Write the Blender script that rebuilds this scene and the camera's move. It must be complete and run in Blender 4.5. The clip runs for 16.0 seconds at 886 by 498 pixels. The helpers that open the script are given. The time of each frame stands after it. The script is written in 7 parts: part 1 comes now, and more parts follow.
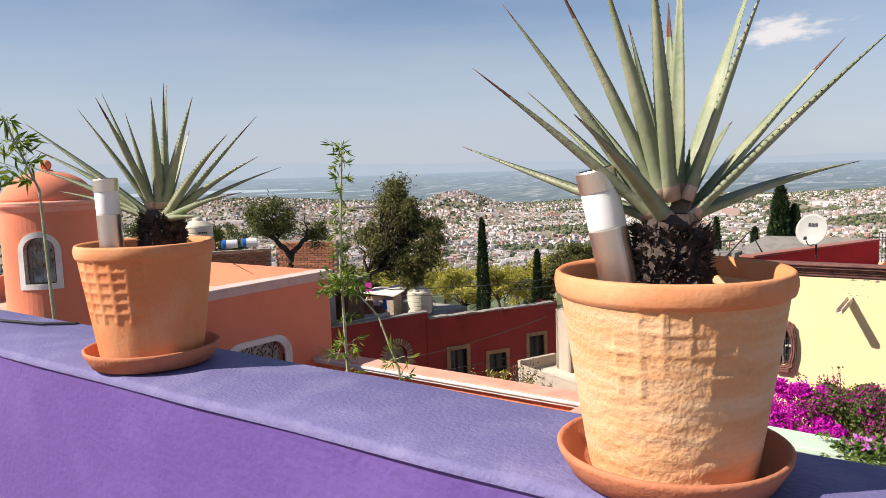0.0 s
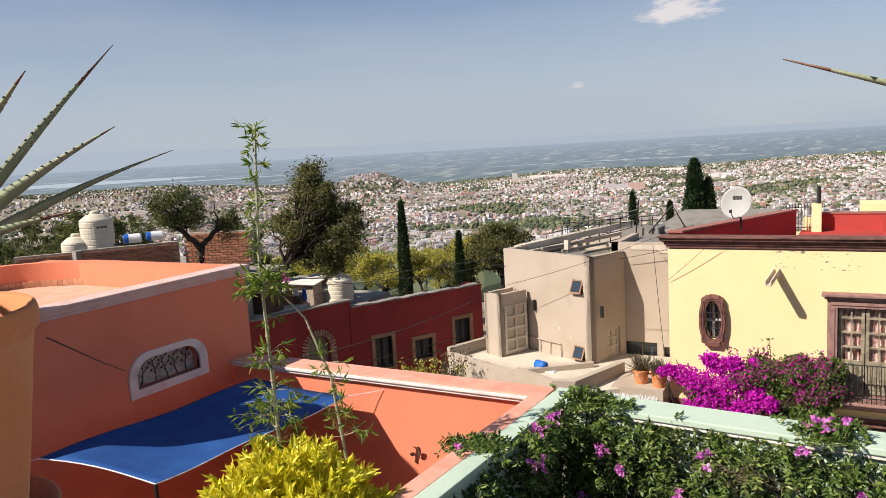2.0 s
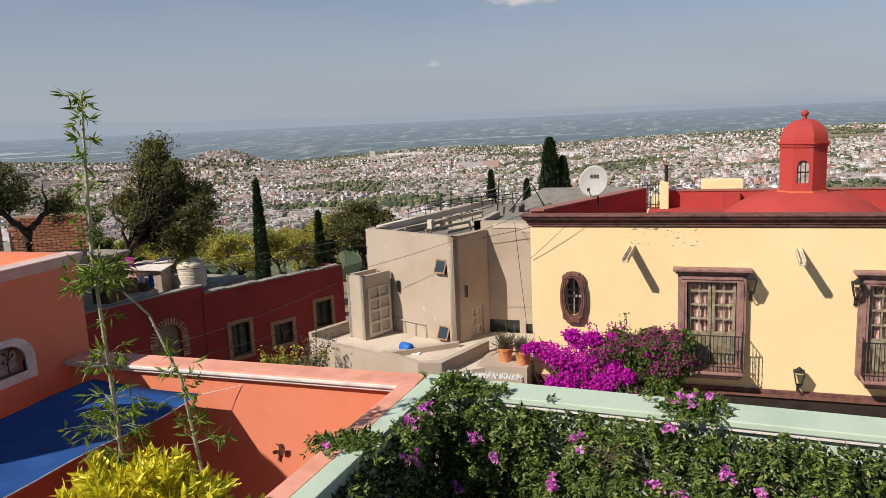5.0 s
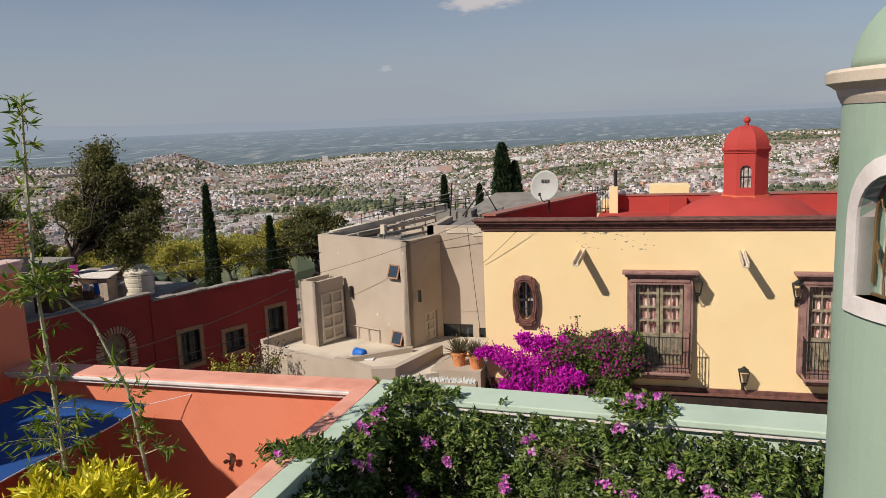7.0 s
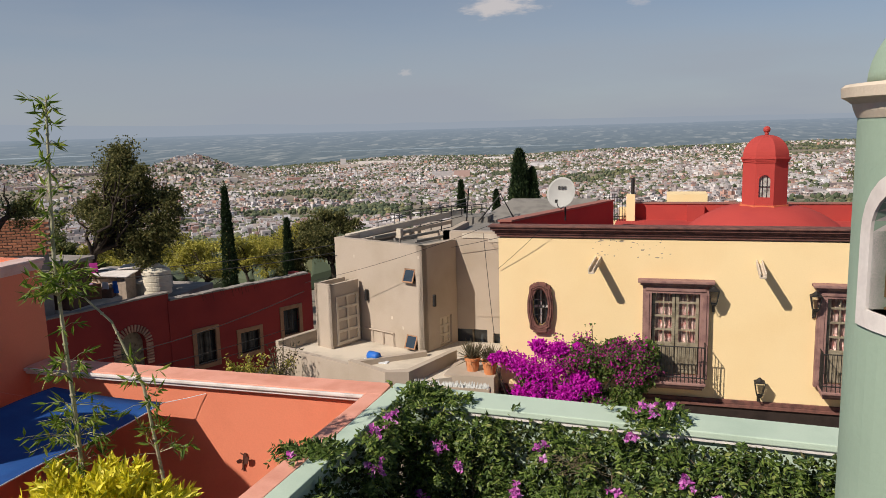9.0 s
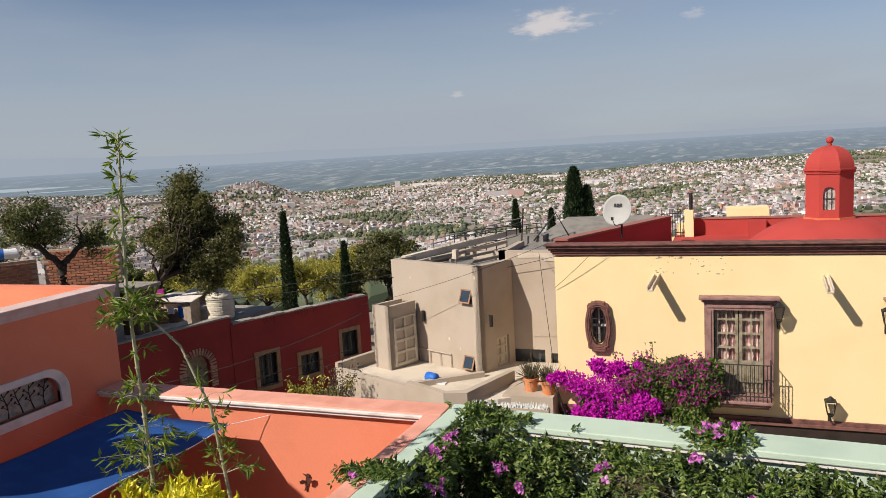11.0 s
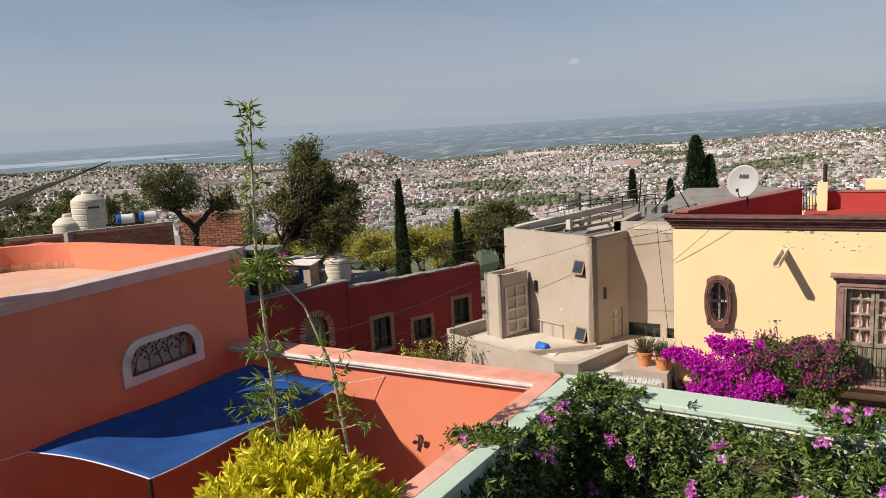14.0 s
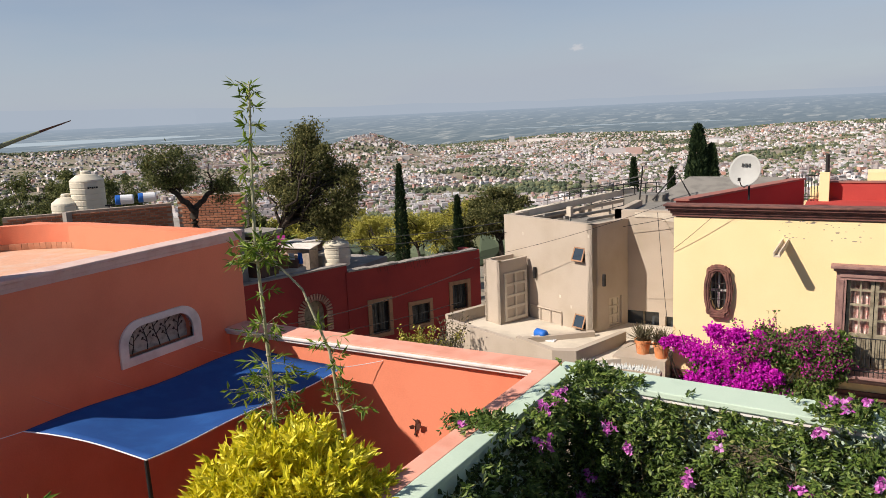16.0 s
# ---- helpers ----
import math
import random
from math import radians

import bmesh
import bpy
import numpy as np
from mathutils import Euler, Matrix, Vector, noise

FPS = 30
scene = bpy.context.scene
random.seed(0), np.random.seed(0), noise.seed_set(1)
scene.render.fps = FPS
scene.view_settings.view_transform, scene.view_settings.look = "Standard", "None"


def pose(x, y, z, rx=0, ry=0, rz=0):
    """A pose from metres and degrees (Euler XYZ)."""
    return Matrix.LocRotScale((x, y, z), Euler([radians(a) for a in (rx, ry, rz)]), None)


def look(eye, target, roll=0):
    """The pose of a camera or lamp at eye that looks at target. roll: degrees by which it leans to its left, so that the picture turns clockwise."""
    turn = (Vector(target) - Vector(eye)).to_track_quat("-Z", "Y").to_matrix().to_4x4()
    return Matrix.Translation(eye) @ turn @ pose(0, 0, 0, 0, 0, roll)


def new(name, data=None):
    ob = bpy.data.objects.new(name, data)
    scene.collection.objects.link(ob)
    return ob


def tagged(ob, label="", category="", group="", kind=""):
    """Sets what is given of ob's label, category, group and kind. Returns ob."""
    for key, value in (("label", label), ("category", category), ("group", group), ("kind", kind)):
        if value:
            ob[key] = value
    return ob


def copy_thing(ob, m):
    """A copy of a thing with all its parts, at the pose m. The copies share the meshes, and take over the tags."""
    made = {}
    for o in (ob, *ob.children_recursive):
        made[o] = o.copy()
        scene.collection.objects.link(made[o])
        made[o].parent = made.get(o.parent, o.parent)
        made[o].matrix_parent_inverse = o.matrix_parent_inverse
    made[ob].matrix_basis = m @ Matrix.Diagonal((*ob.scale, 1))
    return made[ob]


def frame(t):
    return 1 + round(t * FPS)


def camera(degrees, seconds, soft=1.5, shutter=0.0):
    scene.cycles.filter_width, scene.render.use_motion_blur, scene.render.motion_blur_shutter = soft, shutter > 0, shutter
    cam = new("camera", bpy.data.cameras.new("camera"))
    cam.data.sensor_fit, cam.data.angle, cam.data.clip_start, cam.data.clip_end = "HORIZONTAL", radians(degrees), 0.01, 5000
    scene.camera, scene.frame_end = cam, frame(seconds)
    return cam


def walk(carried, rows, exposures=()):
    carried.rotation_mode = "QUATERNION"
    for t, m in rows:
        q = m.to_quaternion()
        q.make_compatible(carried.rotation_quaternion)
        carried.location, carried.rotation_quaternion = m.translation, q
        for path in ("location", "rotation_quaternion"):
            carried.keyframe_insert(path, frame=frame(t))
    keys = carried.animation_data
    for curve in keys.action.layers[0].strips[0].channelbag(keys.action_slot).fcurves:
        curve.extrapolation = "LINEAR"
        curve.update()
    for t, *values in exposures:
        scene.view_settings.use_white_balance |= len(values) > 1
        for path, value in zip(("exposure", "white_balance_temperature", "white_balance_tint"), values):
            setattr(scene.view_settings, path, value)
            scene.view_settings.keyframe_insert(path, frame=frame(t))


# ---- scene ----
cam = camera(61.33, 16.0, soft=0.55)
PATH = [
    (0, (1.253, -0.455, 1.281), (0.0777, 1.1503, 1.0770), -1.80),
    (0.5, (1.046, -0.297, 1.272), (-0.0781, 1.3431, 1.0560), -2.60),
    (0.6, (1, -0.269, 1.275), (-0.1117, 1.3795, 1.0591), -3.10),
    (1, (0.815, -0.154, 1.289), (-0.2739, 1.5076, 1.0583), -3.20),
    (1.5, (0.644, 0.06, 1.285), (-0.4284, 1.7294, 1.0341), -3.25),
    (2, (0.511, 0.232, 1.289), (-0.4743, 1.9525, 1.0261), -3.29),
    (2.5, (0.337, 0.325, 1.291), (-0.4967, 2.1194, 0.9992), -3.60),
    (3, (0.242, 0.435, 1.285), (-0.4903, 2.2660, 0.9517), -3.91),
    (3.5, (0.202, 0.549, 1.281), (-0.5249, 2.3802, 0.9371), -3.77),
    (4, (0.186, 0.651, 1.283), (-0.5193, 2.4901, 0.9360), -3.27),
    (4.5, (0.164, 0.714, 1.278), (-0.5160, 2.5634, 0.9354), -2.80),
    (5, (0.155, 0.749, 1.279), (-0.4865, 2.6126, 0.9389), -2.61),
    (5.2, (0.154, 0.755, 1.279), (-0.4636, 2.6273, 0.9427), -2.90),
    (7.3, (0.194, 0.721, 1.285), (-0.3277, 2.6226, 0.9508), -2.35),
    (7.5, (0.196, 0.715, 1.285), (-0.3338, 2.6138, 0.9477), -2.35),
    (8, (0.201, 0.704, 1.287), (-0.3456, 2.5984, 0.9515), -2.02),
    (10.3, (0.223, 0.676, 1.316), (-0.3893, 2.5579, 1.0272), -2.52),
    (10.5, (0.224, 0.662, 1.316), (-0.4097, 2.5377, 1.0331), -3.02),
    (11, (0.229, 0.615, 1.324), (-0.4767, 2.4683, 1.0647), -3.34),
    (11.5, (0.233, 0.568, 1.325), (-0.5439, 2.3939, 1.0754), -3.50),
    (12, (0.23, 0.559, 1.324), (-0.5940, 2.3610, 1.0524), -3.71),
    (12.5, (0.221, 0.57, 1.322), (-0.6451, 2.3489, 1.0298), -3.71),
    (13, (0.212, 0.548, 1.328), (-0.7069, 2.2984, 1.0252), -3.83),
    (13.5, (0.207, 0.543, 1.33), (-0.7338, 2.2808, 1.0219), -3.79),
    (14, (0.196, 0.561, 1.32), (-0.7782, 2.2775, 0.9968), -3.40),
    (14.5, (0.174, 0.579, 1.306), (-0.8237, 2.2808, 0.9766), -3.19),
    (15, (0.184, 0.562, 1.311), (-0.7919, 2.2754, 0.9768), -2.92),
    (15.5, (0.185, 0.575, 1.311), (-0.7885, 2.2880, 0.9677), -2.86),
    (16, (0.165, 0.612, 1.304), (-0.8067, 2.3223, 0.9424), -2.61),
]
EXPOSURES = [(0, 0.66, 6800, 13), (0.5, 0.76, 6800, 13), (1.0, 0.59, 6800, 13), (1.5, 0.44, 6800, 13), (2.0, 0.47, 6800, 13), (2.5, 0.10, 6800, 13), (3.5, 0.13, 6800, 13), (4.5, 0.15, 6800, 13), (7.5, -0.04, 6800, 13), (10.5, 0.10, 6800, 13), (11.0, 0.18, 6800, 13), (12.5, 0.08, 6800, 13), (14.5, 0.22, 6800, 13), (15.0, 0.20, 6800, 13), (15.5, 0.08, 6800, 13), (16, 0.34, 6800, 13)]
walk(cam, [(t, look(eye, target, roll)) for t, eye, target, roll in PATH], EXPOSURES)

# ---------- world and sun ----------
SUN_FROM = Vector((-0.77, -0.95, 1.05)).normalized()
world = bpy.data.worlds.new("sky")
scene.world = world
world.use_nodes = True
wn, wl = world.node_tree.nodes, world.node_tree.links
wn.clear()
sky = wn.new("ShaderNodeTexSky")
sky.sky_type, sky.sun_disc = "NISHITA", False
sky.sun_elevation = math.asin(SUN_FROM.z)
sky.sun_rotation = math.atan2(SUN_FROM.x, SUN_FROM.y)
sky.altitude, sky.air_density, sky.dust_density, sky.ozone_density = 1900, 1.0, 1.0, 2.5
back = wn.new("ShaderNodeBackground")
back.inputs["Strength"].default_value = 0.074
wout = wn.new("ShaderNodeOutputWorld")
wtc = wn.new("ShaderNodeTexCoord")
wsep = wn.new("ShaderNodeSeparateXYZ")
wl.new(wtc.outputs["Generated"], wsep.inputs[0])
# a band of haze over the valley, thinning upwards, and a veil of thin cloud
veil = wn.new("ShaderNodeMapRange")
veil.interpolation_type = "SMOOTHSTEP"
for key, value in (("From Min", -0.01), ("From Max", 0.27), ("To Min", 0.95), ("To Max", 0.10)):
    veil.inputs[key].default_value = value
wl.new(wsep.outputs[2], veil.inputs["Value"])
wmap = wn.new("ShaderNodeMapping")
wmap.inputs["Scale"].default_value = (1.2, 1.2, 7.0)
wl.new(wtc.outputs["Generated"], wmap.inputs["Vector"])
wisp = wn.new("ShaderNodeTexNoise")
wisp.inputs["Scale"].default_value, wisp.inputs["Detail"].default_value = 2.4, 8
wl.new(wmap.outputs[0], wisp.inputs["Vector"])
wadd = wn.new("ShaderNodeMath")
wadd.operation, wadd.use_clamp = "MULTIPLY_ADD", True
wadd.inputs[1].default_value = 0.75
wl.new(wisp.outputs["Fac"], wadd.inputs[0])
wsub = wn.new("ShaderNodeMath")
wsub.operation = "SUBTRACT"
wl.new(veil.outputs[0], wsub.inputs[0])
wsub.inputs[1].default_value = 0.36
wl.new(wsub.outputs[0], wadd.inputs[2])
wmix = wn.new("ShaderNodeMix")
wmix.data_type = "RGBA"
wl.new(wadd.outputs[0], wmix.inputs[0])
wl.new(sky.outputs[0], wmix.inputs[6])
wmix.inputs[7].default_value = (4.36, 5.06, 5.95, 1)
# one small fair-weather cloud and a fainter scrap of it
cloud_sum = wmix.outputs[2]
for centre, stretch, amount in (((-0.205, 0.967, 0.1545), (13, 13, 42), 1.0), ((-0.325, 0.942, 0.073), (60, 60, 160), 0.45), ((-0.03, 0.983, 0.150), (40, 40, 110), 0.35)):
    cs = wn.new("ShaderNodeVectorMath")
    cs.operation = "SUBTRACT"
    cs.inputs[1].default_value = centre
    wl.new(wtc.outputs["Generated"], cs.inputs[0])
    cm = wn.new("ShaderNodeVectorMath")
    cm.operation = "MULTIPLY"
    cm.inputs[1].default_value = stretch
    wl.new(cs.outputs[0], cm.inputs[0])
    cl_ = wn.new("ShaderNodeVectorMath")
    cl_.operation = "LENGTH"
    wl.new(cm.outputs[0], cl_.inputs[0])
    puff = wn.new("ShaderNodeTexNoise")
    puff.inputs["Scale"].default_value, puff.inputs["Detail"].default_value, puff.inputs["Roughness"].default_value = 1.6, 7, 0.6
    wl.new(cm.outputs[0], puff.inputs["Vector"])
    ca = wn.new("ShaderNodeMath")
    ca.operation = "MULTIPLY_ADD"
    ca.inputs[1].default_value = 2.2
    wl.new(puff.outputs["Fac"], ca.inputs[0])
    cneg = wn.new("ShaderNodeMath")
    cneg.operation = "SUBTRACT"
    cneg.inputs[0].default_value = -0.35
    wl.new(cl_.outputs["Value"], cneg.inputs[1])
    wl.new(cneg.outputs[0], ca.inputs[2])
    cr_ = wn.new("ShaderNodeMapRange")
    cr_.interpolation_type = "SMOOTHSTEP"
    cr_.inputs["From Min"].default_value, cr_.inputs["From Max"].default_value, cr_.inputs["To Max"].default_value = 0.0, 0.55, amount * 0.8
    wl.new(ca.outputs[0], cr_.inputs["Value"])
    cx_ = wn.new("ShaderNodeMix")
    cx_.data_type = "RGBA"
    wl.new(cr_.outputs[0], cx_.inputs[0])
    wl.new(cloud_sum, cx_.inputs[6])
    cx_.inputs[7].default_value = (8.2, 7.9, 7.9, 1)
    cloud_sum = cx_.outputs[2]
wl.new(cloud_sum, back.inputs[0])
wl.new(back.outputs[0], wout.inputs[0])

sun = new("sun", bpy.data.lights.new("sun", "SUN"))
sun.data.energy, sun.data.angle, sun.data.color = 5.0, radians(0.55), (1.0, 0.94, 0.85)
sun.matrix_world = look(SUN_FROM * 60, (0, 0, 0))


# ---------- materials ----------
def material(name, colour, rough=0.85, var=0.12, scale=1.5, grain=60.0, bump=0.15, metal=0.0, other=None, blotch=0.5,
             island=0.0, random=0.0, spec=0.3, trans=0.0, bands=0.0):
    """A plain surface with variation at two scales: slow blotches towards `other`, fine grain and relief."""
    m = bpy.data.materials.new(name)
    m.use_nodes = True
    n, l = m.node_tree.nodes, m.node_tree.links
    b = n["Principled BSDF"]
    b.inputs["Roughness"].default_value, b.inputs["Metallic"].default_value = rough, metal
    b.inputs["Specular IOR Level"].default_value = spec
    tc = n.new("ShaderNodeTexCoord")
    big = n.new("ShaderNodeTexNoise")
    big.inputs["Scale"].default_value, big.inputs["Detail"].default_value = scale, 6
    fine = n.new("ShaderNodeTexNoise")
    fine.inputs["Scale"].default_value, fine.inputs["Detail"].default_value = grain, 4
    for t in (big, fine):
        l.new(tc.outputs["Object"], t.inputs["Vector"])
    if bands:
        layers = n.new("ShaderNodeMapping")
        layers.inputs["Scale"].default_value = (1, 1, bands)
        l.new(tc.outputs["Object"], layers.inputs["Vector"])
        l.new(layers.outputs[0], big.inputs["Vector"])
    mix = n.new("ShaderNodeMix")
    mix.data_type = "RGBA"
    dark = other or tuple(c * (1 - 2.2 * var) for c in colour)
    ramp = n.new("ShaderNodeMapRange")
    ramp.inputs["From Min"].default_value, ramp.inputs["From Max"].default_value = blotch - 0.05, blotch + 0.22
    l.new(big.outputs["Fac"], ramp.inputs["Value"])
    l.new(ramp.outputs[0], mix.inputs[0])
    mix.inputs[6].default_value, mix.inputs[7].default_value = (*colour, 1), (*dark, 1)
    col = mix.outputs[2]
    val = n.new("ShaderNodeMapRange")
    val.inputs["To Min"].default_value, val.inputs["To Max"].default_value = 1 - var, 1 + var
    l.new(fine.outputs["Fac"], val.inputs["Value"])
    hsv = n.new("ShaderNodeHueSaturation")
    l.new(col, hsv.inputs["Color"])
    value = val.outputs[0]
    if island or random:
        if island:
            src = n.new("ShaderNodeNewGeometry").outputs["Random Per Island"]
        else:
            src = n.new("ShaderNodeObjectInfo").outputs["Random"]
        amount = island or random
        r = n.new("ShaderNodeMapRange")
        r.inputs["To Min"].default_value, r.inputs["To Max"].default_value = 1 - amount, 1 + amount
        l.new(src, r.inputs["Value"])
        mul = n.new("ShaderNodeMath")
        mul.operation = "MULTIPLY"
        l.new(value, mul.inputs[0])
        l.new(r.outputs[0], mul.inputs[1])
        value = mul.outputs[0]
    l.new(value, hsv.inputs["Value"])
    l.new(hsv.outputs[0], b.inputs["Base Color"])
    if bump:
        bp = n.new("ShaderNodeBump")
        bp.inputs["Strength"].default_value, bp.inputs["Distance"].default_value = bump, 0.01
        l.new(fine.outputs["Fac"], bp.inputs["Height"])
        l.new(bp.outputs[0], b.inputs["Normal"])
    if trans:
        out = n["Material Output"]
        tr = n.new("ShaderNodeBsdfTranslucent")
        ms = n.new("ShaderNodeMixShader")
        ms.inputs[0].default_value = trans
        l.new(hsv.outputs[0], tr.inputs[0])
        l.new(b.outputs[0], ms.inputs[1])
        l.new(tr.outputs[0], ms.inputs[2])
        l.new(ms.outputs[0], out.inputs[0])
    return m


def ramp_material(name, stops, rough=0.8, trans=0.0, spec=0.25):
    """Leaves and far houses: a colour for each loose piece, drawn from the stops."""
    m = bpy.data.materials.new(name)
    m.use_nodes = True
    n, l = m.node_tree.nodes, m.node_tree.links
    b = n["Principled BSDF"]
    b.inputs["Roughness"].default_value = rough
    b.inputs["Specular IOR Level"].default_value = spec
    geo = n.new("ShaderNodeNewGeometry")
    cr = n.new("ShaderNodeValToRGB")
    cr.color_ramp.interpolation = "LINEAR"
    els = cr.color_ramp.elements
    while len(els) < len(stops):
        els.new(0.5)
    for e, (p, c) in zip(els, stops):
        e.position, e.color = p, (*c, 1)
    l.new(geo.outputs["Random Per Island"], cr.inputs[0])
    l.new(cr.outputs[0], b.inputs["Base Color"])
    if trans:
        tr = n.new("ShaderNodeBsdfTranslucent")
        ms = n.new("ShaderNodeMixShader")
        ms.inputs[0].default_value = trans
        l.new(cr.outputs[0], tr.inputs[0])
        l.new(b.outputs[0], ms.inputs[1])
        l.new(tr.outputs[0], ms.inputs[2])
        l.new(ms.outputs[0], n["Material Output"].inputs[0])
    return m


def glass_material(name, tint=(0.05, 0.06, 0.07), rough=0.08):
    m = bpy.data.materials.new(name)
    m.use_nodes = True
    b = m.node_tree.nodes["Principled BSDF"]
    b.inputs["Base Color"].default_value = (*tint, 1)
    b.inputs["Roughness"].default_value = rough
    b.inputs["Specular IOR Level"].default_value = 0.6
    return m


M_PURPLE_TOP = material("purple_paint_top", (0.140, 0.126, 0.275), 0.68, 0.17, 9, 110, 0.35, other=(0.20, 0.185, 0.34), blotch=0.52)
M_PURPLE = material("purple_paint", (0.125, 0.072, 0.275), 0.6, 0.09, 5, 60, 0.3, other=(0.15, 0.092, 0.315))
M_CORAL = material("coral_plaster", (0.72, 0.238, 0.138), 0.9, 0.06, 0.9, 40, 0.3, other=(0.63, 0.195, 0.11))
M_CORAL_TOP = material("coral_coping", (0.74, 0.35, 0.26), 0.9, 0.07, 2.0, 40, 0.25, other=(0.62, 0.26, 0.18))
M_PINKSTONE = material("pink_stone", (0.62, 0.47, 0.43), 0.85, 0.08, 3.0, 50, 0.2, other=(0.55, 0.36, 0.31))
M_CLAYFLOOR = material("worn_clay_floor", (0.64, 0.36, 0.24), 0.9, 0.14, 2.2, 14, 0.2, other=(0.62, 0.44, 0.34))
M_WHITE = material("white_trim", (0.72, 0.68, 0.64), 0.85, 0.08, 3.0, 50, 0.2, other=(0.55, 0.50, 0.47))
M_YELLOW = material("yellow_plaster", (0.86, 0.665, 0.375), 0.92, 0.035, 0.7, 30, 0.2, other=(0.83, 0.625, 0.34))
M_STONE = material("cantera_stone", (0.19, 0.085, 0.068), 0.9, 0.2, 5.0, 45, 0.6, other=(0.08, 0.04, 0.036))
# near-black: the shade below the band course, put into the colour
M_BANDSHADE = material("painted_shade_stone", (0.035, 0.024, 0.02), 0.9, 0.2, 4, 40, 0.4)
M_DOORSTONE = material("pink_cantera", (0.31, 0.18, 0.155), 0.9, 0.2, 4.0, 45, 0.5, other=(0.17, 0.09, 0.085))
M_GRAY = material("tan_cement", (0.44, 0.37, 0.30), 0.93, 0.06, 0.8, 30, 0.3, other=(0.38, 0.315, 0.24))
M_GRAY_FLOOR = material("pale_cement", (0.60, 0.53, 0.43), 0.93, 0.08, 1.2, 30, 0.3, other=(0.40, 0.35, 0.28))
M_RED = material("dark_red_plaster", (0.315, 0.042, 0.037), 0.9, 0.14, 0.6, 30, 0.3, other=(0.24, 0.032, 0.031))
M_RED_ROOF = material("red_roof_paint", (0.42, 0.055, 0.045), 0.85, 0.08, 1.0, 30, 0.2, other=(0.36, 0.045, 0.04))
M_ORANGE = material("orange_trim", (0.60, 0.17, 0.08), 0.85, 0.1, 3, 40, 0.2)
M_REDCOPE = material("dusty_red_coping", (0.33, 0.13, 0.10), 0.9, 0.12, 3.0, 40, 0.25, other=(0.25, 0.13, 0.11))
M_MINT = material("mint_plaster", (0.47, 0.58, 0.47), 0.9, 0.06, 1.5, 40, 0.25, other=(0.40, 0.51, 0.41))
M_GREEN = material("sage_plaster", (0.30, 0.40, 0.31), 0.9, 0.05, 1.5, 40, 0.25, other=(0.26, 0.355, 0.275))
M_CREAM = material("cream_stone", (0.62, 0.53, 0.42), 0.85, 0.07, 4, 60, 0.25)
M_TERRA = material("terracotta", (0.64, 0.235, 0.095), 0.85, 0.10, 7.0, 120, 0.12, other=(0.68, 0.35, 0.18), blotch=0.50)
M_TERRA_PALE = material("weathered_terracotta", (0.64, 0.335, 0.155), 0.9, 0.10, 6.0, 130, 0.32, other=(0.68, 0.45, 0.27), blotch=0.42, bands=7.0)
M_SAUCER = material("saucer_clay", (0.52, 0.19, 0.10), 0.85, 0.08, 6.0, 100, 0.3)
M_SOIL = material("soil", (0.06, 0.04, 0.03), 0.95, 0.3, 30, 150, 0.8)
M_STEEL = material("brushed_steel", (0.76, 0.65, 0.56), 0.38, 0.04, 3, 300, 0.02, metal=1.0)
M_FROST = material("frosted_plastic", (0.80, 0.81, 0.80), 0.5, 0.02, 3, 80, 0.02)
M_RUST = material("rusty_iron", (0.085, 0.03, 0.02), 0.7, 0.2, 8, 60, 0.3)
M_IRON = material("black_iron", (0.018, 0.016, 0.015), 0.6, 0.2, 8, 60, 0.3, spec=0.4)
M_WOODGREY = material("weathered_wood", (0.30, 0.26, 0.185), 0.85, 0.25, 7, 50, 0.6, other=(0.12, 0.095, 0.06))
M_PANE = glass_material("dark_pane")
M_CURTAIN = material("curtain", (0.50, 0.36, 0.33), 0.95, 0.15, 7, 40, 0.2, other=(0.30, 0.07, 0.065))
M_BROWNFRAME = material("tan_window_frame", (0.36, 0.20, 0.115), 0.85, 0.12, 4, 50, 0.3)
# near-black paint that stands for the darkness of unlit rooms
M_DARKWIN = material("unlit_room_black", (0.02, 0.02, 0.022), 0.7, 0.1, 3, 30, 0.0)
M_BLUE = material("blue_shade_cloth", (0.009, 0.062, 0.235), 0.8, 0.10, 3, 200, 0.2, other=(0.014, 0.085, 0.29))
M_TANK = material("tank_plastic", (0.60, 0.55, 0.44), 0.6, 0.05, 2, 40, 0.1)
M_BLUEPL = material("blue_plastic", (0.02, 0.14, 0.52), 0.5, 0.1, 4, 40, 0.05)
M_WHITEPL = material("white_plastic", (0.72, 0.74, 0.76), 0.5, 0.05, 4, 40, 0.05)
M_LILAC = material("lilac_cloth", (0.42, 0.30, 0.50), 0.9, 0.08, 4, 40, 0.05)
M_MAGENTACLOTH = material("magenta_cloth", (0.50, 0.04, 0.30), 0.9, 0.1, 4, 40, 0.05)
M_CEMENT = material("grey_cement", (0.30, 0.27, 0.24), 0.95, 0.15, 2, 30, 0.4)
M_BRICK = material("old_brick", (0.36, 0.15, 0.085), 0.95, 0.18, 3, 60, 0.5, random=0.25)
M_MORTAR = material("mortar", (0.36, 0.29, 0.23), 0.95, 0.15, 6, 60, 0.4)
M_TILE = material("clay_tile", (0.55, 0.27, 0.16), 0.85, 0.12, 3, 50, 0.3, random=0.15)
M_BARK = material("bark", (0.055, 0.042, 0.032), 0.95, 0.3, 10, 60, 0.8)
M_DRYSTEM = material("dry_stem", (0.20, 0.15, 0.10), 0.95, 0.25, 10, 60, 0.4)
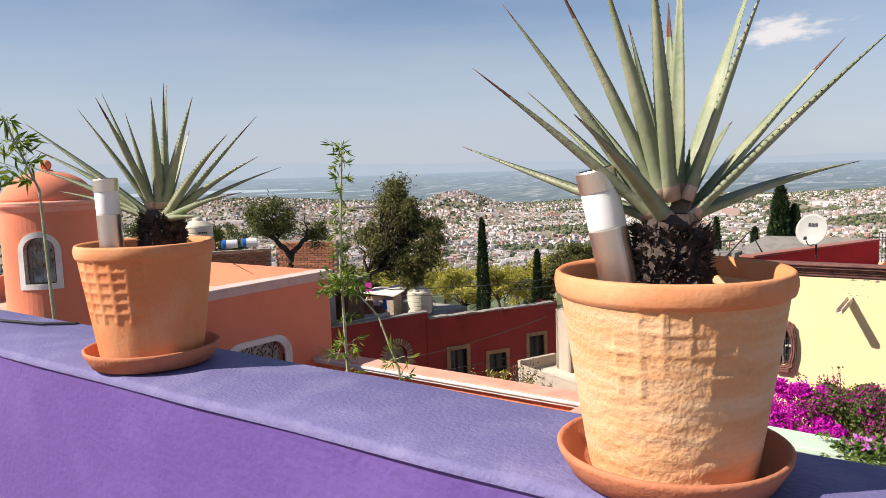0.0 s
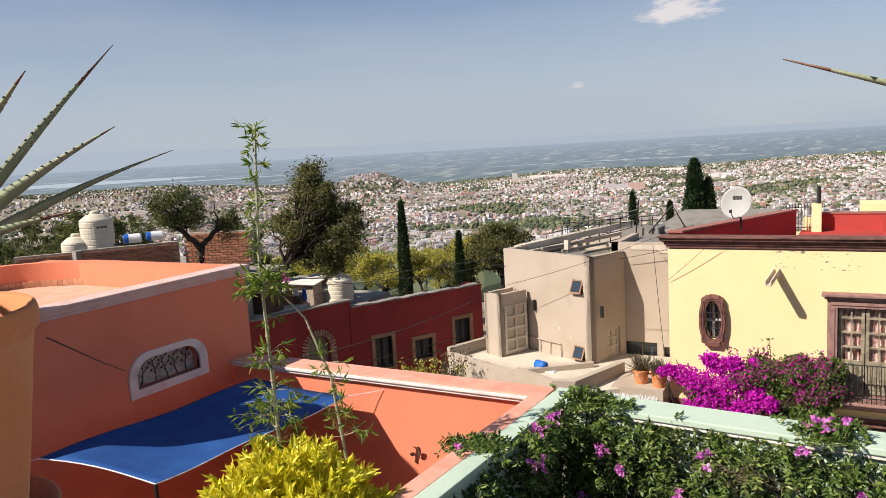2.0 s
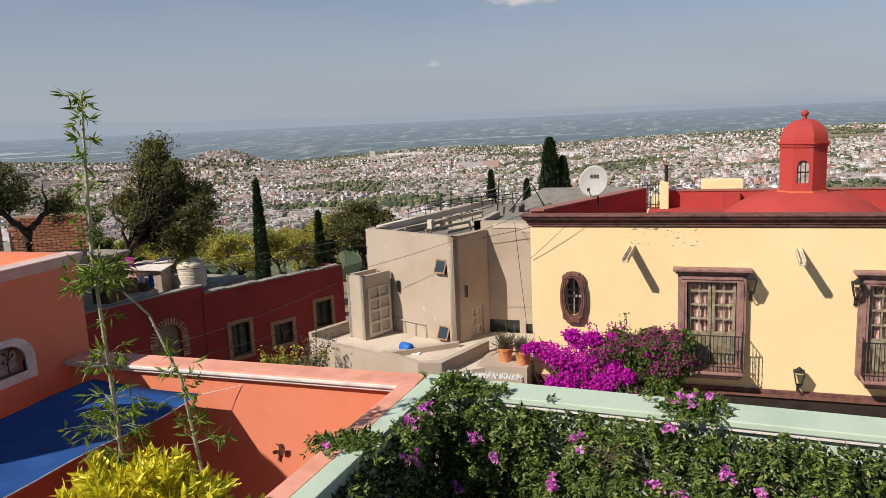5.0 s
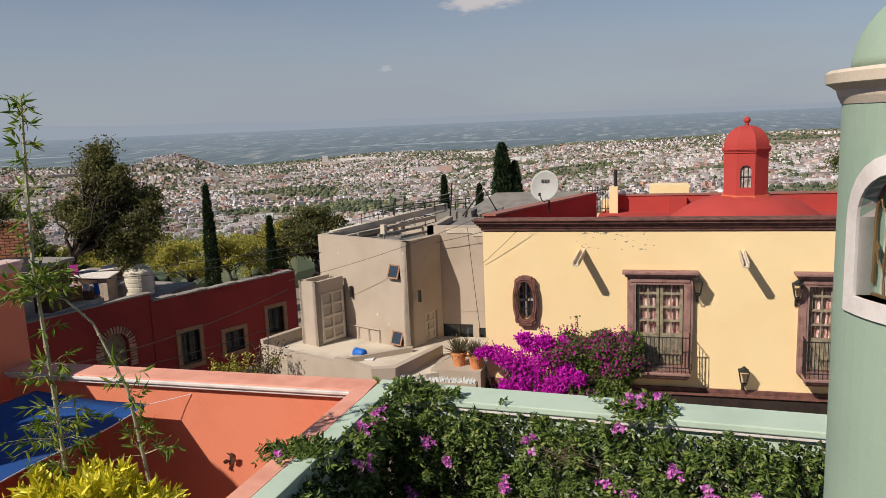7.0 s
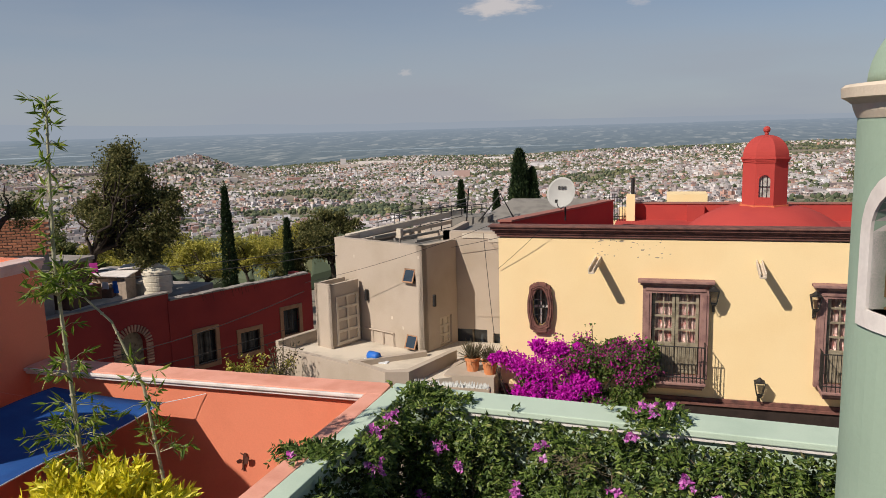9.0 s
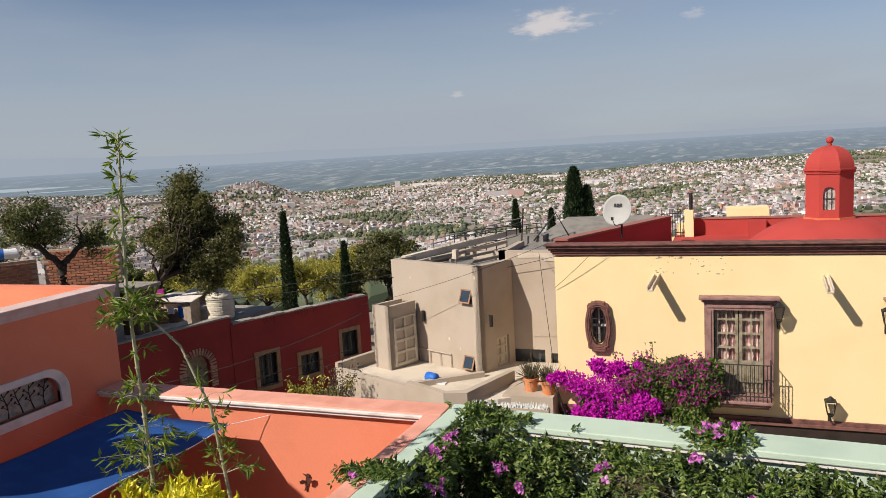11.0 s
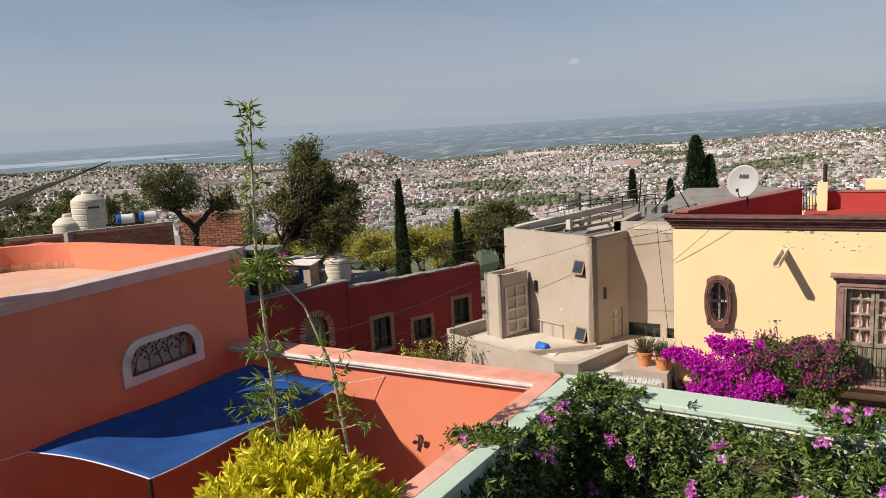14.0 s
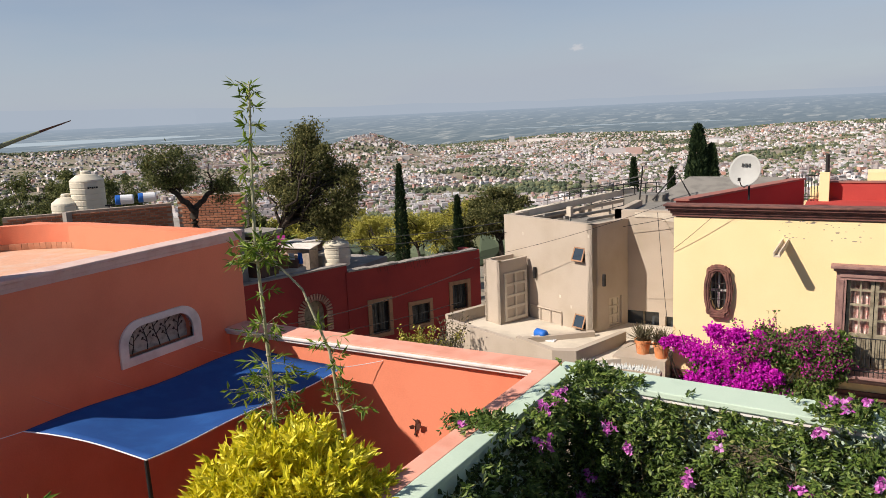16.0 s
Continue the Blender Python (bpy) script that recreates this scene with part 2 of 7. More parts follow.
M_CANE = material("bamboo_cane", (0.40, 0.38, 0.25), 0.6, 0.12, 12, 60, 0.2, other=(0.28, 0.30, 0.14))
M_GROUND = material("hillside_ground", (0.26, 0.22, 0.17), 0.95, 0.2, 0.05, 0.9, 0.0, other=(0.13, 0.135, 0.08))
M_SHARD = material("broken_glass", (0.62, 0.64, 0.62), 0.25, 0.1, 6, 60, 0.1, spec=0.6)
M_PATIO = material("patio_floor", (0.23, 0.12, 0.085), 0.9, 0.12, 1.5, 20, 0.3)
M_ROAD = material("cobbled_road", (0.16, 0.14, 0.12), 0.95, 0.2, 2, 12, 0.5)
M_DISH = material("dish_paint", (0.37, 0.37, 0.35), 0.6, 0.04, 4, 50, 0.05)
M_BLACK = material("black_paint", (0.012, 0.012, 0.013), 0.6, 0.05, 4, 50, 0.0)
M_ROOFGREY = material("grey_metal_roof", (0.23, 0.215, 0.19), 0.7, 0.12, 3, 30, 0.2)
M_WIRE = material("cable", (0.02, 0.02, 0.02), 0.7, 0.1, 4, 30, 0.0)
L_DARK = ramp_material("tree_leaf_dark", [(0, (0.06, 0.068, 0.022)), (0.6, (0.15, 0.155, 0.055)), (1, (0.32, 0.29, 0.11))], 0.7, 0.4)
L_MID = ramp_material("tree_leaf_mid", [(0, (0.05, 0.065, 0.022)), (0.6, (0.12, 0.14, 0.045)), (1, (0.24, 0.24, 0.09))], 0.7, 0.3)
L_OLIVE = ramp_material("tree_leaf_olive", [(0, (0.20, 0.20, 0.035)), (0.6, (0.44, 0.41, 0.07)), (1, (0.60, 0.52, 0.15))], 0.7, 0.3)
L_CYP = ramp_material("cypress_leaf", [(0, (0.014, 0.030, 0.012)), (0.7, (0.030, 0.055, 0.02)), (1, (0.06, 0.09, 0.03))], 0.8, 0.15)
L_VINE = ramp_material("vine_leaf", [(0, (0.038, 0.074, 0.013)), (0.5, (0.095, 0.155, 0.03)), (0.88, (0.20, 0.275, 0.055)), (1, (0.33, 0.35, 0.12))], 0.5, 0.25, 0.4)
# darker copy of the vine greens; shade between the shoots is in the colour
L_VINEBACK = ramp_material("shade_dark_vine_leaf", [(0, (0.025, 0.045, 0.010)), (0.7, (0.06, 0.09, 0.02)), (1, (0.11, 0.10, 0.04))], 0.7, 0.15)
L_LIME = ramp_material("golden_leaf", [(0, (0.36, 0.38, 0.015)), (0.4, (0.72, 0.64, 0.03)), (1, (0.90, 0.82, 0.10))], 0.5, 0.3, 0.4)
L_BAMBOO = ramp_material("bamboo_leaf", [(0, (0.07, 0.13, 0.015)), (0.6, (0.16, 0.25, 0.03)), (1, (0.34, 0.38, 0.07))], 0.55, 0.35)
L_MAGENTA = ramp_material("magenta_bract", [(0, (0.44, 0.006, 0.34)), (0.6, (0.66, 0.012, 0.54)), (1, (0.80, 0.07, 0.66))], 0.7, 0.35)
L_PINK = ramp_material("pink_trumpet_petal", [(0, (0.52, 0.09, 0.44)), (0.6, (0.72, 0.19, 0.62)), (1, (0.85, 0.48, 0.80))], 0.7, 0.3)
L_PLUM = ramp_material("bract_mixed", [(0, (0.06, 0.11, 0.03)), (0.5, (0.13, 0.19, 0.05)), (0.62, (0.40, 0.05, 0.20)), (1, (0.66, 0.03, 0.46))], 0.7, 0.3)


# ---------- mesh helpers ----------
def part(name, bm, mat, parent=None, label="", smooth=False):
    me = bpy.data.meshes.new(name)
    bmesh.ops.recalc_face_normals(bm, faces=bm.faces)
    bm.to_mesh(me)
    bm.free()
    me.materials.append(mat)
    if smooth:
        for p in me.polygons:
            p.use_smooth = True
    ob = new(name, me)
    ob.parent = parent
    if label:
        ob["label"] = label
    return ob


def thing(name, label, category, m=None, group="", kind=""):
    ob = new(name)
    ob.empty_display_size = 0.2
    if m is not None:
        ob.matrix_basis = m
    return tagged(ob, label, category, group, kind)


def solo(name, bm, mat, label, category, m=None, group="", kind="", smooth=False):
    ob = part(name, bm, mat, smooth=smooth)
    if m is not None:
        ob.matrix_basis = m
    return tagged(ob, label, category, group, kind)


def box(bm, x0, x1, y0, y1, z0, z1, m=None, bevel=0.0):
    g = bmesh.ops.create_cube(bm, size=1.0)
    t = Matrix.Translation(((x0 + x1) / 2, (y0 + y1) / 2, (z0 + z1) / 2)) @ Matrix.Diagonal((x1 - x0, y1 - y0, z1 - z0, 1))
    bmesh.ops.transform(bm, matrix=t, verts=g["verts"])
    vs = g["verts"]
    if bevel:
        es = list({e for v in vs for e in v.link_edges})
        r = bmesh.ops.bevel(bm, geom=es, offset=bevel, segments=2, profile=0.5, affect="EDGES")
        vs = list({v for f in r["faces"] for v in f.verts} | {v for v in vs if v.is_valid})
    if m is not None:
        bmesh.ops.transform(bm, matrix=m, verts=vs)
    return vs


def B(*a, **k):
    bm = bmesh.new()
    box(bm, *a, **k)
    return bm


def prism(bm, poly, z0, z1):
    lo = [bm.verts.new((x, y, z0)) for x, y in poly]
    hi = [bm.verts.new((x, y, z1)) for x, y in poly]
    bm.faces.new(lo[::-1])
    bm.faces.new(hi)
    for i in range(len(poly)):
        j = (i + 1) % len(poly)
        bm.faces.new((lo[i], lo[j], hi[j], hi[i]))


def panel(bm, outer, holes, depth, m=None):
    """An upright slab: an outline with holes in the local x, z plane, going back `depth` along y."""
    edges = []
    for loop in (outer, *holes):
        vs = [bm.verts.new((u, 0, v)) for u, v in loop]
        edges += [bm.edges.new((vs[i], vs[(i + 1) % len(vs)])) for i in range(len(vs))]
    f = bmesh.ops.triangle_fill(bm, use_beauty=True, use_dissolve=False, edges=edges, normal=(0, -1, 0))
    faces = [g for g in f["geom"] if isinstance(g, bmesh.types.BMFace)]
    front = list({v for fc in faces for v in fc.verts})
    ex = bmesh.ops.extrude_face_region(bm, geom=faces)
    backv = [g for g in ex["geom"] if isinstance(g, bmesh.types.BMVert)]
    bmesh.ops.translate(bm, vec=(0, depth, 0), verts=backv)
    if m is not None:
        bmesh.ops.transform(bm, matrix=m, verts=front + backv)


def rect(x0, x1, z0, z1):
    return [(x0, z0), (x1, z0), (x1, z1), (x0, z1)]


def lathe(bm, profile, seg=32, m=None, a0=0.0):
    rings = []
    for r, z in profile:
        rings.append([bm.verts.new((max(r, 1e-4) * math.cos(a0 + 2 * math.pi * i / seg), max(r, 1e-4) * math.sin(a0 + 2 * math.pi * i / seg), z)) for i in range(seg)])
    for a, b in zip(rings, rings[1:]):
        for i in range(seg):
            j = (i + 1) % seg
            bm.faces.new((a[i], a[j], b[j], b[i]))
    bm.faces.new(rings[0][::-1])
    bm.faces.new(rings[-1])
    vs = [v for r in rings for v in r]
    if m is not None:
        bmesh.ops.transform(bm, matrix=m, verts=vs)
    return vs


def tube(bm, pts, r0, r1=None, seg=6):
    """A tapering tube along the points."""
    r1 = r0 if r1 is None else r1
    pts = [Vector(p) for p in pts]
    rings = []
    for i, p in enumerate(pts):
        d = (pts[min(i + 1, len(pts) - 1)] - pts[max(i - 1, 0)]).normalized()
        q = d.to_track_quat("Z", "Y")
        r = r0 + (r1 - r0) * i / max(1, len(pts) - 1)
        rings.append([bm.verts.new(p + q @ Vector((r * math.cos(2 * math.pi * k / seg), r * math.sin(2 * math.pi * k / seg), 0))) for k in range(seg)])
    for a, b in zip(rings, rings[1:]):
        for i in range(seg):
            j = (i + 1) % seg
            bm.faces.new((a[i], a[j], b[j], b[i]))
    bm.faces.new(rings[0][::-1])
    bm.faces.new(rings[-1])


def leaf_mesh(name, pts, length, width, mat, rng, out=None, droop=0.0, fold=0.25, parent=None, label="", jitter=0.35, normal=None):
    """Many small folded leaves, one loose piece each, growing from the points."""
    pts = np.asarray(pts, float)
    n = len(pts)
    d = rng.normal(size=(n, 3))
    if out is not None:
        d = d * 0.75 + np.asarray(out)
    d[:, 2] -= droop
    d /= np.linalg.norm(d, axis=1)[:, None] + 1e-9
    s = np.cross(d, rng.normal(size=(n, 3)) if normal is None else np.asarray(normal) + 0.45 * rng.normal(size=(n, 3)))
    s /= np.linalg.norm(s, axis=1)[:, None] + 1e-9
    u = np.cross(s, d)
    L = length * (1 + jitter * rng.uniform(-1, 1, n))[:, None]
    W = width * (1 + jitter * rng.uniform(-1, 1, n))[:, None]
    v = np.empty((n, 4, 3))
    v[:, 0] = pts
    v[:, 1] = pts + d * L * 0.45 + s * W * 0.5 + u * W * fold
    v[:, 2] = pts + d * L
    v[:, 3] = pts + d * L * 0.45 - s * W * 0.5 + u * W * fold
    idx = np.arange(n)[:, None] * 4
    f = np.concatenate([np.hstack([idx, idx + 1, idx + 2]), np.hstack([idx, idx + 2, idx + 3])])
    return soup(name, v.reshape(-1, 3), f, mat, parent, label)


def soup(name, verts, faces, mat, parent=None, label=""):
    verts, faces = np.asarray(verts, np.float32), np.asarray(faces, np.int32)
    k = faces.shape[1]
    me = bpy.data.meshes.new(name)
    me.vertices.add(len(verts))
    me.vertices.foreach_set("co", verts.ravel())
    me.loops.add(faces.size)
    me.loops.foreach_set("vertex_index", faces.ravel())
    me.polygons.add(len(faces))
    me.polygons.foreach_set("loop_start", np.arange(0, faces.size, k, dtype=np.int32))
    me.polygons.foreach_set("use_smooth", np.zeros(len(faces), dtype=bool))
    me.update(calc_edges=True)
    me.validate()
    me.materials.append(mat)
    ob = new(name, me)
    ob.parent = parent
    if label:
        ob["label"] = label
    return ob


def arch(x0, x1, z0, z1, seg=10, rise=None):
    """An opening with a rounded head."""
    r = (x1 - x0) / 2
    rise = r if rise is None else rise
    cx = (x0 + x1) / 2
    return [(x0, z0), (x1, z0)] + [(cx + r * math.cos(math.pi * i / seg), z1 - rise + rise * math.sin(math.pi * i / seg)) for i in range(seg + 1)]


# ---------- ground ----------
def ground_height(x, y):
    """The hillside: steps of the old town near by, then down to the plain and the low rises round it."""
    d = math.hypot(x, y)
    z = np.interp(d, [0, 14, 20, 34, 48, 90, 160, 300, 600, 1000, 1600, 2600, 5000],
                  [-6.6, -7.0, -8.4, -8.8, -9.6, -17, -28, -46, -72, -92, -108, -122, -130])
    a = math.degrees(math.atan2(-x, y))
    k = min(1.0, max(0.0, (d - 800) / 1550))
    k *= min(1.0, max(0.0, (2950 - d) / 550))
    z += float(np.interp(a, [-40, -8, 4, 12, 20, 29, 36, 43, 50, 62], [56, 52, 42, 28, 34, 14, 20, 40, 60, 62])) * k * k * (3 - 2 * k)
    z += 52 * math.exp(-((d - 1750) / 240) ** 2 - ((a - 35.0) / 3.4) ** 2)
    z += 22 * math.exp(-((d - 1150) / 420) ** 2 - ((a + 8) / 12) ** 2)
    z += (3.0 * noise.noise(Vector((x / 160, y / 160, 0))) + 6.0 * noise.noise(Vector((x / 500, y / 500, 3)))) * min(1, max(0, d - 120) / 300)
    return float(z)


def build_ground():
    bm = bmesh.new()
    radii = [0.5, 8, 14, 20, 27, 34, 41, 48, 65, 90, 120, 160, 220, 300, 380, 470, 600, 750, 900, 1050, 1200, 1350, 1500, 1700, 1900, 2050, 2200, 2400, 2600, 3000, 3500, 4100, 4850]
    seg = 144
    rings = []
    for r in radii:
        rings.append([bm.verts.new((r * math.cos(2 * math.pi * i / seg), r * math.sin(2 * math.pi * i / seg),
                                    ground_height(r * math.cos(2 * math.pi * i / seg), r * math.sin(2 * math.pi * i / seg)))) for i in range(seg)])
    bm.faces.new(rings[0])
    for a, b in zip(rings, rings[1:]):
        for i in range(seg):
            j = (i + 1) % seg
            bm.faces.new((a[i], a[j], b[j], b[i]))
    return tagged(part("ground", bm, M_GROUND, smooth=True), "dry brushy hillside falling to a wide farmed plain", "ground", kind="structure")


build_ground()

# ---------- own terrace: purple parapet, floor ----------
PW = thing("parapet", "purple painted masonry parapet with a pale scuffed top", "parapet", kind="structure")
bm = B(-7.0, 3.0, 0.522, 0.86, -0.35, 0.785)
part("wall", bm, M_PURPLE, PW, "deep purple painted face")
bm = bmesh.new()
nx = 120
tv = []
for i in range(nx + 1):
    x = -7.0 + 10.0 * i / nx
    w = 0.004 * noise.noise(Vector((x * 3, 0, 0)))
    row = [(x, 0.514 + w, 0.782), (x, 0.516 + w, 0.797), (x, 0.53 + w, 0.803 + w), (x, 0.68, 0.804 + 0.003 * noise.noise(Vector((x * 5, 4, 0)))), (x, 0.845, 0.803 + w), (x, 0.866 + w, 0.795), (x, 0.868, 0.782)]
    tv.append([bm.verts.new(p) for p in row])
for a, b in zip(tv, tv[1:]):
    for k in range(6):
        bm.faces.new((a[k], b[k], b[k + 1], a[k + 1]))
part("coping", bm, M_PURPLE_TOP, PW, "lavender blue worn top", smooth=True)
tagged(part("terrace_floor", B(-7.0, 3.0, -6.0, 0.52, -0.6, -0.35), M_PATIO), "clay terrace floor behind the parapet", "floor", kind="structure")
tagged(part("terrace_base", B(-7.0, 3.0, -5.9, 0.84, -7.2, -0.604), M_PURPLE), "purple house wall below the terrace", "wall", kind="structure")

# ---------- patio and garden floors ----------
tagged(part("patio_floor", B(-10.27, -4.15, 0.86, 10.35, -7.4, -6.3), M_PATIO), "reddish patio floor in shade", "floor", kind="structure")
tagged(part("garden_floor", B(-3.4, 6.0, 0.86, 10.35, -7.4, -6.3), M_GROUND), "dark garden soil", "ground", kind="structure")
tagged(part("street", B(-22, 9, 11.05, 19.3, -9.2, -8.3), M_ROAD), "narrow cobbled street below the walls", "road", kind="structure")

# ---------- low coral wall along the patio ----------
NS = Matrix.Translation((-3.70, 10.7, 0)) @ Matrix.Rotation(radians(-2.3), 4, "Z") @ Matrix.Translation((3.70, -10.7, 0))
EW = Matrix.Translation((-3.43, 10.7, 0)) @ Matrix.Rotation(radians(-3.8), 4, "Z") @ Matrix.Translation((3.43, -10.7, 0))
CW = thing("patio_wall", "coral plastered patio wall with a pink coping and white drip edge", "wall", kind="structure")
part("wall", B(-10.27, -3.72, 10.56, 10.96, -8.4, -2.66), M_CORAL, CW)
part("wall", B(-3.95, -3.71, 2.0, 10.55, -8.4, -2.62, m=NS), M_CORAL, CW)
part("coping", B(-10.26, -3.725, 10.495, 11.0, -2.66, -2.54, bevel=0.015), M_CORAL_TOP, CW, "pink plaster coping")
part("coping", B(-3.965, -3.70, 2.0, 10.49, -2.62, -2.537, m=NS, bevel=0.012), M_CORAL_TOP, CW, "pink plaster coping")
bm = bmesh.new()
box(bm, -10.26, -4.0, 10.44, 10.492, -2.61, -2.556, bevel=0.012)
box(bm, -10.26, -4.0, 10.475, 10.555, -2.665, -2.612, bevel=0.01)
part("drip_edge", bm, M_WHITE, CW, "white moulded drip edge")

# ---------- mint wall with the hedge ----------
MW = thing("garden_wall", "pale mint garden wall with a smooth coping", "wall", kind="structure")
part("wall", B(-3.40, 9.0, 10.50, 10.95, -8.4, -2.66, m=EW), M_MINT, MW)
part("wall", B(-3.70, -3.45, 2.0, 10.42, -8.4, -2.62, m=NS), M_MINT, MW)
part("coping", B(-3.42, 9.0, 10.40, 11.01, -2.64, -2.55, m=EW, bevel=0.015), M_MINT, MW, "chalky mint coping slab")
part("coping", B(-3.695, -3.425, 2.0, 11.0, -2.61, -2.533, m=NS, bevel=0.012), M_MINT, MW, "chalky mint coping slab")
part("drip_edge", B(-3.40, 9.0, 10.43, 10.50, -2.70, -2.642, m=EW, bevel=0.008), M_WHITE, MW, "white lower lip of the coping")


# ---------- towers ----------
def bend(bm, r, turn=0.0):
    """Wrap what was laid out flat (x along the curve, y inwards, z up) round an upright cylinder."""
    for v in bm.verts:
        a = v.co.x / r + turn
        q = r - v.co.y
        v.co.x, v.co.y = q * math.cos(a), q * math.sin(a)


def fine(loop, step=0.06):
    out = []
    for i, (u, v) in enumerate(loop):
        u2, v2 = loop[(i + 1) % len(loop)]
        k = max(1, int(math.hypot(u2 - u, v2 - v) / step))
        out += [(u + (u2 - u) * j / k, v + (v2 - v) * j / k) for j in range(k)]
    return out


def tower(name, label, m, mat, trim, r, z_base, z_eave, window_turn, w_half, w_bot, w_top, window_label):
    t = thing(name, label, "tower", m)
    bm = bmesh.new()
    n = 72
    turn = window_turn
    full = math.pi * r
    wide = w_half + 0.07
    hole = fine(arch(-w_half, w_half, w_bot, w_top, 14, w_half * 0.9), 0.05)
    low, high = w_bot - 0.1, w_top + 0.1
    panel(bm, fine([(-wide, low), (wide, low), (wide, high), (-wide, high)], 0.05), [hole], 0.14)
    cols = [-wide + 2 * wide * i / 8 for i in range(9)]
    for z0, z1 in ((z_base, low), (high, z_eave)):
        for a, b in zip(cols, cols[1:]):
            bm.faces.new([bm.verts.new(p) for p in ((a, 0, z0), (b, 0, z0), (b, 0, z1), (a, 0, z1))])
    cols = [wide + (2 * full - 2 * wide) * i / n for i in range(n + 1)]
    for a, b in zip(cols, cols[1:]):
        bm.faces.new([bm.verts.new(p) for p in ((a, 0, z_base), (b, 0, z_base), (b, 0, z_eave), (a, 0, z_eave))])
    bend(bm, r, turn)
    bmesh.ops.remove_doubles(bm, verts=bm.verts, dist=0.0005)
    part("wall", bm, mat, t)
    bm = bmesh.new()
    lathe(bm, [(r + 0.004, z_eave - 0.005), (r + 0.02, z_eave + 0.03), (r + 0.028, z_eave + 0.06), (r + 0.055, z_eave + 0.08), (r + 0.075, z_eave + 0.09),
               (r + 0.08, z_eave + 0.135), (r + 0.065, z_eave + 0.15), (r - 0.06, z_eave + 0.16)], n)
    part("cornice", bm, trim, t, "moulded cornice ring", smooth=False)
    bm = bmesh.new()
    prof = [(r - 0.03, z_eave + 0.15)]
    h = r * 0.66
    for i in range(1, 14):
        a = math.pi / 2 * i / 14
        prof.append(((r - 0.03) * math.cos(a) ** 0.9, z_eave + 0.15 + h * math.sin(a)))
    prof += [(0.05, z_eave + 0.15 + h)]
    lathe(bm, prof, n)
    part("dome", bm, mat, t, smooth=True)
    bm = bmesh.new()
    top = z_eave + 0.15 + h
    lathe(bm, [(0.10, top - 0.02), (0.10, top + 0.015), (0.06, top + 0.03)] + [(0.085 * math.sin(math.pi * (0.2 + 0.8 * i / 8)), top + 0.095 - 0.085 * math.cos(math.pi * (0.2 + 0.8 * i / 8))) for i in range(9)], 20)
    part("finial", bm, mat, t, smooth=True)
    win = None
    bm = bmesh.new()
    g = 0.085
    panel(bm, fine(arch(-w_half - g, w_half + g, w_bot - g, w_top + g, 14, w_half + g), 0.05), [hole], 0.10)
    for v in bm.verts:
        v.co.y -= 0.015
    bend(bm, r, turn)
    win = part("window", bm, M_WHITE, t, window_label)
    bm = bmesh.new()
    panel(bm, fine(arch(-w_half - 0.03, w_half + 0.03, w_bot - 0.04, w_top + 0.03, 14, w_half * 0.9), 0.05), [], 0.01)
    for v in bm.verts:
        v.co.y += 0.11
    bend(bm, r, turn)
    part("pane", bm, M_FROSTPANE, win, "frosted pane")
    bm = bmesh.new()
    rng = random.Random(5)
    for s in (-0.55, 0.0, 0.5):
        x0 = s * w_half
        hgt = w_top - w_bot
        pts = [(x0 + 0.10 * w_half * math.sin(3.2 * k / 8 + s * 4), 0.075, w_bot + hgt * 0.92 * k / 8 * (1 - 0.12 * abs(s))) for k in range(9)]
        tube(bm, pts, 0.008, 0.005, 5)
        for k in (2, 3, 5, 6):
            sd = 1 if (k % 2) else -1
            p = Vector(pts[k])
            e = p + Vector((sd * w_half * 0.32, 0, hgt * 0.16))
            if abs(e.x) > w_half * 0.9:
                e.x = math.copysign(w_half * 0.88, e.x)
            tube(bm, [p, (p + e) / 2 + Vector((sd * 0.02, 0, -0.01)), e], 0.006, 0.004, 5)
            lp = [e + Vector((0, -0.004, -0.03)), e + Vector((0.022, -0.004, 0.01)), e + Vector((0.004 * sd, -0.004, 0.05)), e + Vector((-0.022, -0.004, 0.01))]
            bm.faces.new([bm.verts.new(q) for q in lp])
    fr = fine(arch(-w_half, w_half, w_bot, w_top, 14, w_half * 0.9), 0.05)
    tube(bm, [(u * 0.97, 0.075, w_bot + (v - w_bot) * 0.985 + 0.006) for u, v in fr], 0.009, 0.009, 5)
    bend(bm, r, turn)
    part("vine_grille", bm, M_BRASS, win, "bronze grille of twining stems and leaves")
    return t


M_FROSTPANE = material("frosted_pane", (0.42, 0.42, 0.38), 0.35, 0.25, 6, 90, 0.3, other=(0.10, 0.10, 0.09), spec=0.5)
M_BRASS = material("aged_bronze", (0.20, 0.13, 0.06), 0.5, 0.15, 8, 60, 0.2, metal=0.4)
tower("round_tower", "sage green round stair tower with a smooth dome and cream cornice", pose(1.815, 4.68, 0), M_GREEN, M_CREAM, 0.72,
      -6.3, 1.30, radians(-111 - 33), 0.24, 0.42, 1.0, "white arched window surround")
tower("round_tower", "coral round stair tower with a shallow dome on the roof terrace", pose(-10.72, 5.42, 0), M_CORAL, M_CORAL_TOP, 0.70,
      -1.3, 0.88, radians(-42), 0.22, -0.20, 0.50, "white arched window surround")

# ---------- coral house ----------
CH = thing("coral_house", "coral plastered house with a roof terrace and pale moulded cornice", "house")
bm = bmesh.new()


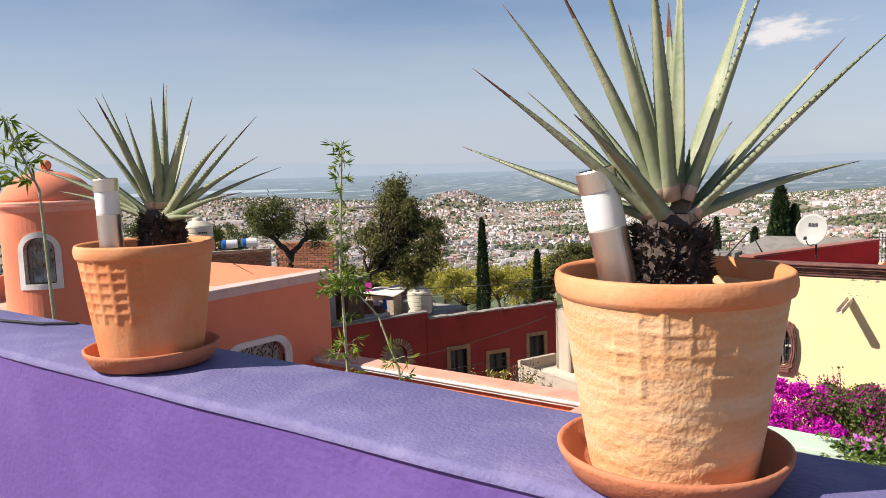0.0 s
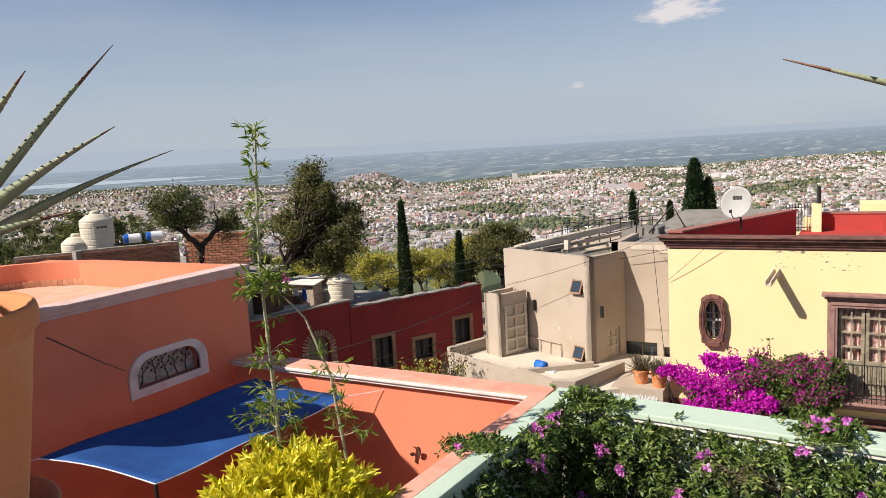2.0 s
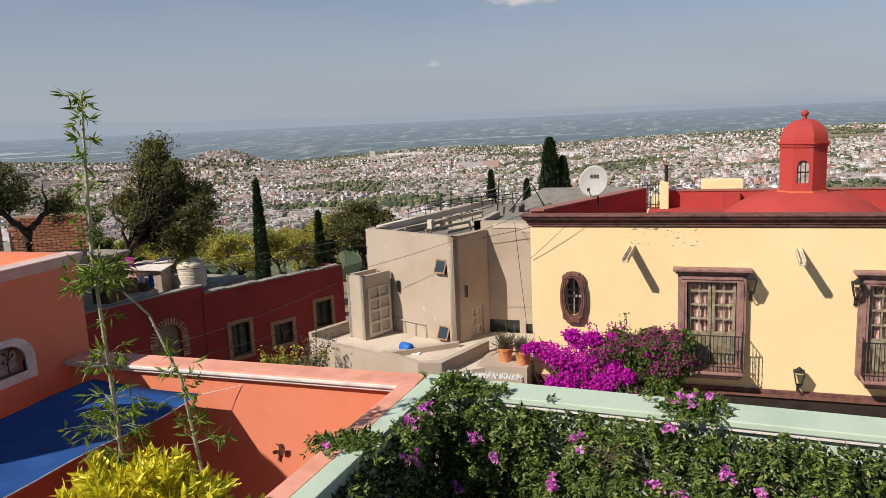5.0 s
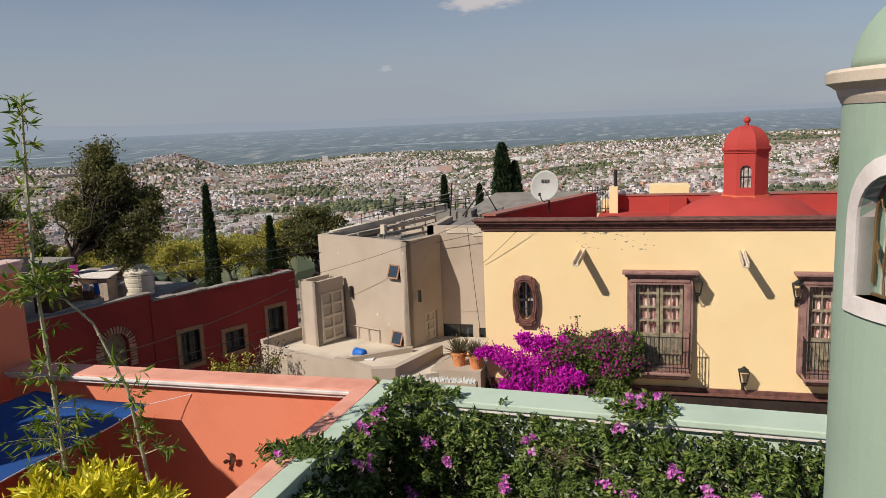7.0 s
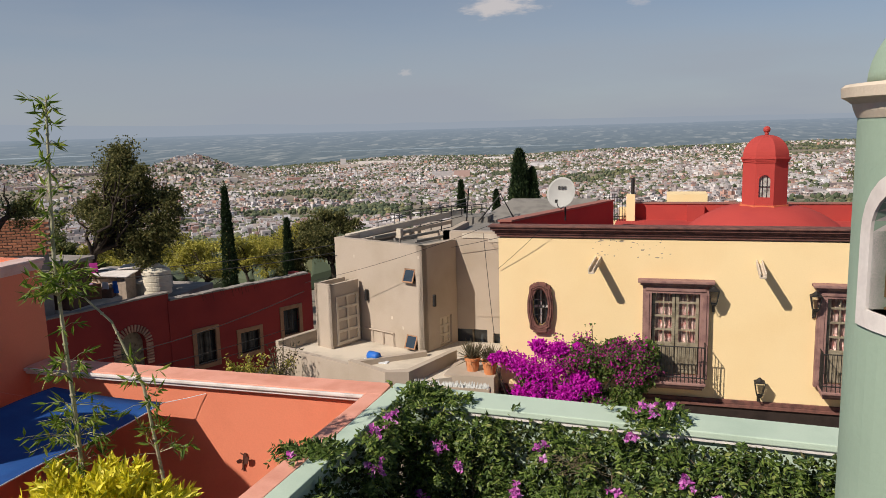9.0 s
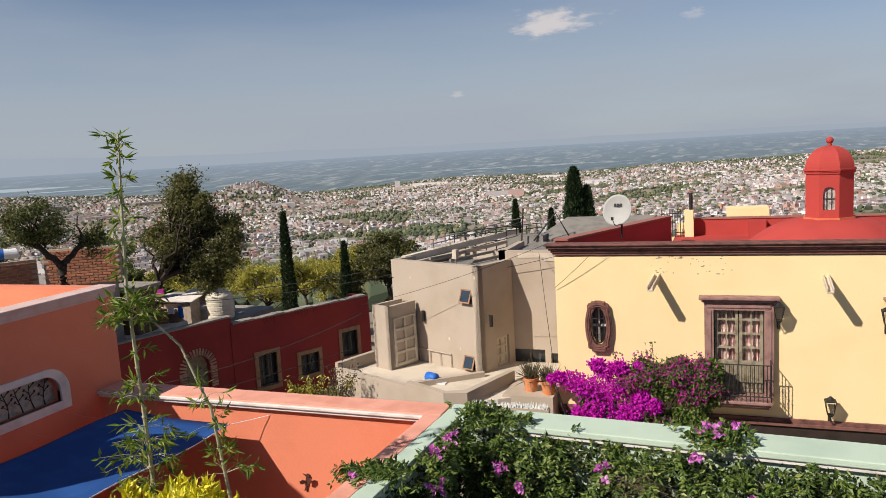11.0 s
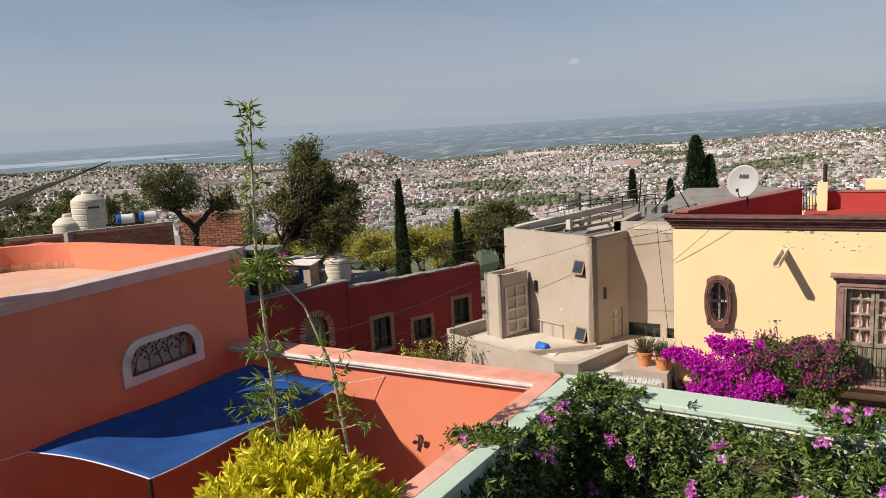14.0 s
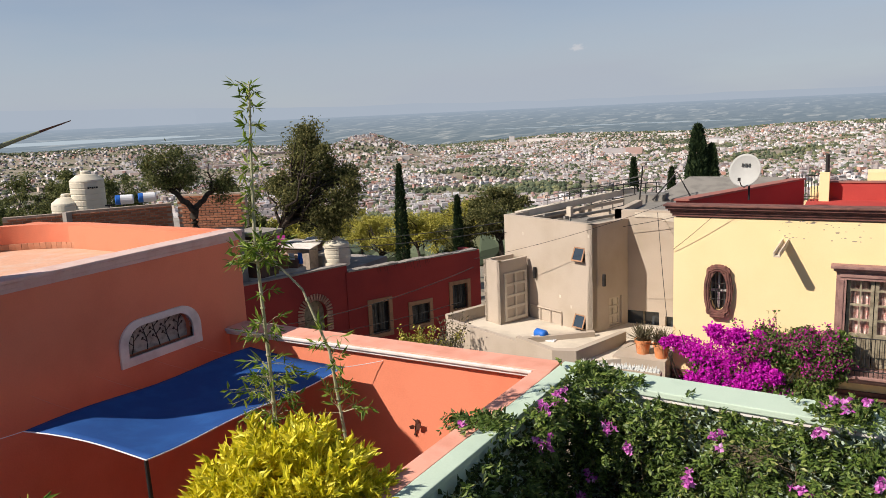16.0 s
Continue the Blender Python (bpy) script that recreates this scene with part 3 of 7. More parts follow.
def oval_hole(x0, x1, z0, z1, rise, seg=8):
    """Straight foot and sides, large rounded shoulders."""
    pts = [(x0, z0), (x1, z0)]
    r = rise
    pts += [(x1 - r + r * math.cos(math.pi / 2 * i / seg), z1 - r + r * math.sin(math.pi / 2 * i / seg)) for i in range(seg + 1)]
    pts += [(x0 + r + r * math.cos(math.pi / 2 + math.pi / 2 * i / seg), z1 - r + r * math.sin(math.pi / 2 + math.pi / 2 * i / seg)) for i in range(seg + 1)]
    return pts


hole = oval_hole(8.31, 9.69, -2.47, -1.98, 0.32)
panel(bm, rect(-3.0, 11.05, -8.4, -0.93), [hole], 0.3, pose(-10.27, 0, 0, 0, 0, 90))
part("wall", bm, M_CORAL, CH)
bm = bmesh.new()
box(bm, -16.6, -10.57, 10.75, 11.05, -8.4, -0.80)
part("wall", bm, M_CORAL, CH)
bm = bmesh.new()
# far parapet with its rounded corner
cx, cy, rr = -14.6, 8.6, 2.2
arc = [(cx - (rr) * math.sin(math.pi / 2 * i / 48), cy + rr * math.cos(math.pi / 2 * i / 48)) for i in range(49)]
arc_out = [(cx - (rr + 0.25) * math.sin(math.pi / 2 * i / 48), cy + (rr + 0.25) * math.cos(math.pi / 2 * i / 48)) for i in range(49)]
poly = [(-10.57, 10.8)] + arc + [(cx - rr, -3.0), (cx - rr - 0.25, -3.0)] + arc_out[::-1] + [(-10.57, 11.05)]
prism(bm, poly, -1.6, -0.755)
part("parapet", bm, M_CORAL, CH, "curved coral parapet")
bm = bmesh.new()
box(bm, -10.60, -10.30, -3.0, 11.05, -1.6, -0.76)
part("parapet", bm, M_CORAL, CH)
bm = bmesh.new()
box(bm, -10.62, -10.20, -3.0, 11.12, -0.80, -0.745, bevel=0.012)
box(bm, -10.3, -10.225, -3.0, 11.10, -0.88, -0.80, bevel=0.01)
box(bm, -10.3, -10.25, -3.0, 11.08, -0.94, -0.88, bevel=0.006)
part("cornice", bm, M_PINKSTONE, CH, "pale pink moulded cornice")
part("roof", B(-17.0, -10.57, -3.0, 10.9, -1.6, -1.3), M_CLAYFLOOR, CH, "worn clay terrace roof")
bm = bmesh.new()
panel(bm, oval_hole(8.15, 9.87, -2.615, -1.865, 0.43), [hole], 0.10, pose(-10.23, 0, 0, 0, 0, 90))
WIN = part("window", bm, M_WHITE, CH, "white plaster surround with rounded shoulders")
bm = bmesh.new()
panel(bm, hole, [], 0.02, pose(-10.42, 0, 0, 0, 0, 90))
part("pane", bm, M_FROSTPANE, WIN, "clouded dark pane")
bm = bmesh.new()
for k in range(5):
    u0 = 8.46 + k * 0.26
    pts = [(-10.36, u0 + 0.06 * math.sin(2.5 * j / 6 + k), -2.46 + 0.42 * j / 6) for j in range(7)]
    tube(bm, pts, 0.012, 0.008, 5)
    for j in (2, 3, 4, 5):
        sd = 1 if j % 2 else -1
        p = Vector(pts[j])
        e = p + Vector((0, sd * 0.09, 0.075))
        tube(bm, [p, (p + e) / 2, e], 0.009, 0.006, 5)
        bm.faces.new([bm.verts.new(e + Vector((0.004, a, b))) for a, b in ((-0.03, -0.012), (0.0, -0.028), (0.034, 0.01), (0.0, 0.028))])
part("vine_grille", bm, M_IRON, WIN, "black iron grille of twining stems")
# row of clay tiles at the foot of the far parapet
bm = B(-0.062, 0.062, -0.012, 0.012, -0.07, 0.07, bevel=0.004)
first = part("tile", bm, M_TILE, CH)
first.matrix_basis = pose(-10.8, 10.785, -1.225)
for i in range(1, 30):
    o = new("tile", first.data)
    o.parent = CH
    o.matrix_basis = pose(-10.8 - 0.13 * i, 10.785, -1.225)
for i in range(26):
    a = math.radians(2.0 + i * 3.4)
    o = new("tile", first.data)
    o.parent = CH
    o.matrix_basis = pose(cx - (rr - 0.015) * math.sin(a), cy + (rr - 0.015) * math.cos(a), -1.225, 0, 0, math.degrees(a))

# ---------- blue shade cloth ----------
AW = thing("shade_awning", "blue shade cloth stretched over the patio from wall hooks", "awning")
bm = bmesh.new()
NU, NV = 28, 20
c00, c10, c11, c01 = Vector((-9.13, 5.80, -2.51)), Vector((-7.12, 6.05, -2.60)), Vector((-7.29, 10.2, -2.85)), Vector((-9.42, 10.22, -2.76))
grid = []
for i in range(NU + 1):
    u = i / NU
    row = []
    for j in range(NV + 1):
        v = j / NV
        p = c00 * (1 - u) * (1 - v) + c10 * u * (1 - v) + c11 * u * v + c01 * (1 - u) * v
        sag = 0.12 * (4 * u * (1 - u)) * (4 * v * (1 - v)) + 0.07 * 4 * v * (1 - v) * u
        p = p + Vector((0, 0, -sag + 0.025 * math.sin(v * 9 + u * 4)))
        p.x -= 0.08 * 4 * v * (1 - v) * u
        p.y += 0.05 * 4 * u * (1 - u) * (1 - v)
        row.append(bm.verts.new(p))
    grid.append(row)
for i in range(NU):
    for j in range(NV):
        bm.faces.new((grid[i][j], grid[i + 1][j], grid[i + 1][j + 1], grid[i][j + 1]))
edge_a = [grid[i][0].co.copy() for i in range(NU + 1)]
edge_b = [grid[NU][j].co.copy() for j in range(NV + 1)]
r = bmesh.ops.extrude_face_region(bm, geom=list(bm.faces))
bmesh.ops.translate(bm, vec=(0, 0, -0.006), verts=[g for g in r["geom"] if isinstance(g, bmesh.types.BMVert)])
part("cloth", bm, M_BLUE, AW, smooth=True)
bm = bmesh.new()
tube(bm, edge_a, 0.009, 0.009, 6)
tube(bm, edge_b, 0.009, 0.009, 6)
part("hem", bm, M_WHITEPL, AW, "pale sewn hem")
bm = bmesh.new()
tube(bm, [c10 + Vector((0, 0, -0.02)), c10 + Vector((0.01, 0, -0.6)), (-7.08, 6.06, -6.3)], 0.025, 0.03, 8)
part("post", bm, M_IRON, AW, "thin dark post")
for f in (0.18, 0.42, 0.66, 0.88):
    e = c00.lerp(c01, f)
    hk = bmesh.new()
    tube(hk, [(-10.26, e.y + 0.02, e.z + 0.06), e + Vector((-0.45, 0.0, 0.02)), e], 0.003, 0.003, 5)
    part("tie", hk, M_CORAL_TOP, AW, "thin tie to the house wall")
bm = bmesh.new()
tube(bm, [c11, (-7.0, 10.40, -2.82), (-6.75, 10.55, -2.78)], 0.006, 0.006, 5)
part("cord", bm, M_WHITEPL, AW, "tie cord")
bm = bmesh.new()
tube(bm, [c00, (-9.4, 4.9, -2.54), (-10.2, 3.4, -2.5)], 0.006, 0.006, 5)
part("cord", bm, M_WHITEPL, AW, "tie cord")

# ---------- iron hummingbird ornament on the patio wall ----------
HB = bmesh.new()
body = [(-0.02, 0.20), (0.02, 0.205), (0.05, 0.16), (0.045, 0.10), (0.03, 0.03), (0.035, -0.05), (0.01, -0.14), (0.045, -0.22), (0.0, -0.20), (-0.035, -0.23), (-0.02, -0.12), (-0.04, -0.02), (-0.035, 0.08), (-0.04, 0.13), (-0.13, 0.17), (-0.045, 0.165)]
panel(HB, body, [], 0.02)
panel(HB, [(0.03, 0.09), (0.08, 0.15), (0.15, 0.19), (0.16, 0.10), (0.12, 0.0), (0.05, -0.03)], [], 0.012, pose(0, -0.01, 0, 0, 0, -25))
panel(HB, [(-0.03, 0.04), (-0.10, 0.05), (-0.16, 0.0), (-0.12, -0.06), (-0.04, -0.04)], [], 0.012, pose(0, -0.012, 0, 0, 0, 25))
solo("bird_ornament", HB, M_RUST, "small rusty iron bird ornament fixed to the coral wall", "ornament", pose(-6.14, 10.53, -3.86, 0, 12, 0) @ Matrix.Scale(0.72, 4))

# ---------- yellow house ----------
YH = thing("yellow_house", "pale yellow colonial house with carved stone trim and red roof terrace", "house")
holes = [rect(-0.04, 1.09, -4.90, -2.84), rect(3.89, 5.02, -4.90, -2.84)]
ov = [(-2.81 + 0.205 * math.cos(2 * math.pi * i / 28), -3.34 + 0.50 * math.sin(2 * math.pi * i / 28)) for i in range(28)]
bm = bmesh.new()
panel(bm, rect(-3.9, 7.5, -8.6, -1.55), holes + [ov], 0.35, pose(0, 19.5, 0))
part("wall", bm, M_YELLOW, YH, "sunlit yellow plaster front")
bm = bmesh.new()
prism(bm, [(-3.9, 19.85), (-3.55, 19.85), (-1.3, 25.0), (-1.3, 27.3), (-1.6, 27.3), (-1.62, 25.0)], -8.6, -2.05)
part("wall", bm, M_YELLOW, YH, "side wall")
part("wall", B(7.2, 7.5, 19.85, 27.3, -8.6, -1.5), M_YELLOW, YH)
part("wall", B(-1.3, 7.5, 27.3, 27.6, -8.6, -1.6), M_YELLOW, YH)
bm = bmesh.new()
prism(bm, [(-3.5, 19.8), (7.2, 19.8), (7.2, 27.3), (-1.35, 27.3), (-1.35, 25.0)], -2.25, -2.0)
part("roof", bm, M_RED_ROOF, YH, "dusty red flat roof")
for dz0, dz1, dy in ((-1.51, -1.44, 0.04), (-1.44, -1.37, 0.08), (-1.37, -1.32, 0.13), (-1.32, -1.25, 0.18), (-1.25, -1.205, 0.23)):
    part("cornice_course", B(-3.9 - dy, 7.5, 19.5 - dy, 19.75, dz0, dz1, bevel=0.012), M_STONE, YH, "dark weathered stone course")
bm = bmesh.new()
prism(bm, [(-3.92, 19.78), (-3.62, 19.78), (-1.34, 25.1), (-1.64, 25.1)], -2.0, -1.16)
part("parapet", bm, M_RED_ROOF, YH, "dark red side parapet")
bm = bmesh.new()
prism(bm, [(-3.96, 19.72), (-3.58, 19.72), (-1.30, 25.14), (-1.68, 25.14)], -1.16, -1.11)
part("coping", bm, M_REDCOPE, YH, "dusty red brown coping")
part("parapet", B(-0.75, 7.5, 27.2, 27.5, -2.0, -1.46), M_RED_ROOF, YH, "red back parapet")
part("parapet", B(0.95, 1.5, 26.8, 27.2, -2.0, -1.5), M_RED_ROOF, YH, "red pier")
part("coping", B(-0.78, 7.5, 27.17, 27.53, -1.46, -1.42), M_REDCOPE, YH)
# low cupola and lantern
bm = bmesh.new()
lathe(bm, [(2.35, -2.0)] + [(2.3 - 1.6 * (i / 10), -2.0 + 0.80 * math.sin(math.pi / 2 * (i / 10)) ** 0.9) for i in range(1, 11)] + [(0.6, -1.16)], 48, pose(3.03, 24.4, 0))
part("cupola", bm, M_RED_ROOF, YH, "low red cupola", smooth=True)
LANT = pose(3.03, 24.4, 0, 0, 0, -7)
bm = bmesh.new()
R8 = 0.655
side = 2 * R8 * math.sin(math.pi / 8)
apo = R8 * math.cos(math.pi / 8)
for k in range(8):
    h = [arch(-0.15, 0.15, -0.92, -0.28, 8)] if k % 2 == 0 else []
    panel(bm, rect(-side / 2 - 0.001, side / 2 + 0.001, -1.25, 0.2), h, 0.1, LANT @ pose(0, 0, 0, 0, 0, 45 * k) @ pose(0, -apo, 0))
lan = part("lantern", bm, M_RED_ROOF, YH, "octagonal red roof lantern")
for z0, z1, rr8 in ((0.08, 0.13, 0.685), (0.13, 0.17, 0.705), (0.17, 0.21, 0.73), (-1.24, -1.15, 0.71)):
    bm = bmesh.new()
    lathe(bm, [(rr8, z0), (rr8, z1)], 8, LANT, math.pi / 8)
    part("moulding", bm, M_RED_ROOF if z0 > 0 else M_ORANGE, lan)
bm = bmesh.new()
lathe(bm, [(0.67 * math.cos(math.pi / 2 * i / 12) ** 0.85, 0.21 + 0.64 * math.sin(math.pi / 2 * i / 12)) for i in range(12)] + [(0.06, 0.85)], 8, LANT, math.pi / 8)
part("dome", bm, M_RED_ROOF, lan, "ribbed red dome")
bm = bmesh.new()
lathe(bm, [(0.05, 0.83), (0.06, 0.90)] + [(0.10 * math.sin(math.pi * (0.15 + 0.85 * i / 8)), 1.0 - 0.10 * math.cos(math.pi * (0.15 + 0.85 * i / 8))) for i in range(9)], 16, LANT)
part("finial", bm, M_RED_ROOF, lan, smooth=True)
for k in range(0, 8, 2):
    bm = bmesh.new()
    mm = LANT @ pose(0, 0, 0, 0, 0, 45 * k) @ pose(0, -apo, 0)
    panel(bm, arch(-0.15, 0.15, -0.92, -0.28, 8), [], 0.01, mm @ pose(0, 0.07, 0))
    part("pane", bm, M_FROSTPANE, lan, "dusty pane")
    bm = bmesh.new()
    for a in (-0.06, 0.06):
        box(bm, a - 0.008, a + 0.008, 0.045, 0.06, -0.92, -0.32, mm)
    box(bm, -0.15, 0.15, 0.045, 0.06, -0.62, -0.60, mm)
    part("window_bar", bm, M_IRON, lan)
# carved oval window
bm = bmesh.new()
outer = []
for i in range(72):
    a = 2 * math.pi * i / 72
    ca, sa = math.cos(a), math.sin(a)
    ear = 0.05 * max(0, math.cos(4 * (abs(abs(a - math.pi) - math.pi / 2) - radians(38)))) ** 3
    outer.append((-2.81 + (0.295 + ear) * math.copysign(abs(ca) ** 0.58, ca) + 0.035 * ca * abs(ca) ** 5, -3.34 + (0.615 + ear) * math.copysign(abs(sa) ** 0.72, sa) + 0.045 * sa * abs(sa) ** 9))
panel(bm, outer, [ov], 0.14, pose(0, 19.38, 0))
for ku, kv, rr_ in ((0.86, 0.87, 0.026), (0.72, 0.80, 0.018)):
    ring = [(-2.81 + (x_ + 2.81) * ku, -3.34 + (z_ + 3.34) * kv) for x_, z_ in outer]
    tube(bm, [(x_, 19.375, z_) for x_, z_ in ring + ring[:1]], rr_, rr_, 7)
for sx in (-1, 1):
    for sz in (-1, 1):
        tube(bm, [(-2.81 + sx * (0.13 + 0.045 * math.cos(t_ * 0.7)), 19.37, -3.34 + sz * (0.53 + 0.045 * math.sin(t_ * 0.7))) for t_ in range(9)], 0.022, 0.014, 6)
for z_ in (-4.0, -2.80):
    box(bm, -2.99, -2.63, 19.36, 19.5, z_, z_ + 0.10, bevel=0.02)
OV = part("oval_window", bm, M_STONE, YH, "carved dark stone oval surround")
bm = bmesh.new()
panel(bm, ov, [], 0.02, pose(0, 19.66, 0))
part("pane", bm, M_PANE, OV)
bm = bmesh.new()
for a in (-0.14, -0.05, 0.05, 0.14):
    hh = 0.46 * math.sqrt(1 - (a / 0.22) ** 2)
    tube(bm, [(-2.81 + a, 19.42, -3.34 - hh), (-2.81 + a, 19.42, -3.34 + hh)], 0.012, 0.012, 6)
for b in (-0.2, 0.0, 0.2):
    ww = 0.22 * math.sqrt(1 - (b / 0.46) ** 2)
    tube(bm, [(-2.81 - ww, 19.42, -3.34 + b), (-2.81 + ww, 19.42, -3.34 + b)], 0.009, 0.009, 6)
part("grille", bm, M_IRON, OV, "black iron bars")
bm = bmesh.new()
box(bm, -2.84, -2.78, 19.58, 19.62, -3.80, -2.88)
box(bm, -3.0, -2.62, 19.58, 19.62, -3.37, -3.32)
part("sash", bm, M_WHITE, OV)


def balcony_door(x):
    """Double door with a carved surround, panes, curtains and a railed balcony; x is the left edge of the opening."""
    z0, z1, w = -4.90, -2.84, 1.13
    bm = bmesh.new()
    panel(bm, rect(x - 0.21, x + w + 0.21, z0 - 0.08, z1 + 0.20), [rect(x, x + w, z0 - 0.02, z1)], 0.17, pose(0, 19.355, 0))
    d = part("balcony_door", bm, M_DOORSTONE, YH, "carved reddish stone door surround with a projecting lintel")
    for u0, u1 in ((x - 0.16, x - 0.05), (x + w + 0.05, x + w + 0.16)):
        part("jamb_moulding", B(u0, u1, 19.335, 19.36, z0 - 0.06, z1, bevel=0.01), M_DOORSTONE, d)
    part("frieze", B(x - 0.14, x + w + 0.14, 19.33, 19.36, z1 + 0.06, z1 + 0.14, bevel=0.008), M_DOORSTONE, d)
    part("lintel", B(x - 0.27, x + w + 0.27, 19.27, 19.52, z1 + 0.20, z1 + 0.27, bevel=0.015), M_DOORSTONE, d)
    part("lintel_cap", B(x - 0.33, x + w + 0.33, 19.20, 19.52, z1 + 0.27, z1 + 0.34, bevel=0.015), M_DOORSTONE, d)
    for s in (0, 1):
        a = x + 0.02 + s * (w / 2 - 0.01)
        b = a + w / 2 - 0.03
        bm = bmesh.new()
        hs = [rect(a + 0.07, (a + b) / 2 - 0.015, z0 + 0.80 + i * 0.345, z0 + 1.10 + i * 0.345) for i in range(4)] + \
             [rect((a + b) / 2 + 0.015, b - 0.07, z0 + 0.80 + i * 0.345, z0 + 1.10 + i * 0.345) for i in range(4)]
        panel(bm, rect(a, b, z0 + 0.02, z1), hs, 0.05, pose(0, 19.46, 0))
        for k in range(5):
            xx = a + 0.08 + k * (b - a - 0.16) / 4
            box(bm, xx - 0.025, xx + 0.025, 19.445, 19.465, z0 + 0.12, z0 + 0.70, bevel=0.006)
        part("door_leaf", bm, M_WOODGREY, d, "weathered grey-green wooden leaf")
        part("pane", B(a + 0.05, b - 0.05, 19.485, 19.492, z0 + 0.75, z1 - 0.06), M_CLEARPANE, d).visible_shadow = False
        bm = bmesh.new()
        vs = []
        for i in range(25):
            u = a + (b - a) * i / 24
            yy = 19.575 + 0.02 * math.sin(i * 1.6)
            vs.append((bm.verts.new((u, yy, z0 + 0.1)), bm.verts.new((u, yy, z1))))
        for p, q in zip(vs, vs[1:]):
            bm.faces.new((p[0], q[0], q[1], p[1]))
        part("curtain", bm, M_CURTAIN, d, "reddish white curtain")
    # flat black sheet in place of the dark room behind the door
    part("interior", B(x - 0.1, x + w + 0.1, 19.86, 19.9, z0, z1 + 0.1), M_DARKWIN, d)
    bm = bmesh.new()
    box(bm, x - 0.14, x + w + 0.16, 18.86, 19.5, z0 - 0.10, z0 - 0.03, bevel=0.015)
    box(bm, x - 0.11, x + w + 0.13, 18.92, 19.5, z0 - 0.17, z0 - 0.10, bevel=0.015)
    box(bm, x - 0.07, x + w + 0.09, 19.05, 19.5, z0 - 0.26, z0 - 0.17, bevel=0.015)
    bal = part("balcony", bm, M_DOORSTONE, YH, "moulded stone balcony slab")
    rz = z0 + 0.86
    path = [(x - 0.11, 19.36), (x - 0.11, 18.90), (x + w + 0.13, 18.90), (x + w + 0.13, 19.36)]
    for z in (rz, z0 + 0.10):
        bm = bmesh.new()
        tube(bm, [(px, py, z) for px, py in path], 0.014, 0.014, 6)
        part("rail", bm, M_IRON, bal, "black iron rail")
    posts = [(x - 0.11 + (w + 0.24) * i / 15, 18.90) for i in range(16)] + [(x + e, y_) for e in (-0.11, w + 0.13) for y_ in (18.99, 19.08, 19.17, 19.26)]
    bm = bmesh.new()
    lathe(bm, [(0.009, z0 - 0.03), (0.009, z0 + 0.38), (0.018, z0 + 0.42), (0.009, z0 + 0.46), (0.009, rz)], 6)
    base = part("baluster", bm, M_IRON, bal)
    base.matrix_basis = pose(*posts[0], 0)
    for px, py in posts[1:]:
        o = new("baluster", base.data)
        o.parent = bal
        o.matrix_basis = pose(px, py, 0)


M_CLEARPANE = bpy.data.materials.new("clear_pane")
M_CLEARPANE.use_nodes = True
_b = M_CLEARPANE.node_tree.nodes["Principled BSDF"]
_b.inputs["Transmission Weight"].default_value, _b.inputs["Roughness"].default_value, _b.inputs["IOR"].default_value = 1.0, 0.02, 1.3
balcony_door(-0.04)
balcony_door(3.89)
bm = bmesh.new()
box(bm, -3.9, 7.5, 19.44, 19.5, -5.58, -5.48, bevel=0.01)
box(bm, -3.9, 7.5, 19.40, 19.5, -5.66, -5.58, bevel=0.01)
part("band_course", bm, M_STONE, YH, "dark stone band course")
# added dark strip; paints the deep shade below the lit ledge
part("shade_strip", B(-3.9, 7.5, 19.46, 19.5, -6.3, -5.662, bevel=0.006), M_BANDSHADE, YH, "near-black strip with the shade below the band in its colour")
for x in (-1.34, 2.40, 6.2):
    bm = bmesh.new()
    tilt = pose(x, 19.55, -2.0, 11, 0, -7 if x < 0 else 0)
    box(bm, -0.075, 0.075, -0.92, 0.0, -0.10, -0.06, tilt, bevel=0.006)
    box(bm, -0.075, -0.045, -0.92, 0.0, -0.062, 0.03, tilt, bevel=0.006)
    box(bm, 0.045, 0.075, -0.92, 0.0, -0.062, 0.03, tilt, bevel=0.006)
    part("waterspout", bm, M_CREAM, YH, "pale stone water spout")
bm = bmesh.new()
for i in range(9):
    x = -1.75 + 0.085 * i
    tube(bm, [(x, 26.6 + 0.03 * i, -2.0), (x, 26.6 + 0.03 * i, -1.05 - 0.02 * (i % 3))], 0.012, 0.010, 6)
for z in (-1.2, -1.85):
    tube(bm, [(-1.78, 26.58, z), (-1.04, 26.88, z)], 0.014, 0.014, 6)
part("iron_gate", bm, M_IRON, YH, "rusty iron bar gate")
part("gate_pier", B(-1.02, -0.74, 26.75, 27.1, -2.0, -1.1), M_YELLOW, YH, "yellow pier")
part("roof_room", B(0.3, 1.7, 29.0, 30.2, -3.0, -1.30), M_YELLOW, YH, "yellow roof room")
bm = bmesh.new()
tube(bm, [(-0.82, 26.95, -1.1), (-0.82, 26.95, -0.55)], 0.06, 0.06, 8)
part("vent_pipe", bm, M_IRON, YH, "black vent pipe")


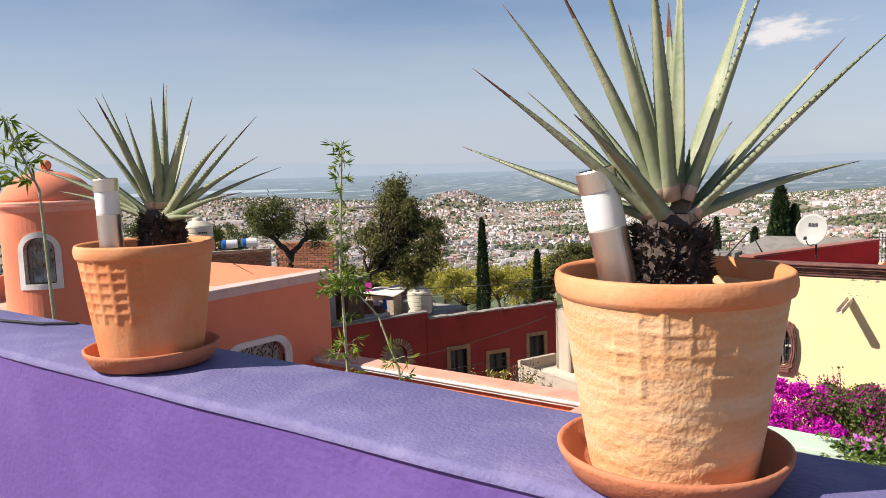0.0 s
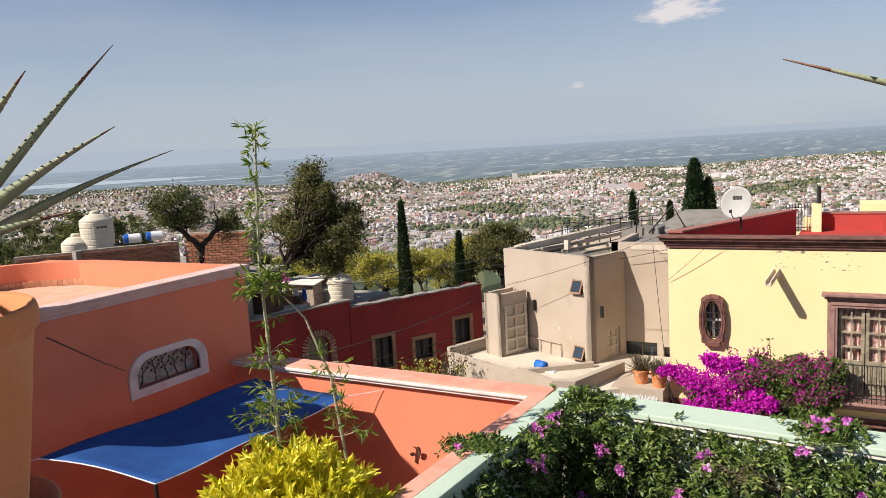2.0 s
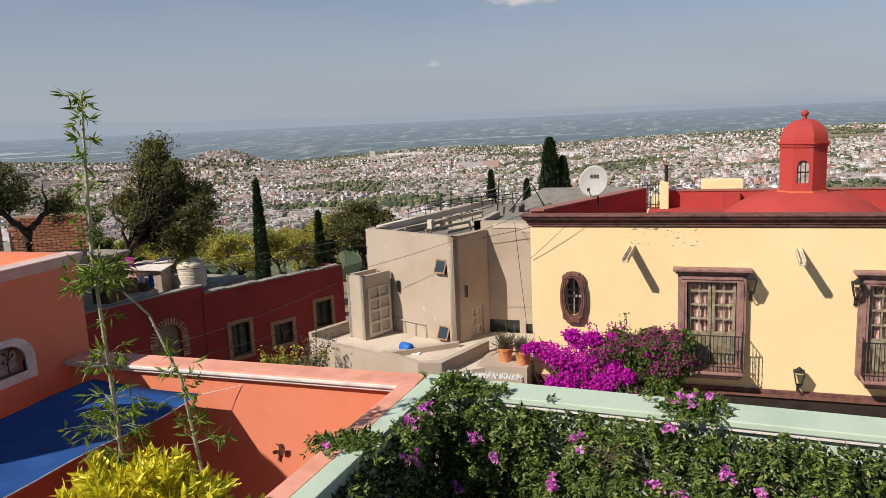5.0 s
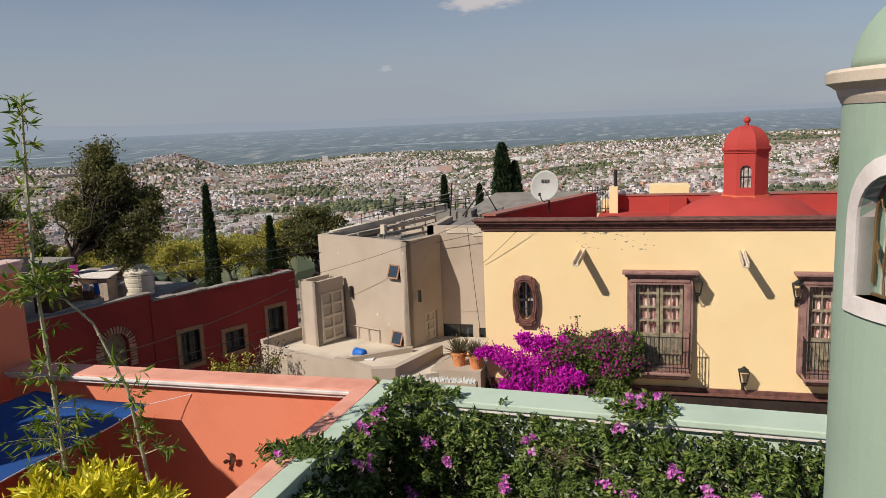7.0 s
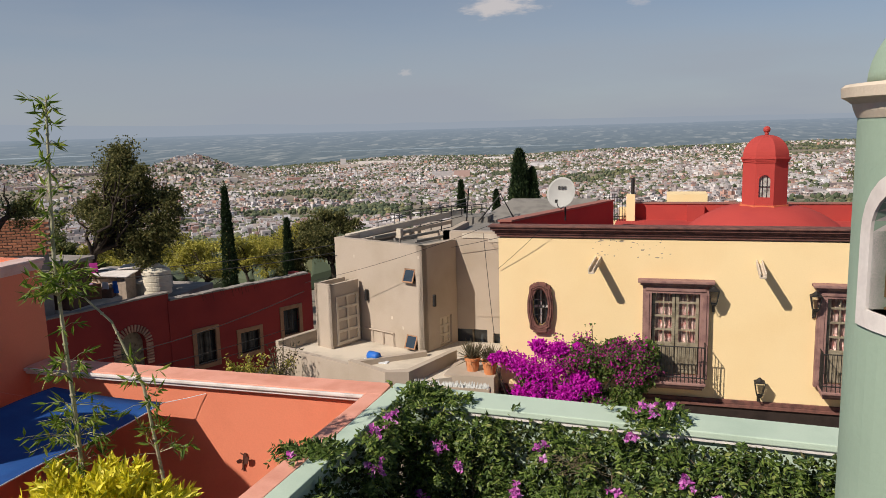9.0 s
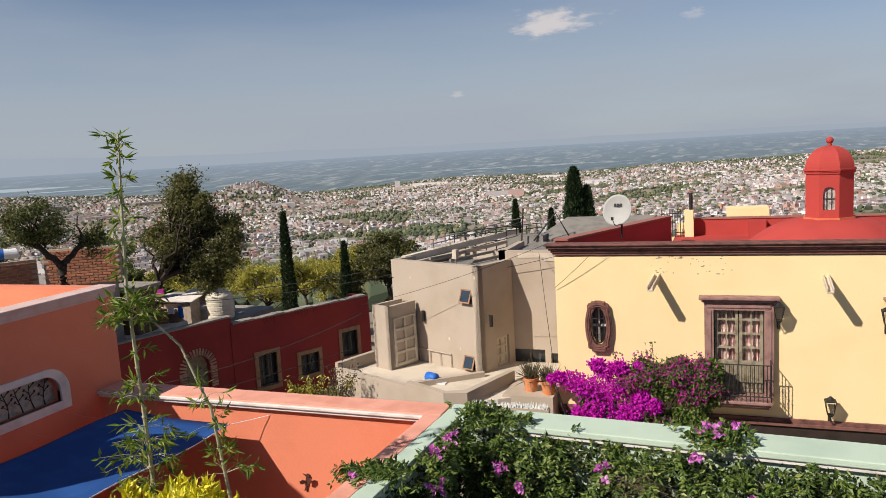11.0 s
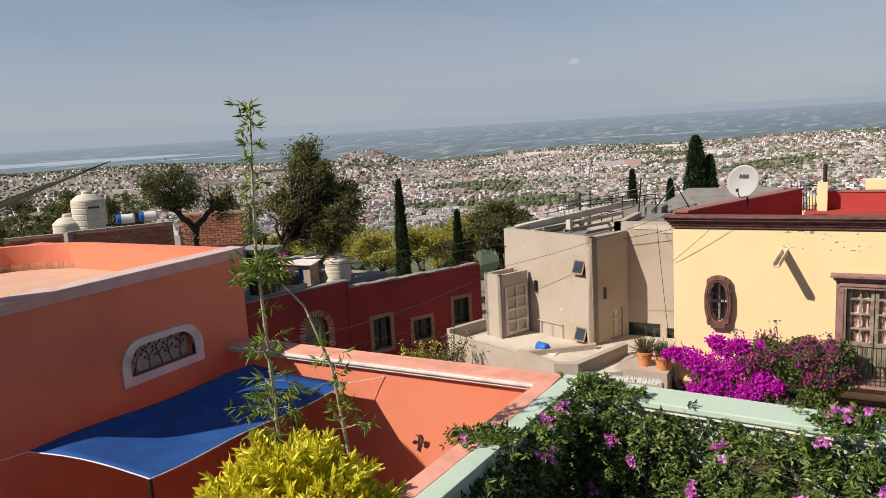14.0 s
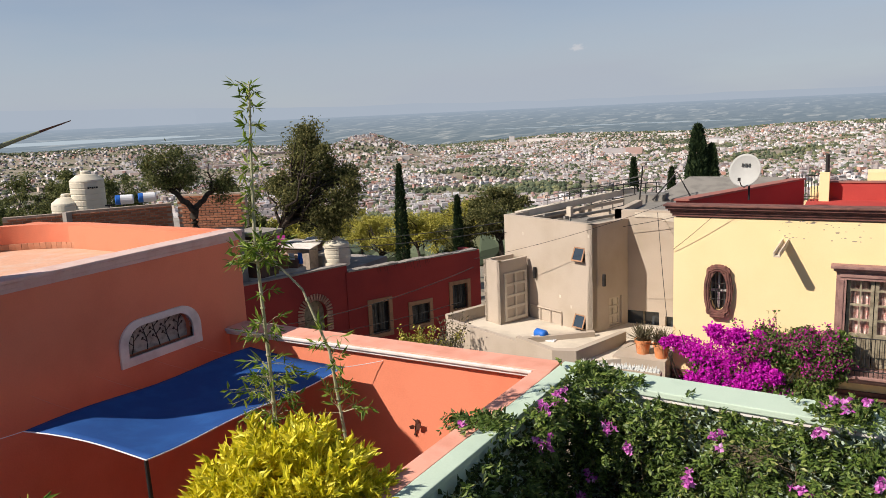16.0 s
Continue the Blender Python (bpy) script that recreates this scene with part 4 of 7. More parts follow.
# ---------- lamps on the yellow wall ----------
def wall_lamp(m):
    t = thing("wall_lamp", "dark iron lantern lamp with glass sides on the yellow wall", "lamp", m, "wall lamps")
    bm = bmesh.new()
    lathe(bm, [(0.10, 0.20), (0.17, 0.17), (0.17, 0.15)], 4, None, math.pi / 4)
    lathe(bm, [(0.02, 0.27), (0.05, 0.24), (0.10, 0.20)], 8)
    lathe(bm, [(0.05, -0.22), (0.09, -0.17), (0.085, -0.15)], 4, None, math.pi / 4)
    for k in range(4):
        a = math.pi / 4 + k * math.pi / 2
        tube(bm, [(0.085 * math.cos(a), 0.085 * math.sin(a), -0.16), (0.16 * math.cos(a), 0.16 * math.sin(a), 0.16)], 0.012, 0.012, 5)
    part("cage", bm, M_IRON, t)
    bm = bmesh.new()
    lathe(bm, [(0.078, -0.15), (0.15, 0.15)], 4, None, math.pi / 4)
    part("glass", bm, M_CLEARPANE, t, "dusty glass sides")
    bm = bmesh.new()
    tube(bm, [(0, 0, -0.22), (0.01, 0.03, -0.32), (0.02, 0.10, -0.38), (0, 0.21, -0.30)], 0.014, 0.014, 6)
    tube(bm, [(0, 0.21, -0.42), (0, 0.21, -0.18)], 0.03, 0.03, 6)
    part("bracket", bm, M_IRON, t, "curled iron bracket")
    return t


wl0 = wall_lamp(pose(1.40, 19.27, -2.87))
copy_thing(wl0, pose(2.49, 19.27, -5.08))
copy_thing(wl0, pose(3.62, 19.27, -2.92))

# ---------- satellite dish ----------
SD = thing("satellite_dish", "pale grey satellite dish on a short mast at the roof edge", "dish", pose(-2.47, 21.2, -0.55))
bm = bmesh.new()
rot = pose(0, 0, 0, 72, 0, -14)
prof = [(0.41 * i / 8, 0.09 * (i / 8) ** 2) for i in range(9)]
rings = []
for rr_, zz in prof[1:]:
    rings.append([bm.verts.new(rot @ Vector((rr_ * math.cos(a), rr_ * 1.06 * math.sin(a), zz))) for a in [2 * math.pi * i / 32 for i in range(32)]])
cv = bm.verts.new(rot @ Vector((0, 0, 0)))
for i in range(32):
    bm.faces.new((cv, rings[0][i], rings[0][(i + 1) % 32]))
for a, b in zip(rings, rings[1:]):
    for i in range(32):
        bm.faces.new((a[i], b[i], b[(i + 1) % 32], a[(i + 1) % 32]))
ex = bmesh.ops.extrude_face_region(bm, geom=list(bm.faces))
bmesh.ops.translate(bm, vec=rot.to_3x3() @ Vector((0, 0, -0.012)), verts=[g for g in ex["geom"] if isinstance(g, bmesh.types.BMVert)])
part("reflector", bm, M_DISH, SD, smooth=True)
bm = bmesh.new()
tube(bm, [(0.08, 0.05, -0.75), (0.08, 0.05, -0.05)], 0.025, 0.025, 8)
tube(bm, [(-0.03, 0.02, -0.42), (-0.08, -0.25, -0.34), (-0.10, -0.42, -0.18)], 0.014, 0.012, 6)
box(bm, -0.13, -0.07, -0.50, -0.40, -0.21, -0.13)
part("mast", bm, M_IRON, SD, "dark mast and feed arm")
bm = bmesh.new()
for k in range(3):
    box(bm, -0.12 + k * 0.085, -0.06 + k * 0.085, 0.10, 0.19, 0.032, 0.036, rot)
part("logo", bm, M_BLACK, SD, "small dark logo shapes")


# ---------- tan cement house ----------
GH = thing("cement_house", "tan cement rendered house with small windows and a stepped terrace", "house")
GM = pose(-9.87, 22.25, 0, 0, 0, -23.6)
bm = bmesh.new()
gh = [rect(3.06, 3.48, -3.14, -2.72), rect(3.06, 3.48, -5.14, -4.72)]
panel(bm, rect(0.06, 3.76, -9.0, -2.02), gh, 0.2, GM)
part("wall", bm, M_GRAY, GH, "sunlit cement front")
bm = bmesh.new()
panel(bm, rect(0.0, 1.55, -9.0, -2.02), [rect(0.72, 1.28, -5.15, -4.28)], 0.2, GM @ pose(3.76, 0.0, 0, 0, 0, 90))
part("wall", bm, M_GRAY, GH, "shaded cement side")
part("wall", B(0.06, 0.26, 0.2, 3.2, -9.0, -2.02, m=GM), M_GRAY, GH)
bm = bmesh.new()
SDM = GM @ pose(3.76, 0.0, 0, 0, 0, 90)
panel(bm, rect(0.72, 1.28, -5.2, -4.28), [rect(0.79 + 0.24 * i, 0.97 + 0.24 * i, -5.1 + 0.27 * j, -4.9 + 0.27 * j) for i in range(2) for j in range(3)], 0.04, SDM @ pose(0, 0.08, 0))
box(bm, 0.72, 1.28, 0.12, 0.15, -5.2, -4.28, SDM)
part("side_door", bm, M_GRAY_FLOOR, GH, "panelled grey side door")
part("wall", B(0.26, 3.56, 3.0, 3.2, -9.0, -2.1, m=GM), M_GRAY, GH)
part("roof", B(0.26, 3.56, 0.2, 3.0, -2.5, -2.35, m=GM), M_ROOFGREY, GH, "sunk grey roof")
for k in range(3):
    part("roof_beam", B(0.9 + k * 0.9, 0.98 + k * 0.9, 0.9, 3.0, -2.12, -2.04, m=GM), M_ROOFGREY, GH, "grey steel roof beam")


def bar(a, b, w, h, name, mat, parent, label=""):
    """A straight bar of w by h between two points."""
    a, b = Vector(a), Vector(b)
    q = (b - a).to_track_quat("Y", "Z").to_matrix().to_4x4()
    return part(name, B(-w / 2, w / 2, 0, (b - a).length, -h / 2, h / 2, m=Matrix.Translation(a) @ q), mat, parent, label)


bar((-9.6, 22.75, -2.10), (-6.75, 26.5, -1.66), 0.24, 0.20, "ramp_wall", M_GRAY_FLOOR, GH, "pale sloping cement edge of the roof stair")
bar((-9.2, 22.75, -2.22), (-6.35, 26.4, -1.86), 0.16, 0.12, "ramp_wall", M_GRAY, GH, "lower cement edge of the roof stair")
for k in range(6):
    f = 0.25 + 0.14 * k
    p = Vector((-9.6, 22.75, -2.0)).lerp(Vector((-6.75, 26.5, -1.56)), f)
    bm = bmesh.new()
    tube(bm, [p, p + Vector((0, 0, 0.32))], 0.016, 0.016, 6)
    part("rail_post", bm, M_ROOFGREY, GH)
for dz in (0.32, 0.17):
    bm = bmesh.new()
    tube(bm, [Vector((-8.95, 23.6, -1.90 + dz)), Vector((-6.6, 26.7, -1.54 + dz))], 0.018, 0.018, 6)
    part("rail", bm, M_ROOFGREY, GH, "grey pipe rail")
part("meter_box", B(2.55, 2.72, 0.25, 0.37, -1.90, -1.62, m=GM), M_GRAY_FLOOR, GH, "pale metal meter box")
bm = bmesh.new()
tube(bm, [GM @ Vector((2.63, 0.31, -2.35)), GM @ Vector((2.63, 0.31, -1.9))], 0.025, 0.025, 6)
part("vent_pipe", bm, M_ROOFGREY, GH)
for u, z in ((2.45, -4.35), (3.6, -2.4), (0.9, -2.6), (2.9, -4.6)):
    part("plaster_scar", B(u, u + 0.06, -0.004, 0.01, z, z + 0.09, m=GM), M_GRAY_FLOOR, GH, "pale chipped plaster")
# tall block
bm = bmesh.new()
panel(bm, rect(-6.2, -3.6, -9.0, -1.78), [rect(-5.92, -4.88, -5.25, -4.80), rect(-4.70, -4.2, -5.25, -4.90)], 0.25, pose(0, 22.2, 0))
part("wall", bm, M_GRAY, GH, "taller cement block with peeling top")
bm = bmesh.new()
panel(bm, rect(0.0, 2.4, -9.0, -1.78), [], 0.2, pose(-6.2, 24.6, 0, 0, 0, -90))
part("wall", bm, M_GRAY, GH)
part("roof", B(-6.0, -3.0, 22.45, 25.6, -2.1, -1.95), M_ROOFGREY, GH)
part("ribbon_window", B(-5.92, -4.88, 22.36, 22.38, -5.25, -4.80), M_PANE, GH, "dark ribbon window")
part("ribbon_window", B(-4.70, -4.2, 22.36, 22.38, -5.25, -4.90), M_PANE, GH)
part("mullion", B(-5.37, -5.33, 22.30, 22.36, -5.25, -4.80), M_WOODGREY, GH)
bm = bmesh.new()
for x in (-5.2, -4.4):
    box(bm, x - 0.4, x + 0.4, 22.18, 22.197, -1.98 - 0.1 * (x > -5), -1.84)
part("peeled_patch", bm, M_GRAY_FLOOR, GH, "pale peeled plaster")


def awning_window(m, w, h):
    """A small top-hung window, tilted open."""
    bm = bmesh.new()
    panel(bm, rect(-w / 2, w / 2, 0, h), [rect(-w / 2 + 0.035, w / 2 - 0.035, 0.035, h - 0.035)], 0.05, m @ pose(0, 0.12, 0))
    wdw = part("window", bm, M_BROWNFRAME, GH, "small top-hung window tilted open")
    tilt = m @ pose(0, 0.02, h) @ pose(0, 0, 0, -22) @ pose(0, 0, -h)
    bm = bmesh.new()
    panel(bm, rect(-w / 2, w / 2, 0, h), [rect(-w / 2 + 0.04, w / 2 - 0.04, 0.04, h - 0.04)], 0.03, tilt)
    part("sash", bm, M_BROWNFRAME, wdw)
    bm = bmesh.new()
    panel(bm, rect(-w / 2 + 0.03, w / 2 - 0.03, 0.03, h - 0.03), [], 0.008, tilt @ pose(0, 0.01, 0))
    part("pane", bm, M_SKYPANE, wdw, "pane reflecting the sky")
    bm = bmesh.new()
    # flat black sheet in place of the dark room behind the sash
    panel(bm, rect(-w / 2, w / 2, 0, h), [], 0.02, m @ pose(0, 0.18, 0))
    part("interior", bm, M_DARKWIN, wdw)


M_SKYPANE = glass_material("sky_pane", (0.05, 0.07, 0.09), 0.05)
M_SKYPANE.node_tree.nodes["Principled BSDF"].inputs["Metallic"].default_value = 0.35
awning_window(GM @ pose(3.27, 0, -3.14), 0.42, 0.42)
awning_window(GM @ pose(3.27, 0, -5.14), 0.42, 0.42)
# closet with a panelled door on the terrace
BXM = pose(-9.28, 20.62, 0, 0, 0, 66.8)
bm = bmesh.new()
panel(bm, rect(0, 1.15, -5.6, -3.23), [], 0.12, BXM)
panel(bm, rect(0, 0.70, -5.6, -3.23), [], 0.12, BXM @ pose(0, 0.70, 0, 0, 0, -90))
panel(bm, rect(0, 1.15, -5.6, -3.23), [], 0.12, BXM @ pose(0, 0.60, 0))
box(bm, 0.1, 1.12, 0.1, 0.62, -3.5, -3.42, BXM)
part("closet", bm, M_GRAY, GH, "cement service closet")
bm = bmesh.new()
panel(bm, rect(0.16, 1.08, -5.12, -3.62), [rect(0.24 + 0.41 * i, 0.58 + 0.41 * i, -5.03 + 0.36 * j, -4.75 + 0.36 * j) for i in range(2) for j in range(4)], 0.05, BXM @ pose(0, -0.05, 0))
part("closet_door", bm, M_GRAY_FLOOR, GH, "panelled grey door")
# terrace, its parapets and steps
bm = bmesh.new()
prism(bm, [(-10.75, 20.05), (-6.9, 18.35), (-6.0, 18.3), (-4.0, 19.6), (-4.2, 22.2), (-6.2, 22.2), (-9.8, 22.4), (-10.2, 21.45)], -5.9, -5.2)
part("terrace", bm, M_GRAY_FLOOR, GH, "pale sunlit terrace floor")
bm = bmesh.new()
prism(bm, [(-10.9, 20.05), (-10.75, 19.95), (-10.2, 21.4), (-10.35, 21.5)], -9.0, -4.85)
part("parapet", bm, M_GRAY, GH)
bm = bmesh.new()
prism(bm, [(-10.8, 19.92), (-7.95, 18.70), (-7.90, 18.84), (-10.75, 20.06)], -9.0, -4.98)
part("parapet", bm, M_GRAY, GH)
bm = bmesh.new()
prism(bm, [(-7.95, 18.70), (-6.6, 17.95), (-6.0, 18.1), (-5.3, 20.2), (-5.45, 20.28), (-6.12, 18.35), (-6.6, 18.15), (-7.9, 18.84)], -9.0, -4.86)
part("parapet", bm, M_GRAY, GH)
bm = bmesh.new()
prism(bm, [(-8.05, 19.3), (-6.35, 20.62), (-6.28, 20.50), (-7.95, 19.15)], -5.2, -5.05)
part("kerb", bm, M_GRAY, GH)
bm = bmesh.new()
prism(bm, [(-5.3, 18.9), (-3.95, 18.9), (-3.95, 19.9), (-5.3, 20.2)], -9.0, -5.14)
part("planter_ledge", bm, M_GRAY, GH)
bm = bmesh.new()
rngw = random.Random(3)
box(bm, -6.3, -3.9, 18.15, 18.35, -9.0, -5.2)
part("boundary_wall", bm, M_GRAY, GH)
gv, gf = [], []
for k in range(230):
    x, y, h = -6.3 + 2.4 * rngw.random(), 18.17 + 0.16 * rngw.random(), 0.05 + 0.11 * rngw.random()
    b0 = len(gv)
    gv += [(x - 0.025, y, -5.2), (x + 0.02, y - 0.02, -5.2), (x + 0.01, y + 0.03, -5.2), (x + 0.02 * rngw.uniform(-1, 1), y, -5.2 + h)]
    gf += [(b0, b0 + 1, b0 + 3), (b0 + 1, b0 + 2, b0 + 3), (b0 + 2, b0, b0 + 3)]
shards = soup("glass_shards", gv, gf, M_SHARD, None)
tagged(shards, "broken glass set along the top of the wall", "glass shards", kind="stuff")
for (u, z), mm in (((1.47, -3.71), GM), ((4.05, -3.64), None)):
    t = thing("cylinder_lamp", "small cylindrical wall lamp on the cement house", "lamp", GM @ pose(1.47, -0.06, -3.71) if mm else pose(-6.14, 20.93, -3.64), "cylinder lamps")
    bm = bmesh.new()
    lathe(bm, [(0.05, -0.17), (0.055, -0.16), (0.055, 0.16), (0.05, 0.17)], 12)
    part("body", bm, M_IRON, t)
    part("bracket", B(-0.02, 0.02, 0.04, 0.08, -0.03, 0.03), M_IRON, t)
t = thing("water_cooler_jug", "blue and white plastic jug lying on the terrace", "jug", pose(-7.62, 19.75, -5.2))
bm = bmesh.new()
lathe(bm, [(0.10, -0.2), (0.14, -0.17), (0.14, 0.15), (0.10, 0.2)], 14, pose(0, 0, 0.15, 0, 90, -25))
part("jug", bm, M_BLUEPL, t, smooth=True)
bm = B(-0.35, 0.45, -0.18, 0.16, 0.0, 0.035, bevel=0.012)
part("sheet", bm, M_WHITEPL, t, "white folded sheet")
bm = bmesh.new()
tube(bm, [GM @ Vector((1.2, -0.04, -4.78)), GM @ Vector((2.55, -0.04, -4.78)), GM @ Vector((2.55, -0.04, -5.1))], 0.02, 0.02, 6)
for k in range(4):
    tube(bm, [GM @ Vector((1.2 + 0.45 * k, -0.04, -4.78)), GM @ Vector((1.2 + 0.45 * k, -0.04, -5.2))], 0.014, 0.014, 5)
part("water_pipe", bm, M_GRAY, GH, "surface water pipe")


def clay_pot_plant(m):
    t = thing("clay_flowerpot", "plain clay flowerpot with a dry spiky plant on the ledge", "flowerpot", m, "ledge flowerpots")
    bm = bmesh.new()
    lathe(bm, [(0.15, 0.0), (0.20, 0.30), (0.22, 0.30), (0.225, 0.37), (0.19, 0.37), (0.18, 0.30)], 20)
    part("pot", bm, M_TERRA, t, smooth=False)
    rng = np.random.default_rng(8)
    a, b = rng.uniform(0, 2 * math.pi, 220), rng.uniform(0, 0.12, 220)
    pts = np.stack([b * np.cos(a), b * np.sin(a), np.full(220, 0.34)], 1)
    leaf_mesh("plant", pts, 0.42, 0.025, L_DRY, rng, np.stack([0.5 * np.cos(a), 0.5 * np.sin(a), np.full(220, 1.6)], 1), parent=t, label="dry grey-green blades")
    return t


L_DRY = ramp_material("dry_blade", [(0, (0.10, 0.085, 0.05)), (0.6, (0.17, 0.15, 0.09)), (1, (0.26, 0.22, 0.14))], 0.8, 0.2)
fp = clay_pot_plant(pose(-4.64, 19.4, -5.14))
copy_thing(fp, pose(-4.12, 19.22, -5.14, 0, 0, 70))

# roofs and frames behind the tall block
RB = thing("roof_clutter", "grey pitched roof with railings and pipes behind the cement house", "roof")
bm = bmesh.new()
v = [bm.verts.new(p) for p in ((-6.0, 26.0, -1.9), (-3.0, 26.0, -1.9), (-2.0, 28.0, -1.35), (-5.2, 28.0, -1.35))]
bm.faces.new(v)
ex = bmesh.ops.extrude_face_region(bm, geom=list(bm.faces))
bmesh.ops.translate(bm, vec=(0, 0, -0.12), verts=[g for g in ex["geom"] if isinstance(g, bmesh.types.BMVert)])
part("roof_panel", bm, M_ROOFGREY, RB)
bm = bmesh.new()
prism(bm, [(-6.9, 25.6), (-5.6, 25.6), (-5.6, 26.6), (-6.9, 26.6)], -4.0, -1.75)
part("stair_head", bm, M_ROOFGREY, RB)
bm = bmesh.new()
prism(bm, [(-8.6, 24.4), (-5.8, 24.4), (-5.8, 28.6), (-8.6, 28.6)], -9.0, -2.3)
part("wall", bm, M_GRAY, RB)
for k in range(9):
    bm = bmesh.new()
    x, y = -8.6 + 0.33 * k, 25.0 + 0.16 * k
    tube(bm, [(x, y, -2.35), (x, y, -1.50 + 0.06 * (k % 3))], 0.018, 0.018, 6)
    part("rail_post", bm, M_IRON, RB)
for z in (-1.95, -1.65, -1.5):
    bm = bmesh.new()
    tube(bm, [(-8.7, 24.95, z), (-5.8, 26.35, z + 0.12)], 0.016, 0.016, 6)
    part("rail", bm, M_IRON, RB)
bm = bmesh.new()
tube(bm, [(-5.9, 25.5, -1.9), (-5.2, 25.9, -1.0), (-4.7, 25.9, -1.9)], 0.03, 0.03, 6)
tube(bm, [(-6.3, 25.4, -1.9), (-6.2, 25.4, -0.75)], 0.025, 0.025, 6)
part("pipe_frame", bm, M_IRON, RB)

# ---------- dark red house ----------
RH = thing("dark_red_house", "dark red house front along a bending street with framed windows", "house")
RLM = pose(-19.58, 20.58, 0, 0, 0, 71)
RRM = pose(-18.13, 24.68, -0.03, 0, 0, 63.5)
bm = bmesh.new()
panel(bm, rect(-6.0, 4.42, -9.4, -4.72), [arch(2.26, 3.30, -9.0, -5.88, 14)], 0.3, RLM)
part("wall", bm, M_RED, RH, "dark red front with a brick arch")
bm = bmesh.new()
rw = [(0.90, 2.08, -8.02, -6.32), (2.88, 4.14, -8.01, -6.77), (5.06, 6.24, -7.72, -6.23)]
panel(bm, rect(0.0, 6.85, -9.4, -4.98), [rect(a + 0.14, b - 0.14, c + 0.14, d - 0.14) for a, b, c, d in rw], 0.3, RRM)
part("wall", bm, M_RED, RH, "dark red front with three windows")
part("wall", B(6.55, 6.85, 0.3, 1.3, -9.4, -5.0, m=RRM), M_RED, RH)
part("roof", B(0.2, 6.6, 0.3, 1.6, -6.2, -5.95, m=RRM), M_CEMENT, RH, "grey flat roof")
part("roof", B(-6.0, 4.3, 0.3, 2.6, -5.6, -5.3, m=RLM), M_CEMENT, RH, "grey flat roof")
part("coping", B(-6.0, 4.45, -0.03, 0.33, -4.72, -4.66, m=RLM), M_CEMENT, RH)
for i in range(14):
    u = 0.1 + 6.6 * i / 14
    part("coping_stone", B(u, u + 0.465, -0.05, 0.33, -4.98, -4.92 + 0.02 * math.sin(i * 2.1), m=RRM), M_CEMENT, RH)
for a, b, c, d in rw:
    bm = bmesh.new()
    panel(bm, rect(a, b, c, d), [rect(a + 0.17, b - 0.17, c + 0.17, d - 0.17)], 0.12, RRM @ pose(0, -0.05, 0))
    w = part("window", bm, M_BROWNFRAME, RH, "tan stone window frame")
    bm = bmesh.new()
    panel(bm, rect(a + 0.15, b - 0.15, c + 0.15, d - 0.15), [], 0.02, RRM @ pose(0, 0.18, 0))
    part("pane", bm, M_PANE, w)
    bm = bmesh.new()
    n = 7
    for i in range(n):
        u = a + 0.2 + (b - a - 0.4) * i / (n - 1)
        tube(bm, [RRM @ Vector((u, 0.02, c + 0.16)), RRM @ Vector((u, 0.02, d - 0.16))], 0.014, 0.014, 5)
    for z in (c + 0.4, (c + d) / 2, d - 0.4):
        tube(bm, [RRM @ Vector((a + 0.16, 0.02, z)), RRM @ Vector((b - 0.16, 0.02, z))], 0.012, 0.012, 5)
    part("grille", bm, M_IRON, w, "black iron bars")
    bm = bmesh.new()
    panel(bm, rect(a + 0.17, b - 0.17, c + 0.17, d - 0.17), [rect(a + 0.25, (a + b) / 2 - 0.03, c + 0.25, d - 0.25), rect((a + b) / 2 + 0.03, b - 0.25, c + 0.25, d - 0.25)], 0.04, RRM @ pose(0, 0.12, 0))
    part("sash", bm, M_IRON, w, "dark sash")
# brick arch
bm = bmesh.new()
r0, r1, acx, acz = 0.53, 0.80, 2.78, -6.40
for i in range(19):
    a = math.radians(-4 + 188 * i / 18)
    box(bm, -0.035, 0.035, -0.06, 0.1, r0, r1, RLM @ pose(acx, 0, acz, 0, 90 - math.degrees(a), 0), bevel=0.006)
for s in (-1, 1):
    for k in range(7):
        x = acx + s * (r0 + r1) / 2
        box(bm, x - 0.135, x + 0.135, -0.06, 0.1, acz - 0.16 - 0.11 * k, acz - 0.08 - 0.11 * k, RLM, bevel=0.006)



M_ARCHBRICK = material("arch_brick", (0.46, 0.27, 0.19), 0.95, 0.15, 5, 60, 0.4, island=0.3)
ab = part("brick_arch", bm, M_ARCHBRICK, RH, "pale brick arch surround")
bm = bmesh.new()
panel(bm, arch(2.26, 3.30, -9.0, -5.88, 14), [], 0.05, RLM @ pose(0, 0.2, 0))
part("door", bm, M_WOODGREY, RH, "old wooden door")
bm = bmesh.new()
rngc = random.Random(9)
for k in range(16):
    u = 1.4 + 3.6 * rngc.random()
    tube(bm, [RRM @ Vector((u, -0.06, -4.95)), RRM @ Vector((u + 0.05, -0.07, -5.1 - 0.25 * rngc.random()))], 0.008, 0.006, 4)
part("dry_vines", bm, M_BARK, RH, "dry hanging creeper stems")


